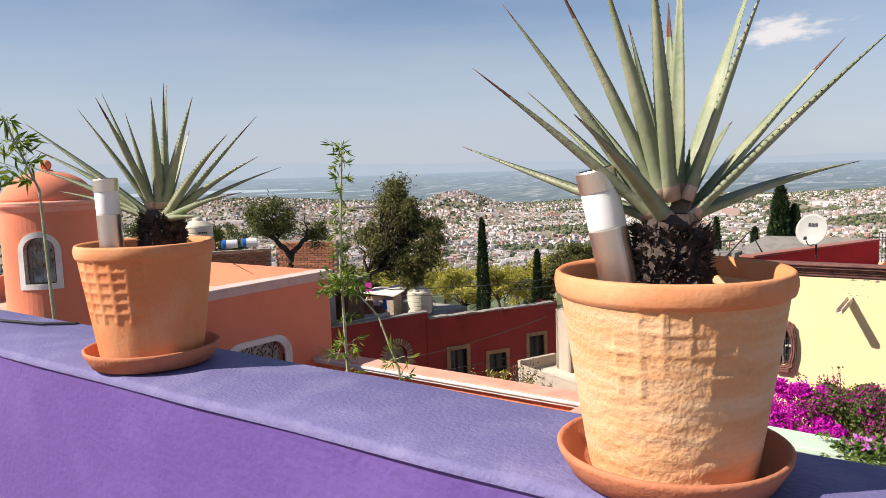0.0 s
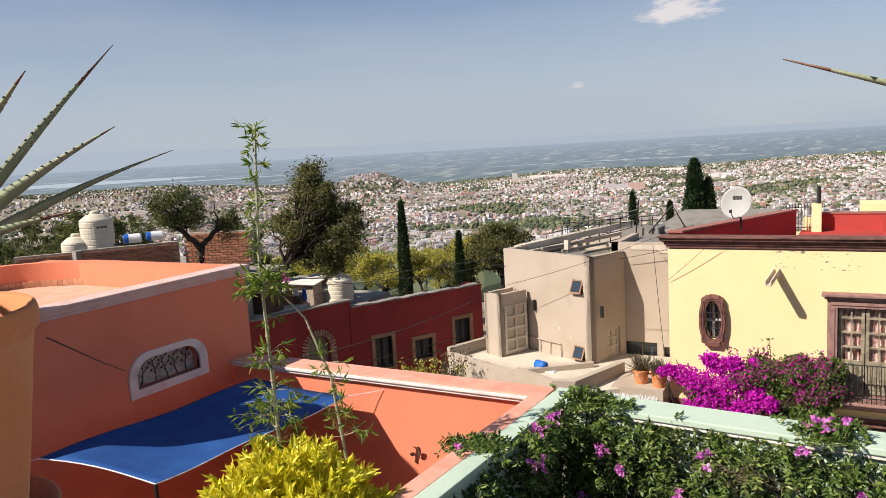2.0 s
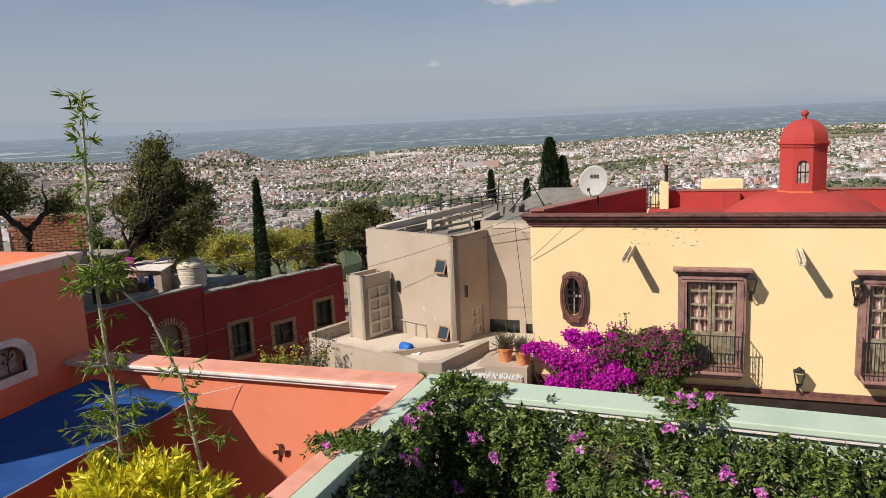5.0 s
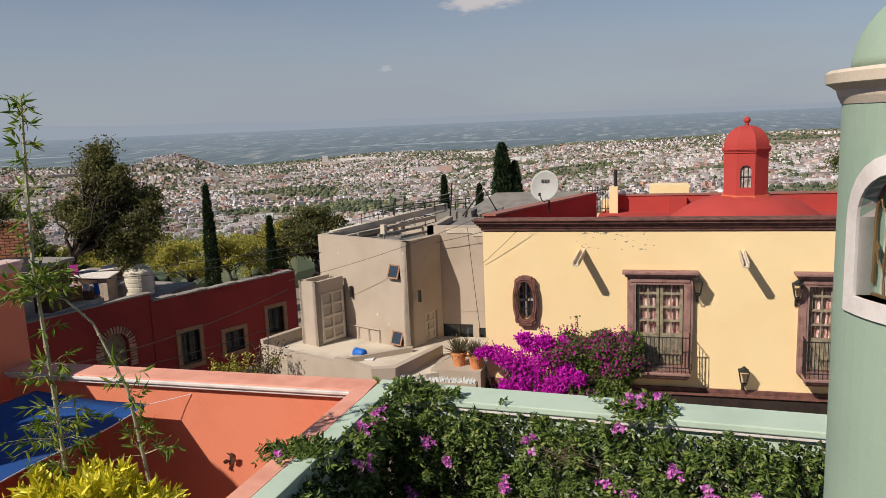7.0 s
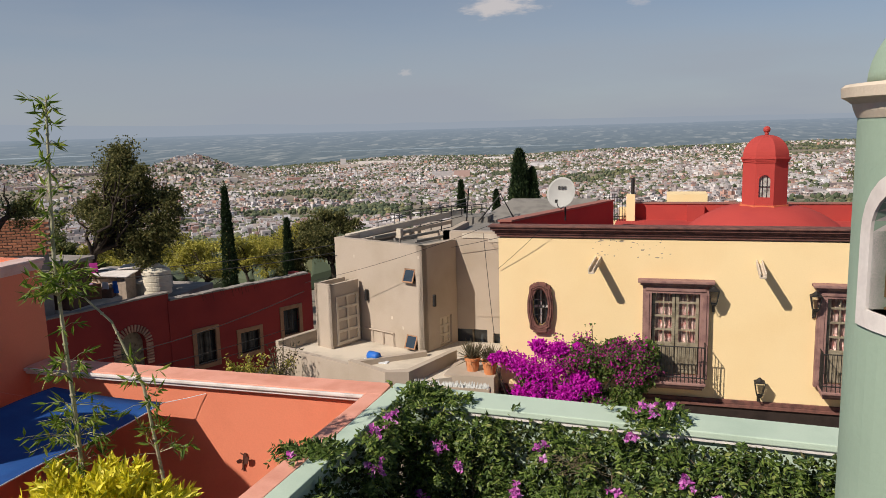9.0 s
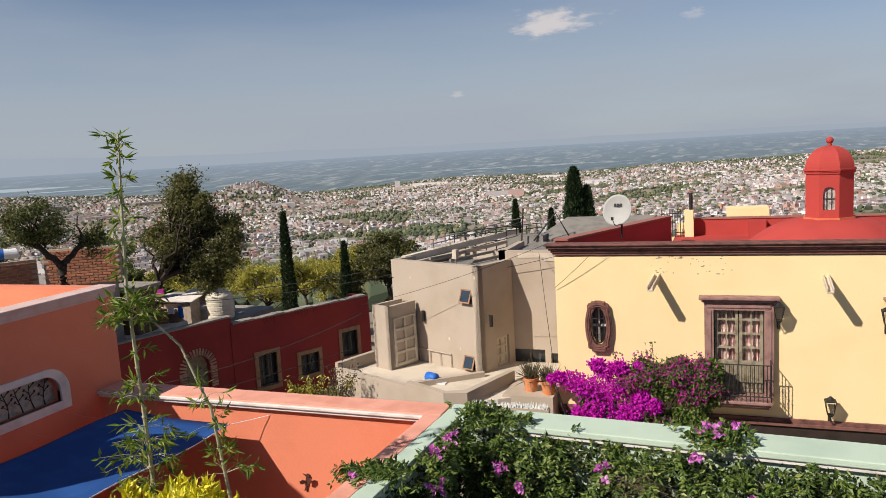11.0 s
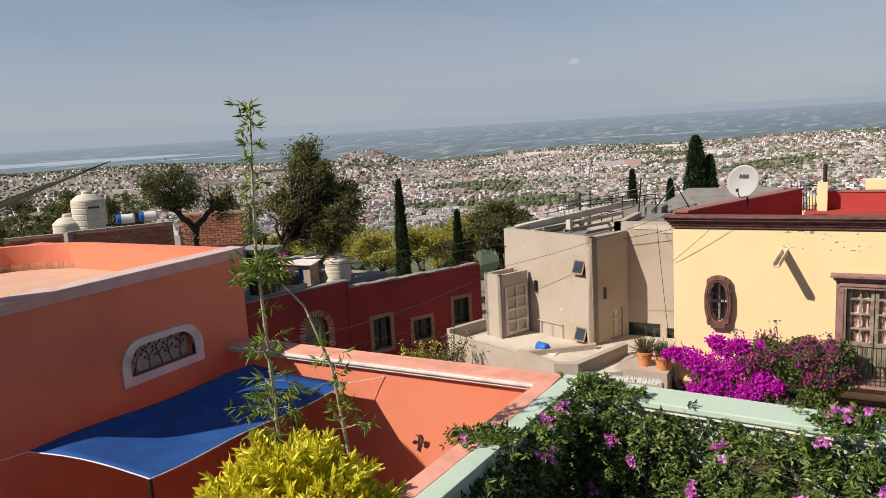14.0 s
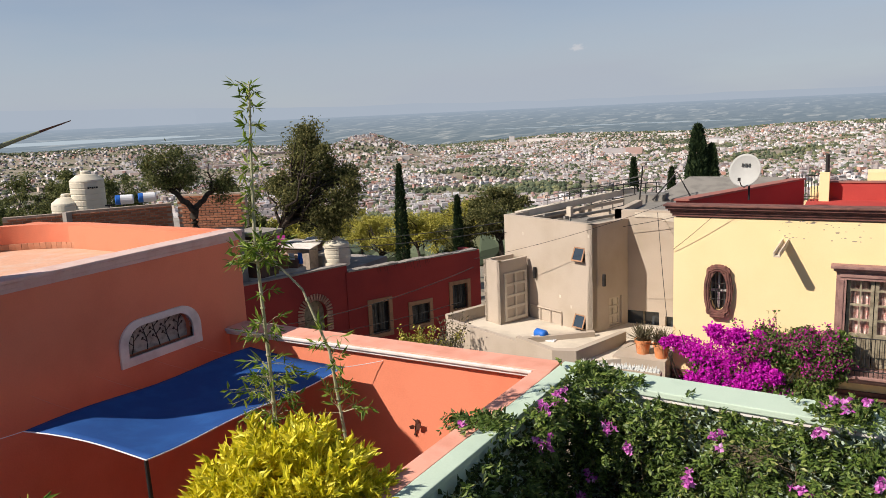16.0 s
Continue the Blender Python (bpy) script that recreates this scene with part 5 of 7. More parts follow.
# ---------- brick rooftops ----------
M_BRICKDARK = material("dark_brick", (0.16, 0.09, 0.06), 0.95, 0.2, 4, 40, 0.4)
def brick_wall(name, label, m, length, height, thick=0.22, bricks=True):
    t = thing(name, label, "wall", m)
    part("core", B(0.01, length - 0.01, 0.015, thick, 0, height), M_MORTAR, t)
    if bricks:
        bm = B(-0.125, 0.125, -0.03, 0.03, -0.032, 0.032, bevel=0.006)
        me = part("brick", bm, M_BRICK, t)
        rows, cols = int(height / 0.085), int(length / 0.275)
        me.matrix_basis = pose(0.14, 0.02, 0.045)
        rg = random.Random(int(length * 100))
        for j in range(rows):
            for i in range(cols):
                if i == 0 and j == 0:
                    continue
                x = 0.14 + i * 0.275 + (0.1375 if j % 2 else 0)
                if x > length - 0.1:
                    continue
                o = new("brick", me.data)
                o.parent = t
                o.matrix_basis = pose(x, 0.018 + rg.uniform(-0.006, 0.006), 0.045 + j * 0.085, 0, rg.uniform(-1, 1), 0)
    return t


brick_wall("brick_gable", "unplastered orange brick wall of a rooftop room", pose(-19.9, 18.0, -2.2, 0, 0, 25), 2.35, 1.15)
brick_wall("brick_wall", "old dark brick rooftop wall", pose(-21.9, 15.3, -2.4, 0, 0, 53), 3.2, 1.1)
brick_wall("brick_wall", "old dark brick rooftop wall with grey pier", pose(-23.2, 14.0, -2.6, 0, 0, 50), 1.9, 1.25)
RP = thing("rooftop_room", "low cement rooftop with a flat slab and pier", "building")
part("slab", B(-21.6, -20.0, 21.7, 23.2, -3.12, -3.0), M_CEMENT, RP, "grey slab")
part("wall", B(-21.4, -20.2, 22.0, 23.0, -7.0, -3.12), M_BRICKDARK, RP)
part("wall", B(-25.0, -20.4, 16.0, 21.5, -9.0, -2.45), M_CEMENT, RP)
part("pier", B(-21.95, -21.75, 15.2, 15.4, -2.6, -1.3), M_CEMENT, RP)


def water_tank(m, r, h, label):
    t = thing("water_tank", label, "water tank", m, "roof water tanks")
    prof = [(r * 0.97, 0)]
    k = 5
    for i in range(k):
        z = h * 0.75 * i / k
        prof += [(r, z + 0.02), (r, z + h * 0.13), (r * 0.975, z + h * 0.14), (r * 0.975, z + h * 0.149)]
    prof += [(r, h * 0.76), (r * 0.97, h * 0.80), (r * 0.60, h * 0.92), (r * 0.30, h * 0.95)]
    bm = bmesh.new()
    lathe(bm, prof, 32)
    part("body", bm, M_TANK, t)
    bm = bmesh.new()
    lathe(bm, [(r * 0.32, h * 0.945), (r * 0.32, h * 1.0), (r * 0.26, h * 1.03)], 20)
    part("lid", bm, M_TANK, t)
    return t


wt = water_tank(pose(-23.5, 17.3, -1.56), 0.56, 1.36, "tall cream plastic water tank with a dark mark on a rooftop")
bm = bmesh.new()
for k in range(5):
    box(bm, -0.16 + 0.07 * k, -0.11 + 0.07 * k, -0.62, -0.575, 0.80 + 0.02 * (k % 2), 0.86, pose(0, 0, 0, 0, 0, 70))
part("mark", bm, M_BLACK, wt, "illegible dark maker's mark")
water_tank(pose(-23.95, 16.75, -2.3), 0.50, 1.35, "short cream plastic water tank on a rooftop")
bm = bmesh.new()
for p, q in (((-23.9, 16.6, -1.45), (-22.6, 18.0, -1.40)), ((-23.9, 16.6, -1.45), (-23.9, 16.6, -2.4)), ((-23.2, 17.2, -1.42), (-23.2, 17.2, -2.4)), ((-22.6, 18.0, -1.4), (-22.6, 18.0, -2.4))):
    tube(bm, [p, q], 0.03, 0.03, 6)
solo("tank_stand", bm, M_IRON, "dark steel frame stand under the water tank", "stand")
for k, (x, y, z, mt) in enumerate(((-21.3, 16.95, -1.10, M_BLUEPL), (-20.85, 17.5, -1.08, M_BLUEPL))):
    t = thing("plastic_drum", "blue and white plastic drum lying on the brick wall", "drum", pose(x, y, z, 0, 90, 50), "drums")
    bm = bmesh.new()
    lathe(bm, [(0.13, -0.20), (0.16, -0.18), (0.16, -0.04), (0.163, -0.04)], 16)
    part("end", bm, M_BLUEPL, t)
    bm = bmesh.new()
    lathe(bm, [(0.16, -0.04), (0.16, 0.34), (0.13, 0.37)], 16)
    part("body", bm, M_WHITEPL, t)
# roofs behind the red house with a second tank and washing
RR2 = thing("rooftop_yard", "cluttered pale rooftops with sheet roofing and washing", "building")
part("slab", B(-25.0, -19.3, 24.5, 29.5, -9.0, -5.3), M_CEMENT, RR2)
part("slab", B(-23.5, -20.6, 26.3, 28.4, -5.3, -4.75), M_GRAY_FLOOR, RR2, "pale painted roof")
part("roof", B(-23.2, -20.0, 21.6, 24.45, -5.4, -4.82), M_GRAY_FLOOR, RR2, "bare cement roof in the sun")
part("brick_parapet", B(0, 1.5, 0, 0.16, -4.82, -4.25, m=pose(-21.6, 22.9, 0, 0, 0, 42)), M_BRICK, RR2, "low unplastered brick parapet")
part("wall", B(-21.9, -20.5, 25.3, 25.9, -5.3, -4.2), M_MORTAR, RR2, "rough shed wall")
part("sheet_roof", B(-0.85, 0.8, -0.45, 0.5, 0.0, 0.035, m=pose(-21.2, 25.5, -4.16, 7, 3, 8)), M_WHITE, RR2, "white roof sheet over a shed")
part("sheet_roof", B(-0.5, 0.5, -0.4, 0.35, 0.0, 0.03, m=pose(-20.9, 26.3, -3.98, 5, -6, 20)), M_WHITE, RR2, "white roof sheet over a shed")
part("laundry", B(-0.16, 0.16, -0.02, 0.02, -0.2, 0.2, m=pose(-21.9, 25.2, -3.9, 0, 0, 30), bevel=0.01), M_MAGENTACLOTH, RR2, "magenta cloth")
part("crate", B(-0.2, 0.2, -0.2, 0.2, 0.0, 0.34, m=pose(-20.4, 24.2, -4.82, 0, 0, 20), bevel=0.02), M_BRICKDARK, RR2, "rusty crate")
part("crate", B(-0.3, 0.3, -0.2, 0.2, 0.0, 0.5, m=pose(-21.2, 24.25, -4.82, 0, 0, -15), bevel=0.02), M_BROWNFRAME, RR2, "stacked boards")
part("sheet_roof", B(-23.2, -21.4, 26.0, 27.6, -4.35, -4.3), M_CEMENT, RR2, "grey sheet roof")
part("wall", B(-23.1, -21.5, 26.4, 27.5, -4.75, -4.35), M_BRICKDARK, RR2)
part("wall", B(-22.9, -21.2, 24.6, 25.4, -5.3, -4.55), M_MORTAR, RR2, "low brick wall")
for k, (x, w, mt) in enumerate(((-22.2, 0.5, M_WHITEPL), (-21.6, 0.35, M_WHITEPL), (-21.1, 0.45, M_LILAC), (-20.6, 0.3, M_WHITEPL), (-20.25, 0.22, M_BLUEPL), (-22.75, 0.4, M_LILAC), (-23.3, 0.35, M_WHITEPL))):
    bm = bmesh.new()
    vs = []
    for i in range(7):
        u = x + w * i / 6
        vs.append((bm.verts.new((u, 23.9 + 0.05 * math.sin(i * 1.7 + k) + 0.5 * (x + 21), -4.72 + 0.05 * (k % 3))), bm.verts.new((u, 23.9 + 0.5 * (x + 21), -4.2))))
    for p, q in zip(vs, vs[1:]):
        bm.faces.new((p[0], q[0], q[1], p[1]))
    part("laundry", bm, mt, RR2, "hung washing")
water_tank(pose(-19.74, 26.26, -5.1), 0.55, 1.22, "squat cream plastic water tank behind the red house")
CARB = bmesh.new()
box(CARB, -25.2, -23.4, 23.0, 24.4, -5.6, -5.0, bevel=0.12)
box(CARB, -25.0, -23.6, 23.2, 24.2, -5.0, -4.6, bevel=0.12)
solo("covered_bundle", CARB, M_WHITEPL, "pale bundled washing on the rooftop", "bundle")


# ---------- cables ----------
def cable(name, a, b, sag, r=0.012):
    bm = bmesh.new()
    pts = []
    for i in range(17):
        t = i / 16
        p = Vector(a) * (1 - t) + Vector(b) * t
        p.z -= sag * 4 * t * (1 - t)
        pts.append(p)
    tube(bm, pts, r, r, 5)
    return solo(name, bm, M_WIRE, "thin black overhead cable sagging across the street", "cable", group="overhead cables")


cable("cable", (-26, 23.0, -3.6), (-6.2, 24.6, -1.6), 0.75, 0.014)
cable("cable", (-26, 23.0, -3.9), (-6.3, 24.7, -1.9), 0.75, 0.014)
cable("cable", (-20, 18.0, -5.9), (-10.5, 21.3, -3.6), 0.5)
cable("cable", (-20, 18.0, -6.6), (-12.5, 24.0, -5.6), 0.25)
cable("cable", (-20, 18.0, -7.0), (-12.5, 24.0, -5.9), 0.25)
cable("cable", (-10.4, 21.2, -3.3), (-4.12, 19.5, -1.22), 0.12, 0.006)
cable("cable", (-3.9, 19.44, -2.35), (-2.72, 19.22, -1.24), 0.03, 0.006)
cable("cable", (-9.9, 22.2, -2.6), (-4.2, 21.9, -1.85), 0.2, 0.008)
cable("cable", (-4.9, 22.0, -1.8), (-4.0, 19.3, -4.2), 0.1, 0.008)


# ---------- trees ----------
def broad_tree(name, label, base, crown, radii, mat, seed, leaves=9000, size=0.16, clumps=60, trunk_r=0.2, lean=(0, 0, 1), holes=0.0, bare=0, shape=None):
    """A tree with a bending trunk, limbs that reach the crown's clumps, and a ragged crown of leaves."""
    rng = np.random.default_rng(seed)
    t = thing(name, label, "tree", pose(*base))
    crown = Vector(crown) - Vector(base)
    R = Vector(radii)
    bm = bmesh.new()
    fork = Vector((crown.x * 0.45, crown.y * 0.45, crown.z - R.z * 0.75))
    mid = fork * 0.5 + Vector((lean[0], lean[1], 0)) * 0.5
    pts = [Vector((0, 0, -0.2)).lerp(mid, i / 4) for i in range(5)] + [mid.lerp(fork, i / 4) for i in range(1, 5)]
    tube(bm, [p + Vector((0.05 * math.sin(i * 1.3), 0.05 * math.cos(i * 1.7), 0)) for i, p in enumerate(pts)], trunk_r, trunk_r * 0.65, 9)
    centres = []
    lobes = []
    for k in range(13):
        q = rng.normal(size=3)
        q /= np.linalg.norm(q)
        q[2] = q[2] * 0.9 + 0.05
        lobes.append((q * rng.uniform(0.35, 0.78), rng.uniform(0.28, 0.48)))
    if shape:
        lobes = [(np.array((0.87 * a, 0.49 * a, b)) + np.array((-0.49, 0.87, 0)) * rng.uniform(-0.3, 0.3), c) for a, b, c in shape]
    while len(centres) < clumps:
        lc, lr = lobes[rng.integers(0, len(lobes))]
        q = rng.normal(size=3)
        q = lc + q / np.linalg.norm(q) * lr * rng.uniform(0.3, 1.0)
        if noise.noise(Vector(q * 2.6) + Vector((seed, 0, 0))) < holes - 0.30:
            continue
        centres.append(crown + Vector((q[0] * R.x, q[1] * R.y, q[2] * R.z)))
    for i, c in enumerate(centres):
        if i % 3 == 0:
            a = fork.lerp(crown, 0.25 + 0.3 * rng.random())
            m1 = fork.lerp(a, 0.6) + Vector(rng.normal(size=3) * 0.12)
            m2 = a.lerp(c, 0.55) + Vector(rng.normal(size=3) * 0.15)
            tube(bm, [fork, m1, m2, c], trunk_r * 0.32, 0.015, 5)
    for i in range(bare):
        e = crown + Vector((rng.uniform(-0.75, 0.75) * R.x, rng.uniform(-0.75, 0.75) * R.y, rng.uniform(-0.3, 0.55) * R.z))
        path = [fork.lerp(e, s / 6) + Vector(rng.normal(size=3) * 0.06 * min(R.x, 1.3) * min(s, 3)) for s in range(7)]
        tube(bm, path, trunk_r * 0.35, 0.012, 5)
        for s in (3, 4, 5):
            q = path[s] + Vector(rng.normal(size=3) * 0.16 * min(R.x, 1.2)) + Vector((0, 0, 0.08))
            tube(bm, [path[s], path[s].lerp(q, 0.5) + Vector(rng.normal(size=3) * 0.04), q], 0.02, 0.006, 4)
    part("trunk", bm, M_BARK, t, "dark gnarled trunk and limbs", smooth=True)
    per = leaves // clumps
    cl = np.array([c[:] for c in centres])
    spread = float(min(R)) * rng.uniform(0.05, 0.13, clumps)
    pts = np.repeat(cl, per, 0) + rng.normal(size=(per * clumps, 3)) * np.repeat(spread, per)[:, None] * np.array([1, 1, 0.7])
    leaf_mesh("crown", pts, size, size * 0.55, mat, rng, parent=t)
    return t


def cypress(base, height, radius, seed, mat=None, leaves=6000, label="slender dark green Italian cypress"):
    rng = np.random.default_rng(seed)
    t = thing("cypress", label, "tree", pose(*base), "cypresses")
    bm = bmesh.new()
    tube(bm, [(0, 0, -0.5), (0.02, 0, height * 0.5), (0, 0.02, height * 0.95)], radius * 0.25, 0.02, 7)
    part("trunk", bm, M_BARK, t)
    h = rng.uniform(0, 1, leaves) ** 0.85
    prof = radius * np.minimum(1, (1 - h) ** 0.55 * 1.05) * np.minimum(1, 0.6 + h * 4)
    a = rng.uniform(0, 2 * math.pi, leaves)
    rr_ = prof * (0.75 + 0.3 * rng.random(leaves)) * (1 + 0.12 * np.sin(a * 3 + h * 25))
    pts = np.stack([rr_ * np.cos(a), rr_ * np.sin(a), h * height], 1)
    out = np.stack([0.6 * np.cos(a), 0.6 * np.sin(a), np.full(leaves, 1.8)], 1)
    leaf_mesh("crown", pts, 0.30 * max(0.6, radius), 0.10 * max(0.6, radius), mat or L_CYP, rng, out, parent=t)
    return t


broad_tree("broadleaf_tree", "large dark evergreen tree with a gnarled leaning trunk", (-22.9, 24.6, -8.6), (-20.78, 26.2, -1.45), (2.2, 2.2, 2.55), L_DARK, 12,
           26000, 0.13, 230, 0.26, (-0.7, -0.3, 0), 0.10, 22,
           [(0.0, 0.78, 0.22), (0.12, 0.60, 0.30), (-0.18, 0.62, 0.24), (-0.30, 0.36, 0.22), (0.30, 0.40, 0.28), (0.0, 0.25, 0.36), (-0.45, 0.05, 0.30), (-0.72, 0.0, 0.22), (0.42, 0.10, 0.34), (0.70, 0.08, 0.24), (0.80, -0.10, 0.16),
            (0.05, -0.15, 0.36), (-0.35, -0.25, 0.30), (0.45, -0.30, 0.32), (0.62, -0.42, 0.22), (0.20, -0.55, 0.30), (-0.15, -0.60, 0.28), (0.38, -0.75, 0.24), (-0.55, -0.42, 0.20), (0.1, -0.9, 0.2)])


def gnarled_tree():
    """Two twisted limbs from a leaning trunk: one holds a loose crown, the other ends nearly bare."""
    rng = np.random.default_rng(23)
    base = Vector((-17.87, 16.83, -6.0))
    t = thing("gnarled_tree", "small tree with black twisted limbs and a loose crown", "tree", pose(*base))
    out = Vector((0.69, 0.72, 0))
    bm = bmesh.new()

    def at(u, z):
        return out * u + Vector((0, 0, z + 6.0)) + Vector(rng.normal(size=3)) * 0.03

    def wander(path, r0, r1, seg=7):
        pts = []
        for a, b in zip(path, path[1:]):
            for k in range(4):
                pts.append(a.lerp(b, k / 4) + Vector(rng.normal(size=3)) * r0 * 0.16)
        tube(bm, pts + [path[-1]], r0, r1, seg)
        return path[-1]

    wander([Vector((0, 0, -0.2)), at(-0.1, -3.5), at(0.02, -1.8), at(0.03, -1.3)], 0.15, 0.12, 9)
    wander([at(0.03, -1.38), at(-0.22, -0.98), at(-0.55, -0.62), at(-0.62, -0.2)], 0.11, 0.05)
    wander([at(0.03, -1.38), at(0.28, -1.12), at(0.55, -0.78), at(0.92, -0.66)], 0.10, 0.06)
    wander([at(0.60, -0.78), at(0.62, -0.42), at(0.52, -0.22), at(0.58, 0.08)], 0.045, 0.012, 5)
    wander([at(0.92, -0.66), at(1.05, -0.36), at(1.22, -0.30), at(1.32, -0.02)], 0.045, 0.012, 5)
    clumps = []
    for i in range(56):
        a, q = rng.uniform(0, 2 * math.pi), rng.uniform(0.15, 1.0) ** 0.6
        e = at(-0.58 + 0.82 * q * math.cos(a), -0.08 + 0.58 * q * math.sin(a)) + Vector((-0.72, 0.69, 0)) * rng.uniform(-0.5, 0.5)
        s = at(-0.3 - 0.35 * rng.random(), -0.85 + 0.6 * rng.random())
        tube(bm, [s, s.lerp(e, 0.5) + Vector(rng.normal(size=3)) * 0.08, e], 0.022, 0.005, 4)
        clumps.append(e)
    for i in range(15):
        e = at(0.95 + rng.normal() * 0.2, -0.62 + rng.normal() * 0.17)
        tube(bm, [at(0.85, -0.7), e], 0.02, 0.005, 4)
        clumps.append(e)
    for i in range(46):
        s = at(rng.uniform(-0.7, 1.2), rng.uniform(-0.9, -0.2))
        e = s + out * rng.normal() * 0.2 + Vector((0, 0, rng.normal() * 0.16 + 0.1))
        tube(bm, [s, s.lerp(e, 0.5) + Vector(rng.normal(size=3)) * 0.04, e], 0.012, 0.004, 4)
    part("trunk", bm, M_BARK, t, "black twisted trunk and limbs", smooth=True)
    per = 95
    pts = np.repeat(np.array([c[:] for c in clumps]), per, 0) + rng.normal(size=(per * len(clumps), 3)) * 0.10
    leaf_mesh("crown", pts, 0.085, 0.045, L_MID, rng, parent=t, label="small dull green leaves")


gnarled_tree()
broad_tree("broadleaf_tree", "dense dark green tree beside the cement house", (-17.0, 37.4, -9.6), (-17.1, 37.3, -4.3), (1.9, 1.9, 2.0), L_DARK, 31, 15000, 0.16, 80, 0.2, (0, 0, 0), 0.05)
broad_tree("broadleaf_tree", "dense dark green tree beside the cement house", (-19.2, 36.0, -9.6), (-19.1, 36.0, -5.6), (1.3, 1.3, 1.4), L_DARK, 33, 7000, 0.15, 46, 0.15, (0, 0, 0), 0.05)
olive = [(-26.5, 39.5, 2.2), (-29.5, 41.5, 2.3), (-22.8, 38.0, 1.9), (-25.0, 44.0, 2.2), (-31.5, 38.0, 2.2), (-21.0, 41.5, 1.9), (-28.0, 35.5, 1.8)]
for i, (x, y, r) in enumerate(olive):
    g = ground_height(x, y)
    broad_tree("yellow_green_tree", "airy yellow-green mesquite tree on the slope", (x, y, g), (x, y, -6.3 + 0.5 * (i % 3)), (r * 1.15, r * 1.15, 1.8), L_OLIVE, 41 + i, 8000, 0.13, 75, 0.12, (0.3, 0, 0), 0.14, 6)
mids = [(-33.5, 33.0, -3.9, 2.2), (-36.5, 28.0, -3.2, 2.3), (-40, 25.0, -3.0, 2.6), (-30.5, 31.0, -4.4, 1.9), (-27.5, 30.0, -4.9, 1.7), (-35, 20.5, -2.6, 2.0), (-37.0, 18.0, -2.8, 2.2), (-31.0, 22.0, -1.9, 1.8), (-12.0, 42.0, -6.5, 2.0), (11.0, 41.0, -1.6, 2.2)]
for i, (x, y, z, r) in enumerate(mids):
    g = ground_height(x, y)
    broad_tree("green_tree", "bushy grey-green tree on the slope below", (x, y, g), (x, y, z), (r, r, r * 0.85), L_MID, 61 + i, 7000, 0.15, 60, 0.15, (0.2, 0, 0), 0.08)
cypress((-21.4, 34.2, -9.2), 7.8, 0.45, 71)
cypress((-17.8, 33.9, -9.2), 6.2, 0.33, 72)
cypress((-6.9, 38.5, -6.5), 6.5, 0.78, 73, leaves=9000, label="broad dark green cypress beyond the rooftops")
cypress((-6.3, 38.8, -6.5), 5.6, 0.6, 74, leaves=6000, label="broad dark green cypress beyond the rooftops")
cypress((-11.5, 44.0, -8.0), 6.1, 0.42, 75)
cypress((-8.9, 42.0, -7.5), 5.2, 0.36, 76)
cypress((-25.4, 29.0, -8.6), 4.2, 0.42, 77)


# ---------- far town ----------
M_TOWN = ramp_material("town_walls", [(0, (0.60, 0.57, 0.57)), (0.16, (0.34, 0.30, 0.29)), (0.32, (0.86, 0.85, 0.86)), (0.46, (0.48, 0.38, 0.34)), (0.57, (0.24, 0.20, 0.20)), (0.68, (0.55, 0.30, 0.23)), (0.78, (0.37, 0.35, 0.35)), (0.90, (0.80, 0.76, 0.73)), (1, (0.62, 0.46, 0.35))], 0.9)
_n, _l = M_TOWN.node_tree.nodes, M_TOWN.node_tree.links
_geo = _n.new("ShaderNodeNewGeometry")
_sep = _n.new("ShaderNodeSeparateXYZ")
_l.new(_geo.outputs["Normal"], _sep.inputs[0])
_roof = _n.new("ShaderNodeMix")
_roof.data_type = "RGBA"
_gt = _n.new("ShaderNodeMath")
_gt.operation, _gt.use_clamp = "MULTIPLY", True
_gt.inputs[1].default_value = 0.6
_l.new(_sep.outputs[2], _gt.inputs[0])
_l.new(_gt.outputs[0], _roof.inputs[0])
_l.new(_n["Color Ramp"].outputs[0], _roof.inputs[6])
_roof.inputs[7].default_value = (0.29, 0.26, 0.255, 1)
_l.new(_roof.outputs[2], _n["Principled BSDF"].inputs["Base Color"])
M_TOWNWIN = material("town_windows", (0.10, 0.10, 0.11), 0.5, 0.1, 1, 5, 0.0)
M_FARTREE = ramp_material("far_tree", [(0, (0.06, 0.08, 0.05)), (0.6, (0.10, 0.12, 0.07)), (1, (0.20, 0.20, 0.10))], 0.9)


def polar(rng, n, r0, r1, a0, a1, power=2.0):
    r = (rng.uniform(r0 ** power, r1 ** power, n)) ** (1 / power)
    a = np.radians(rng.uniform(a0, a1, n))
    return np.stack([-r * np.sin(a), r * np.cos(a)], 1), r, np.degrees(a)


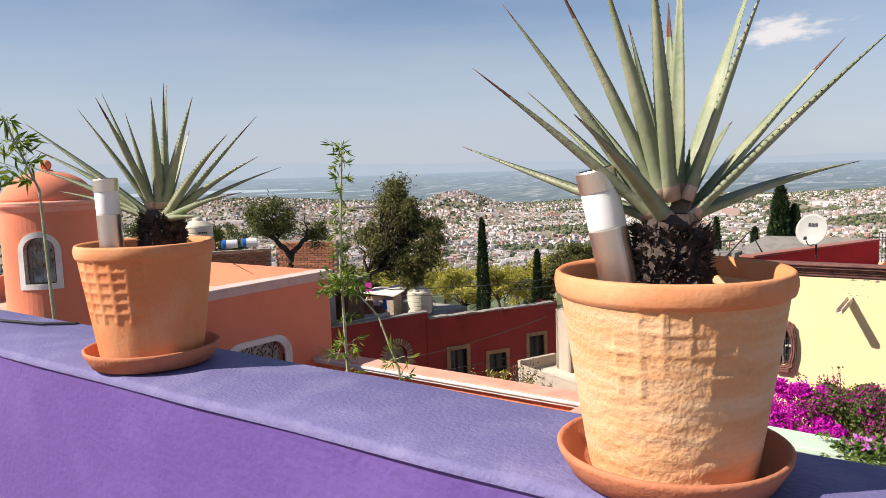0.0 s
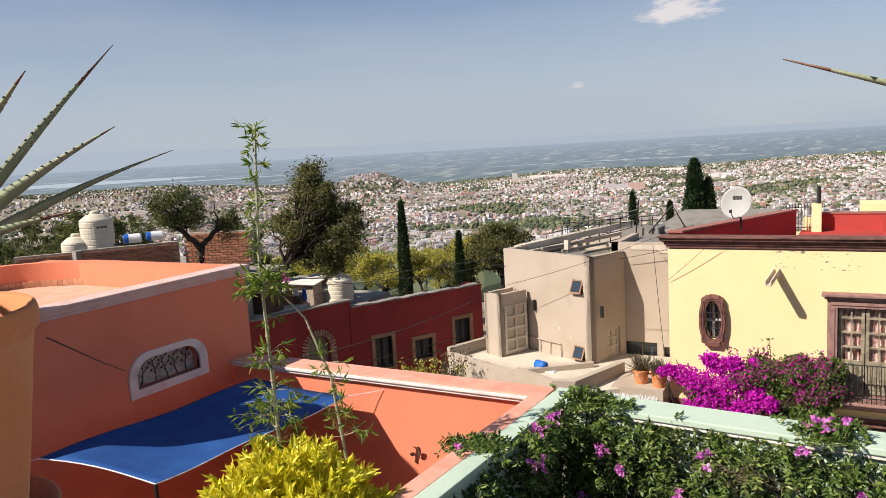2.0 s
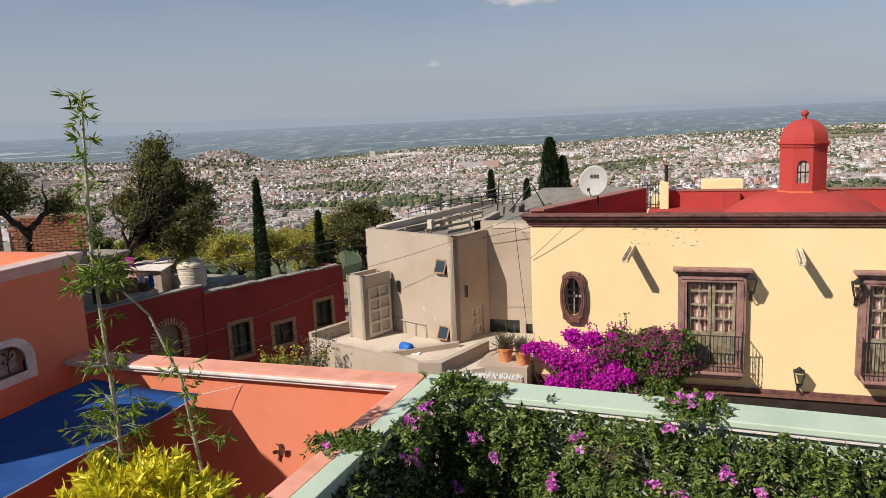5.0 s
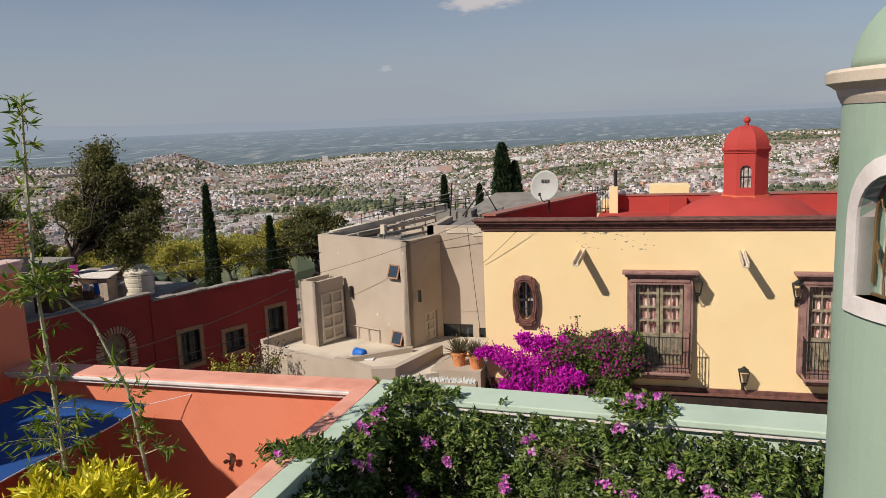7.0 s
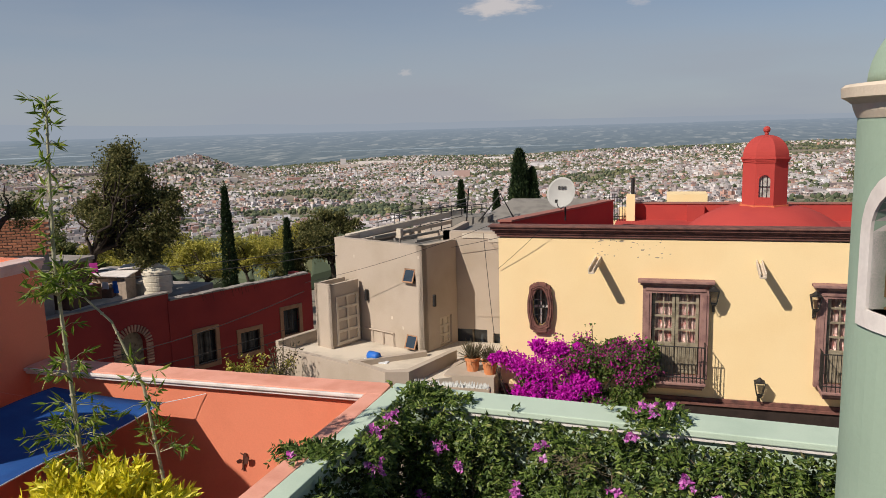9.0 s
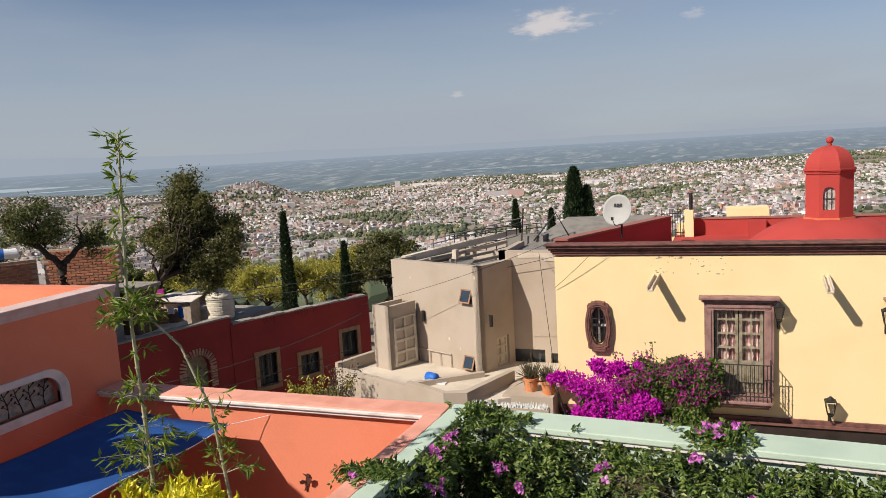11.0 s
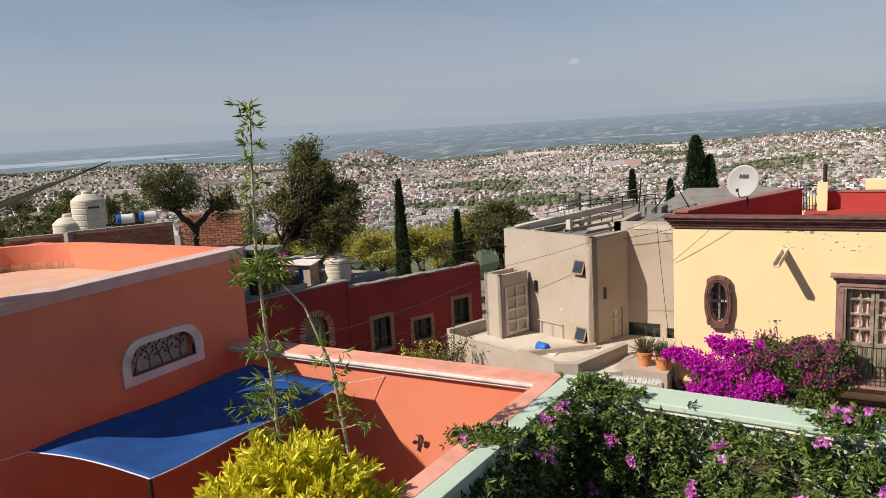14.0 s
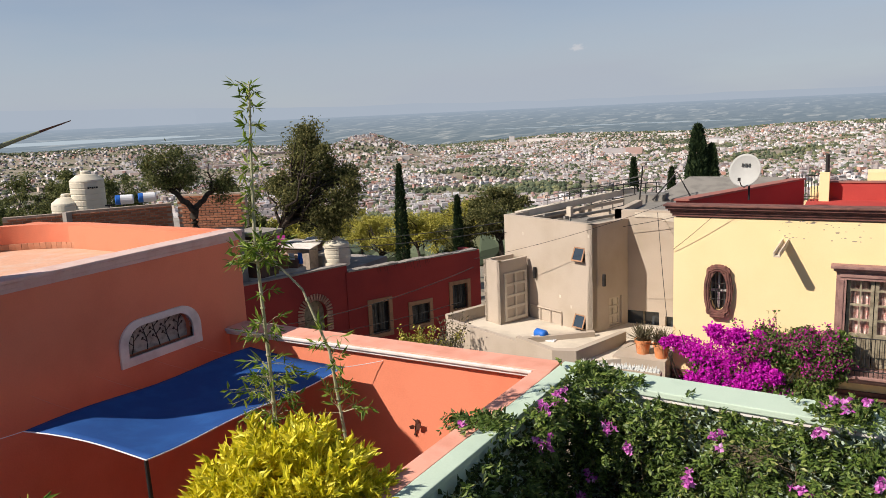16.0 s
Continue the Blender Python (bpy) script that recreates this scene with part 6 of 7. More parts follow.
def town(n=56000):
    rng = np.random.default_rng(101)
    xy, r, a = polar(rng, n, 430, 2420, -30, 74, 1.5)
    dens = np.clip(np.interp(a, [-30, 20, 38, 48, 56, 74], [1, 1, 0.9, 0.55, 0.30, 0.2]) * np.interp(r, [330, 480, 800, 1750, 2100, 2420], [0.45, 0.8, 1, 0.9, 0.5, 0.1]), 0, 1)
    patch = np.array([noise.noise(Vector((x / 210, y / 210, 7))) for x, y in xy])
    keep = (rng.random(n) < dens) & (patch > -0.22) & (rng.random(n) < 0.82)
    xy, r, a = xy[keep], r[keep], a[keep]
    n = len(xy)
    z = np.array([ground_height(x, y) for x, y in xy])
    yaw = np.radians(20) + 0.35 * np.array([noise.noise(Vector((x / 300, y / 300, 1))) for x, y in xy]) * 3 + rng.choice([0, math.pi / 2], n) + rng.normal(0, 0.05, n)
    w, d, h = rng.uniform(3.6, 8.2, n), rng.uniform(3.6, 6.6, n), rng.choice([2.2, 2.6, 3.2, 4.6, 6.0], n, p=[0.3, 0.25, 0.25, 0.15, 0.05])
    big = rng.random(n) < 0.012
    w[big] *= 3.2
    d[big] *= 2.2
    sets = [(xy, z - 3, yaw, w, d, h + 3)]
    # long white sheds and a few slabs of flats
    sheds = np.array([(21.5, 1990, 95, 22, 8), (23.6, 1900, 50, 20, 9), (27.6, 1560, 34, 16, 8), (26.2, 1540, 46, 18, 6), (16.4, 1440, 44, 16, 11), (15.0, 1430, 30, 14, 13), (12.5, 2060, 60, 20, 7),
                      (24.0, 1960, 14, 10, 22), (33.0, 1500, 60, 18, 6), (9.0, 1750, 50, 18, 7), (45.0, 1500, 60, 24, 6), (48.5, 1750, 70, 24, 6), (52.0, 1400, 50, 24, 6), (42.0, 1850, 60, 20, 6)])
    sa = np.radians(sheds[:, 0])
    sxy = np.stack([-sheds[:, 1] * np.sin(sa), sheds[:, 1] * np.cos(sa)], 1)
    sets.append((sxy, np.array([ground_height(x, y) for x, y in sxy]) - 4, sa + 0.15 * rng.normal(size=len(sa)), sheds[:, 2], sheds[:, 3], sheds[:, 4] + 4))
    up = rng.random(n) < 0.28
    off = rng.uniform(-0.2, 0.2, (n, 2)) * np.stack([w, d], 1)
    sets.append(((xy + off)[up], (z + h)[up], yaw[up], (w * rng.uniform(0.3, 0.6, n))[up], (d * rng.uniform(0.35, 0.7, n))[up], rng.uniform(1.2, 2.2, n)[up]))
    V, F, base = [], [], 0
    for cxy, cz, cyaw, cw, cd, ch in sets:
        m = len(cxy)
        c, s = np.cos(cyaw), np.sin(cyaw)
        vs = np.empty((m, 8, 3))
        for k, (i, j) in enumerate(((-1, -1), (1, -1), (1, 1), (-1, 1))):
            lx, ly = i * cw / 2, j * cd / 2
            vs[:, k, 0] = vs[:, k + 4, 0] = cxy[:, 0] + lx * c - ly * s
            vs[:, k, 1] = vs[:, k + 4, 1] = cxy[:, 1] + lx * s + ly * c
            vs[:, k, 2], vs[:, k + 4, 2] = cz, cz + ch
        idx = base + np.arange(m)[:, None] * 8
        for q in ((0, 1, 5, 4), (1, 2, 6, 5), (2, 3, 7, 6), (3, 0, 4, 7), (4, 5, 6, 7)):
            F.append(np.hstack([idx + k for k in q]))
        V.append(vs.reshape(-1, 3))
        base += m * 8
    tagged(soup("far_town", np.concatenate(V), np.concatenate(F), M_TOWN), "dense white, cream and brick-red houses of the far town", "town", kind="stuff")
    # openings on the walls that face the hill
    near = np.where(r < 1250)[0]
    WV, WF = [], []
    b = 0
    for sgn, along in ((-1, 0), (1, 0), (-1, 1), (1, 1)):
        c, s = np.cos(yaw[near]), np.sin(yaw[near])
        nx_, ny_ = (sgn * -s, sgn * c) if along == 0 else (sgn * c, sgn * s)
        face = (nx_ * -xy[near, 0] + ny_ * -xy[near, 1]) > 0
        idn = near[face]
        c, s = c[face], s[face]
        nx_, ny_ = nx_[face], ny_[face]
        tx, ty = (c, s) if along == 0 else (-s, c)
        half = (d if along == 0 else w)[idn] / 2 + 0.06
        wid = (w if along == 0 else d)[idn]
        for frac in (-0.28, 0.02, 0.3):
            use = rng.random(len(idn)) < 0.7
            k = idn[use]
            u = wid[use] * (frac + rng.uniform(-0.05, 0.05, len(k)))
            px = xy[k, 0] + nx_[use] * half[use] + tx[use] * u
            py = xy[k, 1] + ny_[use] * half[use] + ty[use] * u
            zz = z[k] + np.where(h[k] > 5, rng.choice([0.8, 3.8], len(k)), 0.8)
            hw, hh = rng.uniform(0.35, 0.7, len(k)), rng.uniform(1.0, 1.6, len(k))
            q = np.empty((len(k), 4, 3))
            for i, (e, g) in enumerate(((-1, 0), (1, 0), (1, 1), (-1, 1))):
                q[:, i, 0], q[:, i, 1], q[:, i, 2] = px + tx[use] * hw * e, py + ty[use] * hw * e, zz + hh * g
            WF.append(b + np.arange(len(k) * 4).reshape(-1, 4))
            WV.append(q.reshape(-1, 3))
            b += len(k) * 4
    tagged(soup("far_windows", np.concatenate(WV), np.concatenate(WF), M_TOWNWIN), "dark door and window openings of the far town", "windows", kind="stuff")


town()


def far_woods(n=78000):
    rng = np.random.default_rng(202)
    xy1, r1, a1 = polar(rng, int(n * 0.72), 300, 2400, -30, 76, 1.4)
    xy2, r2, a2 = polar(rng, int(n * 0.28), 75, 420, -25, 76, 1.6)
    xy3, r3, a3 = polar(rng, 7000, 1950, 2480, -30, 76, 1.0)
    xy = np.concatenate([xy1, xy2, xy3])
    r = np.concatenate([r1, r2, r3])
    n = len(xy)
    patch = np.array([noise.noise(Vector((x / 120, y / 120, 17))) for x, y in xy])
    side = np.degrees(np.arctan2(-xy[:, 0], xy[:, 1]))
    keep = ((patch > -0.16) | (r < 420) | (r > 2150)) & ((side < 38) | (rng.random(n) < 0.45))
    xy, r = xy[keep], r[keep]
    n = len(xy)
    z = np.array([ground_height(x, y) for x, y in xy])
    sz = rng.uniform(1.2, 3.5, n) * np.where(r < 420, 0.72, 1.0)
    ico = bmesh.new()
    bmesh.ops.create_icosphere(ico, subdivisions=1, radius=1.0)
    iv = np.array([v.co[:] for v in ico.verts])
    itri = np.array([[v.index for v in f.verts] for f in ico.faces])
    ico.free()
    k = len(iv)
    V = iv[None] * (1 + rng.uniform(-0.34, 0.34, (n, k, 1))) * sz[:, None, None] * np.array([1, 1, 0.9])
    V[:, :, 0] += xy[:, 0:1]
    V[:, :, 1] += xy[:, 1:2]
    V[:, :, 2] += (z + sz * 0.55)[:, None]
    F = (np.arange(n)[:, None, None] * k + itri[None]).reshape(-1, 3)
    tagged(soup("far_woods", V.reshape(-1, 3), F, M_FARTREE), "dark green trees scattered through the far town and slopes", "trees", kind="stuff")


far_woods()


# ---------- far plain and mountains ----------
def backdrop_material(name, c1, c2, c3, scale, stretch, glow, haze=None):
    m = bpy.data.materials.new(name)
    m.use_nodes = True
    n, l = m.node_tree.nodes, m.node_tree.links
    b = n["Principled BSDF"]
    tc = n.new("ShaderNodeTexCoord")
    mp = n.new("ShaderNodeMapping")
    mp.inputs["Scale"].default_value = stretch
    mp.inputs["Rotation"].default_value = (0, 0, radians(24))
    vo = n.new("ShaderNodeTexVoronoi")
    vo.inputs["Scale"].default_value = scale
    no = n.new("ShaderNodeTexNoise")
    no.inputs["Scale"].default_value, no.inputs["Detail"].default_value = scale * 0.8, 7
    l.new(tc.outputs["Object"], mp.inputs["Vector"])
    l.new(mp.outputs[0], vo.inputs["Vector"])
    l.new(mp.outputs[0], no.inputs["Vector"])
    cr = n.new("ShaderNodeValToRGB")
    e = cr.color_ramp.elements
    e[0].position, e[0].color = 0.15, (*c1, 1)
    e[1].position, e[1].color = 0.78, (*c2, 1)
    x = e.new(0.97)
    x.color = (*c3, 1)
    sep = n.new("ShaderNodeSeparateColor")
    l.new(vo.outputs["Color"], sep.inputs[0])
    l.new(sep.outputs[0], cr.inputs[0])
    mx = n.new("ShaderNodeMix")
    mx.data_type = "RGBA"
    mr = n.new("ShaderNodeMapRange")
    mr.inputs["From Min"].default_value, mr.inputs["From Max"].default_value = 0.42, 0.62
    l.new(no.outputs["Fac"], mr.inputs["Value"])
    l.new(mr.outputs[0], mx.inputs[0])
    l.new(cr.outputs[0], mx.inputs[6])
    mx.inputs[7].default_value = (*c1, 1)
    l.new(mx.outputs[2], b.inputs["Base Color"])
    b.inputs["Roughness"].default_value = 1.0
    b.inputs["Specular IOR Level"].default_value = 0.0
    # haze painted in: the colour fades to the haze tone with distance
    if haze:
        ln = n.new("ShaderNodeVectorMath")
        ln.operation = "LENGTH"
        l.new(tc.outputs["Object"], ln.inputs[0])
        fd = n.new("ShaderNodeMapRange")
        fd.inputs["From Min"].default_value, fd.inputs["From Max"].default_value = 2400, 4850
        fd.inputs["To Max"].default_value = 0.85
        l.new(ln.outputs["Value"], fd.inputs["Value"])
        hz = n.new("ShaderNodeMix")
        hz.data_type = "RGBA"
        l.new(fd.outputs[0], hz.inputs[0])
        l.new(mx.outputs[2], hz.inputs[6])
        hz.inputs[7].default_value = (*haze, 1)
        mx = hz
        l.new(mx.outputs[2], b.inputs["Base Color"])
    # the painted colour glows by itself and takes no sun or shade
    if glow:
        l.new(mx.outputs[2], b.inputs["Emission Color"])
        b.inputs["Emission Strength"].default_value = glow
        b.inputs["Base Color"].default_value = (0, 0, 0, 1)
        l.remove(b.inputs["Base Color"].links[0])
    return m


# self-lit backdrop sheets; their colours already hold the blue air
M_PLAIN = backdrop_material("plain_painted_haze", (0.128, 0.172, 0.200), (0.205, 0.245, 0.262), (0.36, 0.385, 0.38), 0.030, (1.0, 0.34, 1), 1.0, (0.262, 0.33, 0.415))
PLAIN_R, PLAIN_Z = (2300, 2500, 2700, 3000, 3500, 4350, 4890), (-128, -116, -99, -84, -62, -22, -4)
M_HILLS = backdrop_material("hills_painted_haze", (0.300, 0.360, 0.436), (0.304, 0.364, 0.440), (0.308, 0.368, 0.444), 0.002, (1, 1, 1), 1.0)
bm = bmesh.new()
rings = []
for r_ in (2300, 2500, 2700, 3000, 3500, 3900, 4350, 4875):
    ring = []
    for i in range(160):
        a = radians(-60 + 170 * i / 159)
        x, y = -r_ * math.sin(a), r_ * math.cos(a)
        ring.append(bm.verts.new((x, y, float(np.interp(r_, PLAIN_R, PLAIN_Z)))))
    rings.append(ring)
for a, b in zip(rings, rings[1:]):
    for i in range(159):
        bm.faces.new((a[i], a[i + 1], b[i + 1], b[i]))
tagged(part("backdrop_plain", bm, M_PLAIN, smooth=True), "farmed plain far below, self-lit, with blue haze in its colour", "plain", kind="structure")
bm = bmesh.new()
lo, hi = [], []
for i in range(260):
    a = -60 + 170 * i / 259
    x, y = -4880 * math.sin(radians(a)), 4880 * math.cos(radians(a))
    h = 22 + 14 * max(0, noise.noise(Vector((a / 9, 0, 2)))) + 7 * noise.noise(Vector((a / 2.5, 3, 2))) + float(np.interp(a, [-30, -5, 4, 20, 36, 50, 60, 90], [4, 6, 20, 22, 40, 76, 96, 100]))
    lo.append(bm.verts.new((x, y, -180)))
    hi.append(bm.verts.new((x, y, -4 + h)))
for i in range(259):
    bm.faces.new((lo[i], lo[i + 1], hi[i + 1], hi[i]))
tagged(part("backdrop_mountains", bm, M_HILLS, smooth=True), "faint mountains on the horizon, self-lit, with blue haze in their colour", "mountains", kind="structure")
# the water glows too, paled by haze in its colour
M_LAKE = backdrop_material("water_painted_haze", (0.36, 0.44, 0.50), (0.38, 0.46, 0.52), (0.42, 0.50, 0.55), 0.003, (1, 1, 1), 1.0)
bm = bmesh.new()
for a0, a1, r_, w in ((47, 66, 3560, 120), (41, 50, 3300, 26), (6, 26, 3080, 14)):
    vs = []
    for i in range(25):
        a = radians(a0 + (a1 - a0) * i / 24)
        ww = w * math.sin(math.pi * (i + 0.3) / 25) ** 0.5 * (1 + 0.4 * noise.noise(Vector((i / 3, r_, 0))))
        row = []
        for q in (r_ - ww, r_ + ww):
            x, y = -q * math.sin(a), q * math.cos(a)
            row.append(bm.verts.new((x, y, float(np.interp(q, PLAIN_R, PLAIN_Z)) + 2.0)))
        vs.append(row)
    for p, q in zip(vs, vs[1:]):
        bm.faces.new((p[0], q[0], q[1], p[1]))
tagged(part("water", bm, M_LAKE), "pale reservoir water on the plain, self-lit, with haze in its colour", "water", kind="structure")


# ---------- potted agaves on the parapet ----------
M_AGAVE = material("agave_leaf", (0.215, 0.25, 0.145), 0.55, 0.12, 16, 90, 0.15, other=(0.33, 0.335, 0.23), spec=0.4)
M_AGAVE_FOOT = material("agave_leaf_foot", (0.50, 0.40, 0.32), 0.7, 0.12, 14, 90, 0.15, other=(0.40, 0.24, 0.15))
M_AGAVE_TIP = material("agave_tip", (0.15, 0.075, 0.05), 0.55, 0.15, 12, 90, 0.1)
M_SCALE = material("dry_leaf_base", (0.065, 0.047, 0.040), 0.9, 0.3, 20, 120, 0.5, other=(0.10, 0.075, 0.06))


def agave_leaf(tip, base, width, parent, bow, tone):
    """A stiff channelled leaf with toothed edges and a brown spine."""
    bm = bmesh.new()
    base, tip = Vector(base), Vector(tip)
    d = tip - base
    side = d.cross(Vector((0, 0, 1)))
    side = side.normalized() if side.length > 1e-4 else Vector((1, 0, 0))
    up = side.cross(d).normalized()
    n = 16
    rings = []
    for i in range(n + 1):
        t = i / n
        c = base + d * t + up * bow * math.sin(math.pi * t * 0.9) * d.length
        w = width * (1.0 + 0.25 * math.sin(math.pi * min(1, t * 1.3))) * (1 - t ** 1.7) * 0.5 * (1 + 0.5 * max(0, 0.12 - t) / 0.12) + 0.0007
        th = w * 0.42
        ch = w * 0.45 * (1 - 0.5 * t)
        rings.append([bm.verts.new(c + side * w * x + up * y) for x, y in ((-1, ch), (-0.5, ch * 0.35), (0, 0.0), (0.5, ch * 0.35), (1, ch), (0.55, -th), (0, -th * 1.5), (-0.55, -th))])
    for a, b in zip(rings, rings[1:]):
        for k in range(8):
            f = bm.faces.new((a[k], a[(k + 1) % 8], b[(k + 1) % 8], b[k]))
    bm.faces.new(rings[0][::-1])
    bm.faces.new(rings[-1])
    teeth = int(d.length / 0.011)
    for s, k in ((-1, 0), (1, 4)):
        for j in range(2, teeth - 3):
            t = j / teeth
            i = min(n - 1, int(t * n))
            p = rings[i][k].co.lerp(rings[i + 1][k].co, t * n - i)
            q = d.normalized() * 0.0022
            bm.faces.new([bm.verts.new(p - q), bm.verts.new(p + q), bm.verts.new(p + side * s * 0.0013 + q * 0.8)])
    ob = part("leaf", bm, M_AGAVE, parent, smooth=True)
    ob.data.materials.append(M_AGAVE_TIP)
    ob.data.materials.append(M_AGAVE_FOOT)
    L = d.length_squared
    for p in ob.data.polygons:
        f = (p.center - base).dot(d) / L
        p.material_index = 1 if f > tone else (2 if f < 0.07 else 0)
    return ob


def pot_mesh(radius_top, radius_base, height, facing, phi0, phi1, cols, z0, z1, rows, rough):
    """A turned clay pot with a rolled rim; a block of the side is impressed with a square grid."""
    bm = bmesh.new()
    seg = 220
    zs = [height * i / 70 for i in range(71)]
    rings = []
    for z in zs:
        f = z / height
        r = radius_base + (radius_top * 0.975 - radius_base) * (f ** 0.95)
        if f > 0.90:
            r = radius_top * (0.985 + 0.015 * math.sin((f - 0.90) / 0.10 * math.pi))
        elif f > 0.885:
            r += (radius_top * 0.985 - r) * (f - 0.885) / 0.015
        ring = []
        for i in range(seg):
            a = 2 * math.pi * i / seg
            phi = (facing - a + math.pi) % (2 * math.pi) - math.pi
            dr = 0.0007 * noise.noise(Vector((math.cos(a) * 6, math.sin(a) * 6, z * 22)))
            u, v = (math.degrees(phi) - phi0) / (phi1 - phi0), (z - z0) / (z1 - z0)
            if 0 <= u <= 1 and 0 <= v <= 1:
                gu, gv = (u * cols) % 1, (v * rows) % 1
                edge = min(gu, 1 - gu, (gv if v * rows > 0.5 else 1), (1 - gv if v * rows < rows - 0.5 else 1))
                worn = 1.0 - rough * max(0, min(1, 0.5 + 1.6 * noise.noise(Vector((u * 3, v * 3, 9)))))
                dr += (0.0024 if edge < 0.14 else -0.0006) * worn if not rough else (0.0030 if edge < 0.11 else -0.0004) * worn
            elif rough and -0.2 < u < 1.3 and z < z0:
                dr += 0.0022 * rough * noise.noise(Vector((u * 4, z * 62, 2))) + 0.0011 * rough * noise.noise(Vector((u * 16, z * 120, 5)))
            ring.append(bm.verts.new(((r + dr) * math.cos(a), (r + dr) * math.sin(a), z)))
        rings.append(ring)
    for rr_, z in ((radius_top * 0.965, height + 0.003), (radius_top * 0.925, height - 0.004), (radius_top * 0.90, height - 0.03), (radius_top * 0.86, height - 0.07)):
        rings.append([bm.verts.new((rr_ * math.cos(2 * math.pi * i / seg), rr_ * math.sin(2 * math.pi * i / seg), z)) for i in range(seg)])
    for a, b in zip(rings, rings[1:]):
        for i in range(seg):
            j = (i + 1) % seg
            bm.faces.new((a[i], a[j], b[j], b[i]))
    bm.faces.new(rings[0][::-1])
    return bm


def potted_agave(pos, rt, rb, h, facing, grid, mat, rough, tips, scale, off, light_top, light_foot, label, light_label, seed):
    R0, F0 = Vector((0.807, 0.591, 0)), Vector((0.591, -0.807, 0))
    x, y, z = pos
    t = thing("potted_agave", label, "potted plant", pose(x, y, z), "potted agaves")
    pot = part("pot", pot_mesh(rt, rb, h, facing, *grid, rough), mat, t, smooth=True)
    pot.data.materials.append(M_TERRA)
    for p in pot.data.polygons:
        if p.center.z > h * 0.885:
            p.material_index = 1
    bm = bmesh.new()
    lathe(bm, [(rt * 0.885, h - 0.06), (rt * 0.6, h - 0.05), (0.02, h - 0.045)], 40)
    part("soil", bm, M_SOIL, t, "dry dark soil")
    rng = np.random.default_rng(seed)
    bm = bmesh.new()
    trunk_h = 0.085 * scale
    ox, oy = (R0 * off[0])[:2]
    lathe(bm, [(0.048 * scale, h - 0.06), (0.050 * scale, h), (0.050 * scale, h + trunk_h * 0.6), (0.034 * scale, h + trunk_h)], 20, pose(ox, oy, 0))
    part("stem", bm, M_SCALE, t, "dark scaly stem", smooth=True)
    n = 1000
    a, f = rng.uniform(0, 2 * math.pi, n), rng.uniform(0, 1, n)
    pts = np.stack([ox + 0.046 * scale * np.cos(a), oy + 0.046 * scale * np.sin(a), h - 0.05 + (trunk_h + 0.03) * f], 1)
    out = np.stack([1.3 * np.cos(a), 1.3 * np.sin(a), 0.9 * f], 1)
    leaf_mesh("trunk", pts, 0.019 * scale, 0.011 * scale, M_SCALE, rng, out, parent=t, label="dry broken leaf bases")
    c = Vector((0, 0, h + 0.072))
    for k, (rx, up, tw) in enumerate(tips):
        tip = c + R0 * rx + F0 * tw + Vector((0, 0, up))
        foot = c + R0 * off[0] + Vector((0, 0, off[1]))
        lie = Vector((tip.x - foot.x, tip.y - foot.y, 0))
        b = foot + lie.normalized() * 0.022 + Vector((0, 0, -0.012 + 0.03 * (lie.length < 0.2)))
        agave_leaf(tip, b, (0.0235 if k % 3 else 0.027) * scale, t, 0.012 if up > 0.2 else (0.0 if k == 0 else 0.035), 0.955 - 0.12 * (k % 4 == 1))
    s = thing("solar_stake_light", light_label, "garden light", pose(x, y, z), "solar lights")
    top, foot = Vector(light_top) - Vector(pos), Vector(light_foot) - Vector(pos)
    q = (top - foot).to_track_quat("Z", "Y").to_matrix().to_4x4()
    L = (top - foot).length
    mm = Matrix.Translation(foot) @ q
    rl = 0.0305
    bm = bmesh.new()
    lathe(bm, [(rl * 0.97, 0), (rl * 0.97, L - 0.092)], 36, mm)
    part("tube", bm, M_STEEL, s, "brushed steel tube", smooth=False)
    bm = bmesh.new()
    lathe(bm, [(rl * 0.93, L - 0.092), (rl * 0.95, L - 0.088), (rl * 0.95, L - 0.034), (rl * 0.93, L - 0.03)], 36, mm)
    part("diffuser", bm, M_FROST, s, "white frosted diffuser", smooth=True)
    bm = bmesh.new()
    lathe(bm, [(rl, L - 0.033), (rl, L - 0.003), (rl * 0.93, L), (rl * 0.85, L)], 36, mm)
    part("cap", bm, M_STEEL, s, "steel cap")
    bm = bmesh.new()
    lathe(bm, [(rl * 0.82, L - 0.004), (rl * 0.82, L + 0.001)], 36, mm)
    part("solar_cell", bm, M_BLACK, s, "dark solar cell")
    return t


def saucer(pos, r):
    bm = bmesh.new()
    lathe(bm, [(r * 0.80, 0.0), (r * 0.88, 0.004), (r * 0.99, 0.038), (r, 0.046), (r * 0.97, 0.049), (r * 0.94, 0.044), (r * 0.86, 0.014), (0.02, 0.010)], 72)
    return solo("plant_saucer", bm, M_SAUCER, "round clay saucer under a pot on the purple parapet", "saucer", pose(*pos), "saucers", smooth=True)


P1, P2 = (0.866, 0.662, 0.818), (-0.531, 0.662, 0.818)
saucer((P1[0], P1[1], 0.806), 0.177)
saucer((P2[0], P2[1], 0.806), 0.172)
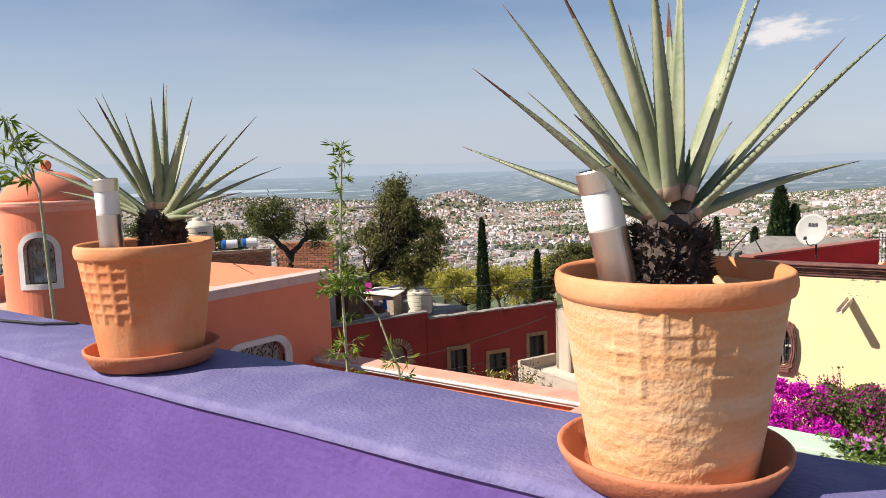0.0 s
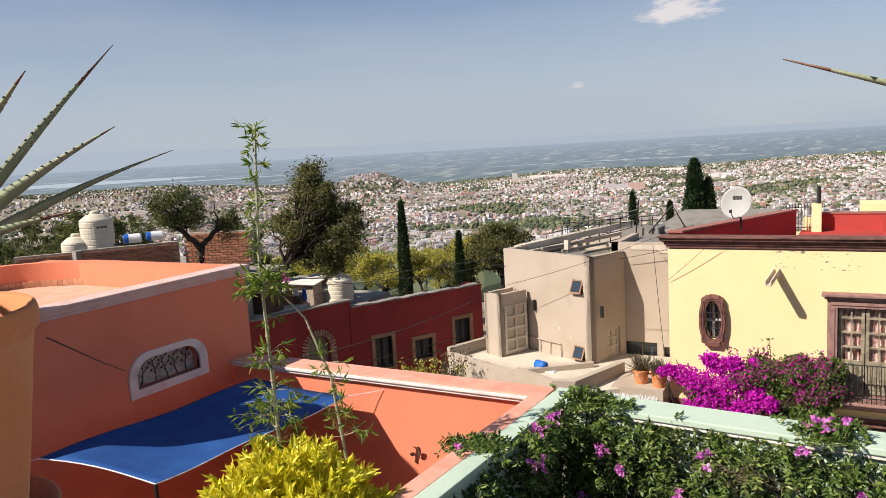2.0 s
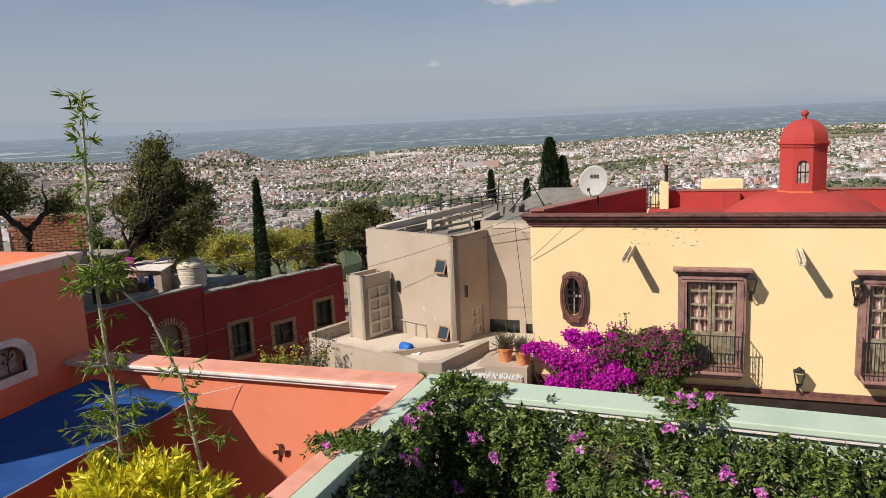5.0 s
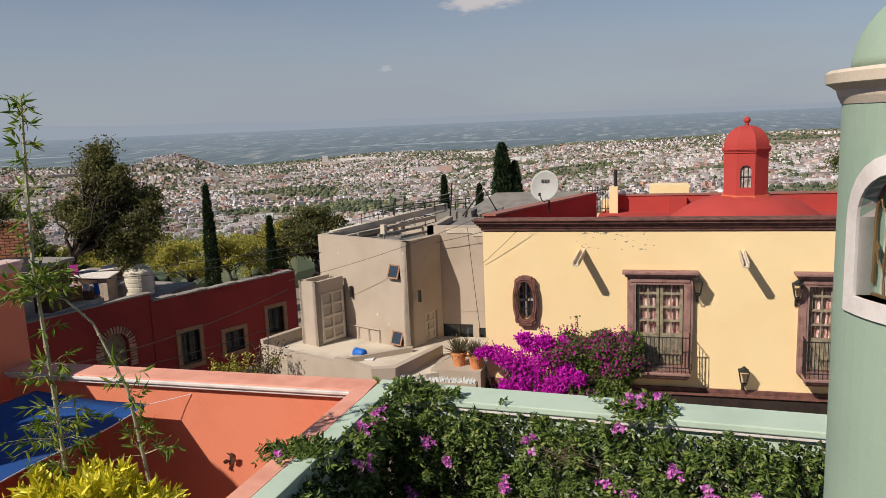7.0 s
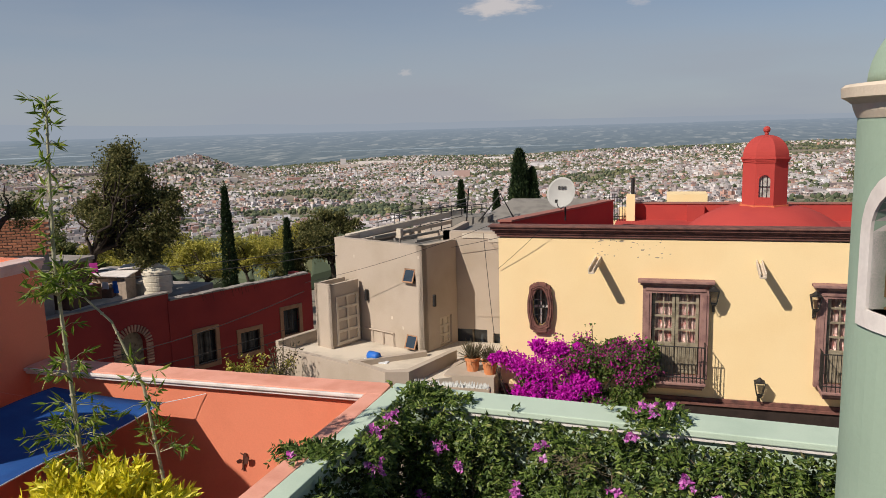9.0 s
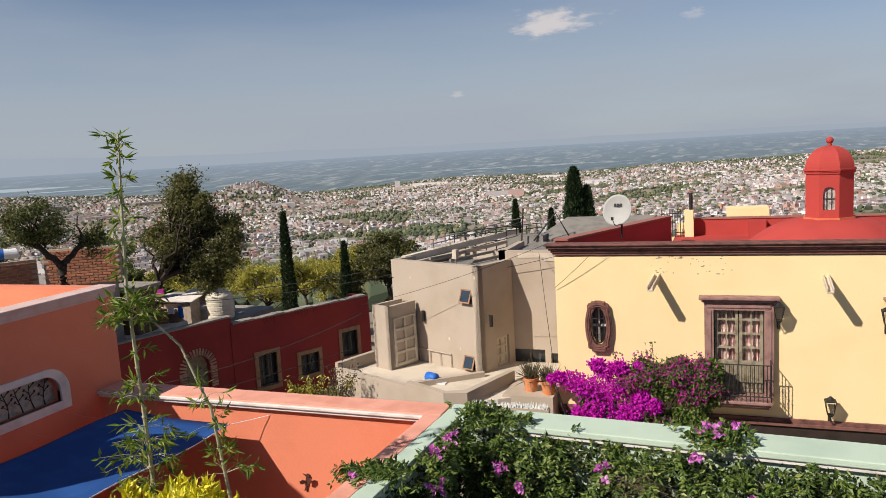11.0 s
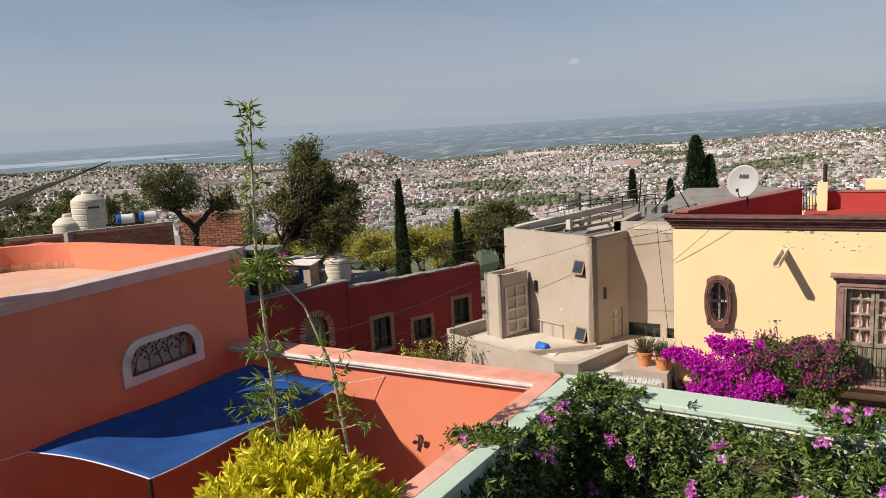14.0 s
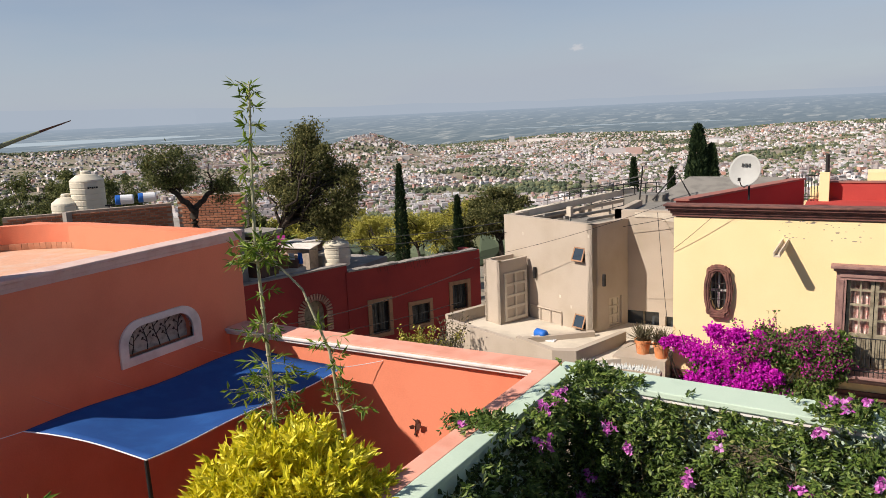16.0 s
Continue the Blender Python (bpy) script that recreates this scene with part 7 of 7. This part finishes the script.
tips1 = [(-0.307, 0.132, -0.25), (-0.298, 0.232, 0.04), (-0.179, 0.151, 0.18), (-0.251, 0.323, 0.02), (-0.196, 0.216, -0.16), (-0.184, 0.357, 0.05), (-0.127, 0.37, 0.08), (-0.034, 0.316, -0.12), (-0.06, 0.385, 0.1), (0.041, 0.354, -0.15),
         (0.029, 0.42, -0.04), (0.133, 0.375, 0.05), (0.172, 0.39, -0.12), (0.285, 0.273, -0.05), (0.31, 0.28, 0.06), (0.342, 0.08, -0.1), (0.10, 0.22, -0.3), (-0.10, 0.24, -0.32), (0.2, 0.16, -0.28)]
tips2 = [(-0.337, 0.253, -0.08), (-0.348, 0.185, -0.12), (-0.371, 0.141, -0.1), (-0.252, 0.066, -0.06), (-0.138, 0.275, 0.03), (-0.041, 0.291, 0.14), (-0.07, 0.314, 0.04), (-0.009, 0.258, 0.05), (0.078, 0.291, 0.1), (0.076, 0.337, 0.0),
         (0.062, 0.34, -0.06), (0.18, 0.288, 0.1), (0.095, 0.221, -0.12), (0.3, 0.247, -0.04), (0.291, 0.186, 0.21), (0.336, 0.136, 0.11), (0.353, 0.111, -0.07), (0.316, 0.052, 0.19), (0.199, -0.006, 0.14)]
potted_agave(P1, 0.177, 0.125, 0.305, radians(-70.8), (-44, 33, 6.5, 0.145, 0.272, 4), M_TERRA_PALE, 1.0, tips1, 1.0, (0.0, 0.016), (0.770, 0.600, 1.278), (0.815, 0.628, 1.02),
             "spiky grey-green agave in a weathered terracotta pot on the parapet", "steel solar stake light leaning in the weathered pot", 5)
potted_agave(P2, 0.174, 0.127, 0.305, radians(-32), (2, 76, 5, 0.115, 0.272, 6), M_TERRA, 0.0, tips2, 1.0, (0.045, 0.0), (-0.560, 0.580, 1.292), (-0.555, 0.585, 1.02),
             "spiky green agave in an orange terracotta pot on the parapet", "steel solar stake light upright in the orange pot", 6)


# ---------- vines, bougainvillea, bush, bamboo ----------
def hedge():
    rng = np.random.default_rng(7)
    t = thing("flowering_vine", "dense flowering vine hanging over the mint garden wall", "vine")
    turn = np.array(EW.to_3x3())
    shift = np.array(EW.translation)
    P, D, N = [], [], []

    def shoots(start, way, length, pairs, size):
        """Drooping shoots with leaflets in pairs along them."""
        n = len(start)
        way = way + rng.normal(size=(n, 3)) * 0.45
        way /= np.linalg.norm(way, axis=1)[:, None]
        L = length * rng.uniform(0.6, 1.3, (n, 1))
        lat = np.cross(way, np.array((0.0, -0.25, 1.0)) + rng.normal(size=(n, 3)) * 0.25)
        lat /= np.linalg.norm(lat, axis=1)[:, None] + 1e-9
        for k in range(pairs):
            f = (k + 0.4) / pairs
            p = start + way * L * f - np.array((0, 0, 0.55)) * L * f * f
            tangent = way - np.array((0, 0, 1.1)) * f
            for sd in (-1, 1):
                P.append(p)
                D.append((lat * sd + tangent * 0.7) * 2.2)
                N.append(np.cross(tangent, lat) + np.array((-0.2, -0.35, 0.55)))

    # the face of the wall, swelling and sinking, with hollows that stay dark
    n = 2300
    x, z = rng.uniform(-3.45, 4.6, n), -2.62 - 3.5 * rng.random(n) ** 1.05
    bump = np.array([noise.noise(Vector((a * 1.0, 0, b * 1.0))) + 0.7 * noise.noise(Vector((a * 2.6, 5, b * 2.6))) for a, b in zip(x, z)])
    keep = bump > -0.42
    x, z, bump = x[keep], z[keep], bump[keep]
    thick = np.clip(0.24 + 0.30 * bump + 0.20 * np.clip(-2.8 - z, 0, 1), 0.10, 1.1) * rng.uniform(0.6, 1.0, len(x))
    z = np.where(z > -2.78, z - 0.08, z)
    shoots(np.stack([x, 10.44 - thick, z], 1) @ turn.T + shift, np.tile((-0.1, -0.75, 0.35), (len(x), 1)), 0.26, 7, 0.07)
    # the return along the patio wall
    n = 700
    yy, zz = rng.uniform(5.0, 10.1, n), -2.66 - 3.0 * rng.random(n)
    bump = np.array([noise.noise(Vector((a * 1.3, 9, b * 1.3))) for a, b in zip(yy, zz)])
    xx = -3.43 - 0.04 * (10.7 - yy) + np.clip(0.16 + 0.26 * bump, 0.03, 1) * rng.uniform(0.5, 1.0, n)
    shoots(np.stack([xx, yy, zz], 1), np.tile((0.6, -0.3, 0.35), (n, 1)), 0.24, 7, 0.07)
    # sprays that spill over the copings
    for centre, spread, count, way in (((-3.58, 8.45, -2.47), (0.14, 0.14, 0.02), 44, (-0.75, -0.2, 0.2)), ((-3.95, 8.35, -2.47), (0.10, 0.12, 0.02), 34, (-0.9, -0.2, 0.0)), ((-3.22, 9.2, -2.56), (0.08, 0.45, 0.04), 70, (0.2, -0.3, 0.6)),
                                       ((-3.12, 10.42, -2.52), (0.13, 0.16, 0.03), 66, (0.0, 0.0, 0.8)), ((-2.75, 10.48, -2.53), (0.22, 0.10, 0.02), 45, (0.1, -0.2, 0.7)),
                                       ((0.15, 10.30, -2.50), (0.22, 0.17, 0.03), 90, (0.0, -0.1, 0.75)), ((-1.4, 10.36, -2.70), (0.7, 0.04, 0.03), 40, (0.0, -0.5, 0.4))):
        shoots(np.array(centre) + rng.normal(size=(count, 3)) * spread, np.tile(way, (count, 1)), 0.24, 7, 0.07)
    leaf_mesh("foliage", np.concatenate(P), 0.082, 0.040, L_VINE, rng, np.concatenate(D), parent=t, label="small glossy green leaflets", normal=np.concatenate(N) * 1.6, jitter=0.4)
    # backing leaves close to the wall, coloured dark for the shade in the hollows
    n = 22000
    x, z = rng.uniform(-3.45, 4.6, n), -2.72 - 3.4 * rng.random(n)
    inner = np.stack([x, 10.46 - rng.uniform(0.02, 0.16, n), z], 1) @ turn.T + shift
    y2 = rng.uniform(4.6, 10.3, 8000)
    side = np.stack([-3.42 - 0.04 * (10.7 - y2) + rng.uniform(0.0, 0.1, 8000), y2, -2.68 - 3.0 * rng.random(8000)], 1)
    leaf_mesh("inner_foliage", np.concatenate([inner, side]), 0.08, 0.05, L_VINEBACK, rng, parent=t, label="backing leaves with the shade of the hollows in their colour")
    bm = bmesh.new()
    for i in range(90):
        p = EW @ Vector((rng.uniform(-3.3, 4.0), 10.2, rng.uniform(-5.5, -2.8)))
        tube(bm, [p, p + Vector((rng.normal() * 0.2, -0.1, -0.3)), p + Vector((rng.normal() * 0.3, 0, -0.8))], 0.008, 0.006, 4)
    # a dry tangle near the top
    for i in range(40):
        p = EW @ Vector((-0.75 + rng.normal() * 0.14, 10.05, -2.98 + rng.normal() * 0.06))
        tube(bm, [p, p + Vector((rng.normal() * 0.12, -0.05, rng.normal() * 0.05)), p + Vector((rng.normal() * 0.2, -0.06, -0.12))], 0.003, 0.002, 4)
    part("stem_tangle", bm, M_DRYSTEM, t, "thin dry brown stems")
    fl, fo = [], []
    spots = [(-2.62, -2.92), (-2.3, -3.15), (-1.55, -3.3), (-1.5, -3.48), (-1.15, -2.78), (-0.85, -3.72), (-0.62, -3.76), (-0.2, -3.3), (0.08, -3.36), (0.0, -3.85), (1.0, -3.2), (1.15, -3.3), (1.55, -3.28), (1.9, -3.45), (1.55, -4.0), (1.8, -4.1), (0.35, -4.2), (-1.1, -4.2),
             (-2.85, -3.75), (-3.0, -4.1), (2.3, -3.7), (2.6, -3.2), (-2.0, -4.3), (0.6, -3.0), (2.9, -3.6), (0.9, -4.6), (-0.4, -4.7)]

    def bloom(c, spread, count):
        for j in range(count):
            q = np.array(c) + rng.normal(size=3) * spread
            lean = rng.normal(size=3) * 0.4
            for e in range(5):
                aa = 2 * math.pi * e / 5
                fl.append(q)
                fo.append((1.5 * math.cos(aa) - 0.2 + lean[0], -0.7 + lean[1], 1.5 * math.sin(aa) + 0.3 + lean[2]))

    for sx_, sz_ in spots:
        c = EW @ Vector((sx_, 9.86, sz_))
        bloom(c, (0.055, 0.04, 0.05), rng.integers(3, 8))
    for c, spread, count in (((-3.15, 9.15, -2.46), (0.10, 0.28, 0.05), 15), ((-3.1, 8.7, -2.75), (0.06, 0.1, 0.08), 8), ((-3.98, 8.2, -2.48), (0.03, 0.05, 0.05), 5), ((0.12, 10.25, -2.36), (0.16, 0.12, 0.04), 11), ((-0.12, 10.05, -2.66), (0.05, 0.04, 0.03), 5)):
        bloom(c, spread, count)
    leaf_mesh("bloom", fl, 0.064, 0.060, L_PINK, rng, np.array(fo) * 1.6, parent=t, label="pink and lilac trumpet flowers")


hedge()


def bougainvillea():
    rng = np.random.default_rng(17)
    t = thing("bougainvillea", "bougainvillea in bright magenta bloom against the yellow house", "shrub")
    bm = bmesh.new()
    base = Vector((-2.6, 19.0, -8.3))
    for i in range(26):
        e = Vector((rng.uniform(-3.9, -0.2), rng.uniform(18.5, 19.3), rng.uniform(-5.2, -4.1)))
        tube(bm, [base, base.lerp(e, 0.5) + Vector(rng.normal(size=3) * 0.25), e], 0.04, 0.008, 5)
    sprays = []
    for i in range(11):
        x0 = -2.3 + 2.2 * rng.random()
        e = Vector((x0 + rng.normal() * 0.15, 19.0, -3.95 + 0.4 * rng.random() ** 2))
        s = Vector((x0, 19.0, -4.6))
        tube(bm, [s, s.lerp(e, 0.5) + Vector((rng.normal() * 0.06, 0, 0)), e], 0.012, 0.005, 4)
        sprays += [s.lerp(e, f)[:] + rng.normal(size=3) * 0.05 for f in np.linspace(0.2, 1, 46)]
    part("branches", bm, M_BARK, t, "brown branches")

    def cloud(n, cs):
        cs = np.array(cs)
        k = rng.integers(0, len(cs), n)
        q = rng.normal(size=(n, 3))
        q = q / np.linalg.norm(q, axis=1)[:, None] * (rng.random(n) ** 0.35 * np.where(rng.random(n) < 0.12, 1.35, 1.0))[:, None]
        return cs[k, :3] + q * cs[k, 3:4] * np.array([1, 0.75, 0.8])

    green = [(-1.9 + 0.40 * i, 18.85, -4.55 + 0.12 * math.sin(i * 2.1), 0.42) for i in range(5)] + [(-1.7 + 0.4 * i, 18.95, -4.25 + 0.1 * math.sin(i * 3.7), 0.26) for i in range(5)] + [(-2.9, 18.9, -5.1, 0.4), (-1.5, 18.7, -5.4, 0.5), (-0.6, 18.75, -5.35, 0.45), (-0.3, 18.95, -4.95, 0.35), (-2.4, 18.7, -5.6, 0.5), (-1.0, 18.6, -5.7, 0.5)]
    mag = [(-3.4, 18.9, -4.65, 0.32), (-3.75, 18.85, -4.55, 0.16), (-3.0, 18.7, -4.75, 0.40), (-2.55, 18.75, -4.30, 0.30), (-2.2, 18.7, -4.2, 0.22), (-1.75, 18.75, -4.15, 0.12), (-2.35, 18.7, -4.75, 0.36), (-2.7, 18.6, -5.25, 0.45), (-3.1, 18.65, -5.45, 0.36), (-2.1, 18.55, -5.45, 0.38), (-2.5, 18.5, -5.6, 0.42), (-1.65, 18.6, -5.65, 0.28), (-1.7, 18.6, -4.9, 0.22), (-1.2, 18.55, -5.5, 0.2), (-2.75, 18.7, -4.15, 0.2), (-1.9, 18.5, -5.2, 0.34), (-1.4, 18.5, -5.05, 0.2), (-1.0, 18.5, -5.75, 0.22), (-3.2, 18.6, -5.75, 0.3), (-3.95, 18.85, -4.6, 0.10)]
    leaf_mesh("foliage", cloud(12500, green), 0.095, 0.062, L_VINE, rng, parent=t, label="dark green leaves")
    leaf_mesh("bloom", cloud(11500, mag), 0.075, 0.06, L_MAGENTA, rng, parent=t, label="bright magenta bracts")
    mix = cloud(6800, [(-1.5, 18.72, -4.35, 0.42), (-0.9, 18.72, -4.35, 0.42), (-0.3, 18.8, -4.3, 0.35), (-1.9, 18.7, -4.5, 0.4), (-0.5, 18.7, -4.75, 0.4), (-0.75, 18.8, -4.08, 0.26), (-0.28, 18.85, -4.12, 0.24), (-0.1, 18.8, -4.6, 0.28)])
    leaf_mesh("bloom", np.concatenate([mix, np.array(sprays)]), 0.07, 0.05, L_PLUM, rng, parent=t, label="dull red and green new growth")


bougainvillea()


def golden_bush():
    rng = np.random.default_rng(27)
    R = np.array((1.16, 1.16, 1.05))
    t = thing("golden_shrub", "rounded golden yellow shrub with pointed leaves in the patio", "shrub", pose(-4.88, 6.0, -6.3))
    bm = bmesh.new()
    for i in range(12):
        e = Vector((rng.normal() * 0.4, rng.normal() * 0.4, 3.2))
        tube(bm, [(0, 0, 0), (e.x * 0.4, e.y * 0.4, 1.6), e], 0.04, 0.012, 5)
    part("stems", bm, M_BARK, t)
    n = 1500
    q = rng.normal(size=(n, 3))
    q[:, 2] = np.abs(q[:, 2]) - 0.35
    q /= np.linalg.norm(q, axis=1)[:, None]
    lump = np.array([1 + 0.16 * noise.noise(Vector(v) * 2.6) + 0.10 * noise.noise(Vector(v) * 7) for v in q])
    tip = q * lump[:, None] * R * rng.uniform(0.70, 1.0, n)[:, None] + (0, 0, 3.40)
    # rosettes of short pointed leaves at the shoot tips
    k = 13
    pts = np.repeat(tip, k, 0) - np.repeat(q, k, 0) * rng.uniform(0, 0.10, (n * k, 1)) + rng.normal(size=(n * k, 3)) * 0.012
    leaf_mesh("foliage", pts, 0.125, 0.046, L_LIME, rng, np.repeat(q, k, 0) * 0.9 + (0, 0, 0.25), droop=0.1, parent=t, label="golden pointed leaves")


golden_bush()


def bamboo(base, pts, r, seed, whorls, label):
    """A thin cane with nodes and whorls of narrow leaves."""
    rng = np.random.default_rng(seed)
    t = thing("bamboo", label, "bamboo", pose(*base), "bamboo canes")
    pts = [Vector(p) - Vector(base) for p in pts]
    bm = bmesh.new()
    fine_pts = []
    for a, b in zip(pts, pts[1:]):
        for k in range(6):
            fine_pts.append(a.lerp(b, k / 6))
    fine_pts.append(pts[-1])
    tube(bm, fine_pts, r, r * 0.35, 8)
    for k in range(3, len(fine_pts) - 1, 2):
        p = fine_pts[k]
        rr_ = r * (1 - 0.6 * k / len(fine_pts)) * 1.25
        lathe(bm, [(rr_ * 0.9, -0.012), (rr_, 0), (rr_ * 0.9, 0.012)], 8, Matrix.Translation(p))
    twigs, lp, lo_ = [], [], []
    total = len(fine_pts) - 1
    for f, count, spread in whorls:
        i = f * total
        p = fine_pts[int(i)].lerp(fine_pts[min(total, int(i) + 1)], i - int(i))
        for j in range(max(3, count // 7)):
            d = Vector((rng.normal(), rng.normal(), rng.normal() * 0.35 + 0.25)).normalized() * spread * rng.uniform(0.4, 1.0)
            e = p + d
            tube(bm, [p, p + d * 0.5 + Vector((0, 0, 0.03)), e], 0.004, 0.002, 4)
            for g in range(7):
                s = rng.uniform(0.45, 1.0)
                lp.append((p + d * s)[:])
                lo_.append((d.normalized() * 0.9 + Vector((0, 0, -0.35)))[:])
    part("cane", bm, M_CANE, t, "jointed yellowish cane")
    leaf_mesh("foliage", lp, 0.145, 0.030, L_BAMBOO, rng, np.array(lo_), parent=t, label="narrow bright green leaves")
    return t


bamboo((-5.83, 6.92, -6.3), [(-5.83, 6.92, -6.3), (-5.82, 6.93, -3.5), (-5.84, 6.92, -1.7), (-5.88, 6.9, 0.0), (-5.84, 6.93, 1.0), (-5.80, 6.95, 1.70)], 0.032, 3,
       [(0.345, 80, 0.45), (0.36, 90, 0.5), (0.38, 100, 0.55), (0.40, 70, 0.45), (0.42, 50, 0.4), (0.46, 60, 0.38), (0.475, 40, 0.3), (0.52, 21, 0.2), (0.562, 90, 0.40), (0.575, 50, 0.3), (0.64, 21, 0.2), (0.70, 28, 0.22), (0.75, 28, 0.2), (0.82, 12, 0.14), (0.87, 16, 0.15), (0.92, 24, 0.17), (0.96, 26, 0.2), (0.99, 26, 0.2)], "tall thin bamboo cane with leafy tufts in the patio")
bamboo((-5.05, 7.3, -6.3), [(-5.05, 7.3, -6.3), (-5.08, 7.3, -2.6), (-5.2, 7.25, -1.4), (-5.45, 7.15, -0.65), (-5.9, 6.9, -0.05)], 0.026, 4,
       [(0.34, 50, 0.4), (0.40, 50, 0.4), (0.46, 40, 0.35), (0.55, 40, 0.3), (0.97, 110, 0.36), (0.92, 50, 0.3)], "leaning thin bamboo cane in the patio")
bamboo((-4.98, 2.66, -6.3), [(-4.98, 2.66, -6.3), (-5.0, 2.62, -1.0), (-5.02, 2.58, 0.38), (-5.03, 2.56, 1.24), (-5.12, 2.36, 1.84)], 0.020, 5,
       [(0.78, 36, 0.30), (0.84, 30, 0.25), (0.91, 40, 0.22), (0.98, 36, 0.2)], "tall thin bamboo cane near the terrace")
bamboo((-5.06, 3.53, -6.3), [(-5.06, 3.53, -6.3), (-5.05, 3.55, -3.0), (-5.10, 3.5, -1.4)], 0.024, 6,
       [(0.75, 36, 0.30), (0.9, 36, 0.25), (0.98, 30, 0.2)], "short thin bamboo cane in the patio")


def wild_plant(m, n, size, label, mat, seed, h=0.8):
    rng = np.random.default_rng(seed)
    t = thing("wild_shrub", label, "shrub", m)
    bm = bmesh.new()
    pts = []
    for i in range(14):
        e = Vector((rng.normal() * size * 0.4, rng.normal() * size * 0.4, h * rng.uniform(0.6, 1.1)))
        tube(bm, [(0, 0, -0.3), e * 0.5, e], 0.012, 0.004, 4)
        pts += [(e * f)[:] + rng.normal(size=3) * 0.07 for f in np.linspace(0.25, 1, n // 14)]
    part("stems", bm, M_BARK, t)
    leaf_mesh("foliage", pts, 0.10, 0.045, mat, rng, parent=t)


wild_plant(pose(-10.9, 18.9, -6.1), 1500, 1.1, "leafy pale shrub growing at the cement terrace wall", L_OLIVE, 91, 1.1)
wild_plant(pose(-10.0, 18.7, -6.0), 500, 0.8, "tall dry flowering weed at the cement terrace wall", L_DRY, 92, 1.5)
wild_plant(pose(-4.35, 7.6, -4.2), 400, 0.5, "thin dry vine on the patio wall", L_DRY, 93, 0.9)

# a dry leaf caught on the orange pot, and a cable lying on the parapet
bm = bmesh.new()
tube(bm, [(-0.40, 0.79, 1.08), (-0.375, 0.81, 1.06), (-0.35, 0.83, 1.04), (-0.335, 0.85, 1.025)], 0.0014, 0.0007, 5)
solo("dry_leaf", bm, M_AGAVE_TIP, "thin curled dry leaf hanging by the orange pot", "leaf")
bm = bmesh.new()
tube(bm, [(-1.9, 0.74, 0.808), (-1.55, 0.72, 0.81), (-1.32, 0.76, 0.812), (-1.25, 0.83, 0.808), (-1.24, 0.87, 0.78)], 0.005, 0.005, 6)
solo("cable", bm, M_WIRE, "black cable end lying on the purple parapet", "cable")
# flaked plaster under the cornice of the yellow house
rngp = random.Random(12)
for i in range(44):
    u, v = -1.5 + 2.0 * rngp.random(), -1.56 - 0.45 * rngp.random() ** 2.2
    s = 0.008 + 0.022 * rngp.random()
    bm = bmesh.new()
    k = rngp.randint(5, 8)
    panel(bm, [(u + s * (1 + 1.2 * (i % 2)) * rngp.uniform(0.6, 1.2) * math.cos(2 * math.pi * j / k), v + s * 0.6 * rngp.uniform(0.6, 1.2) * math.sin(2 * math.pi * j / k)) for j in range(k)], [], 0.004, pose(0, 19.4965, 0))
    part("flaked_patch", bm, M_MORTAR, YH)
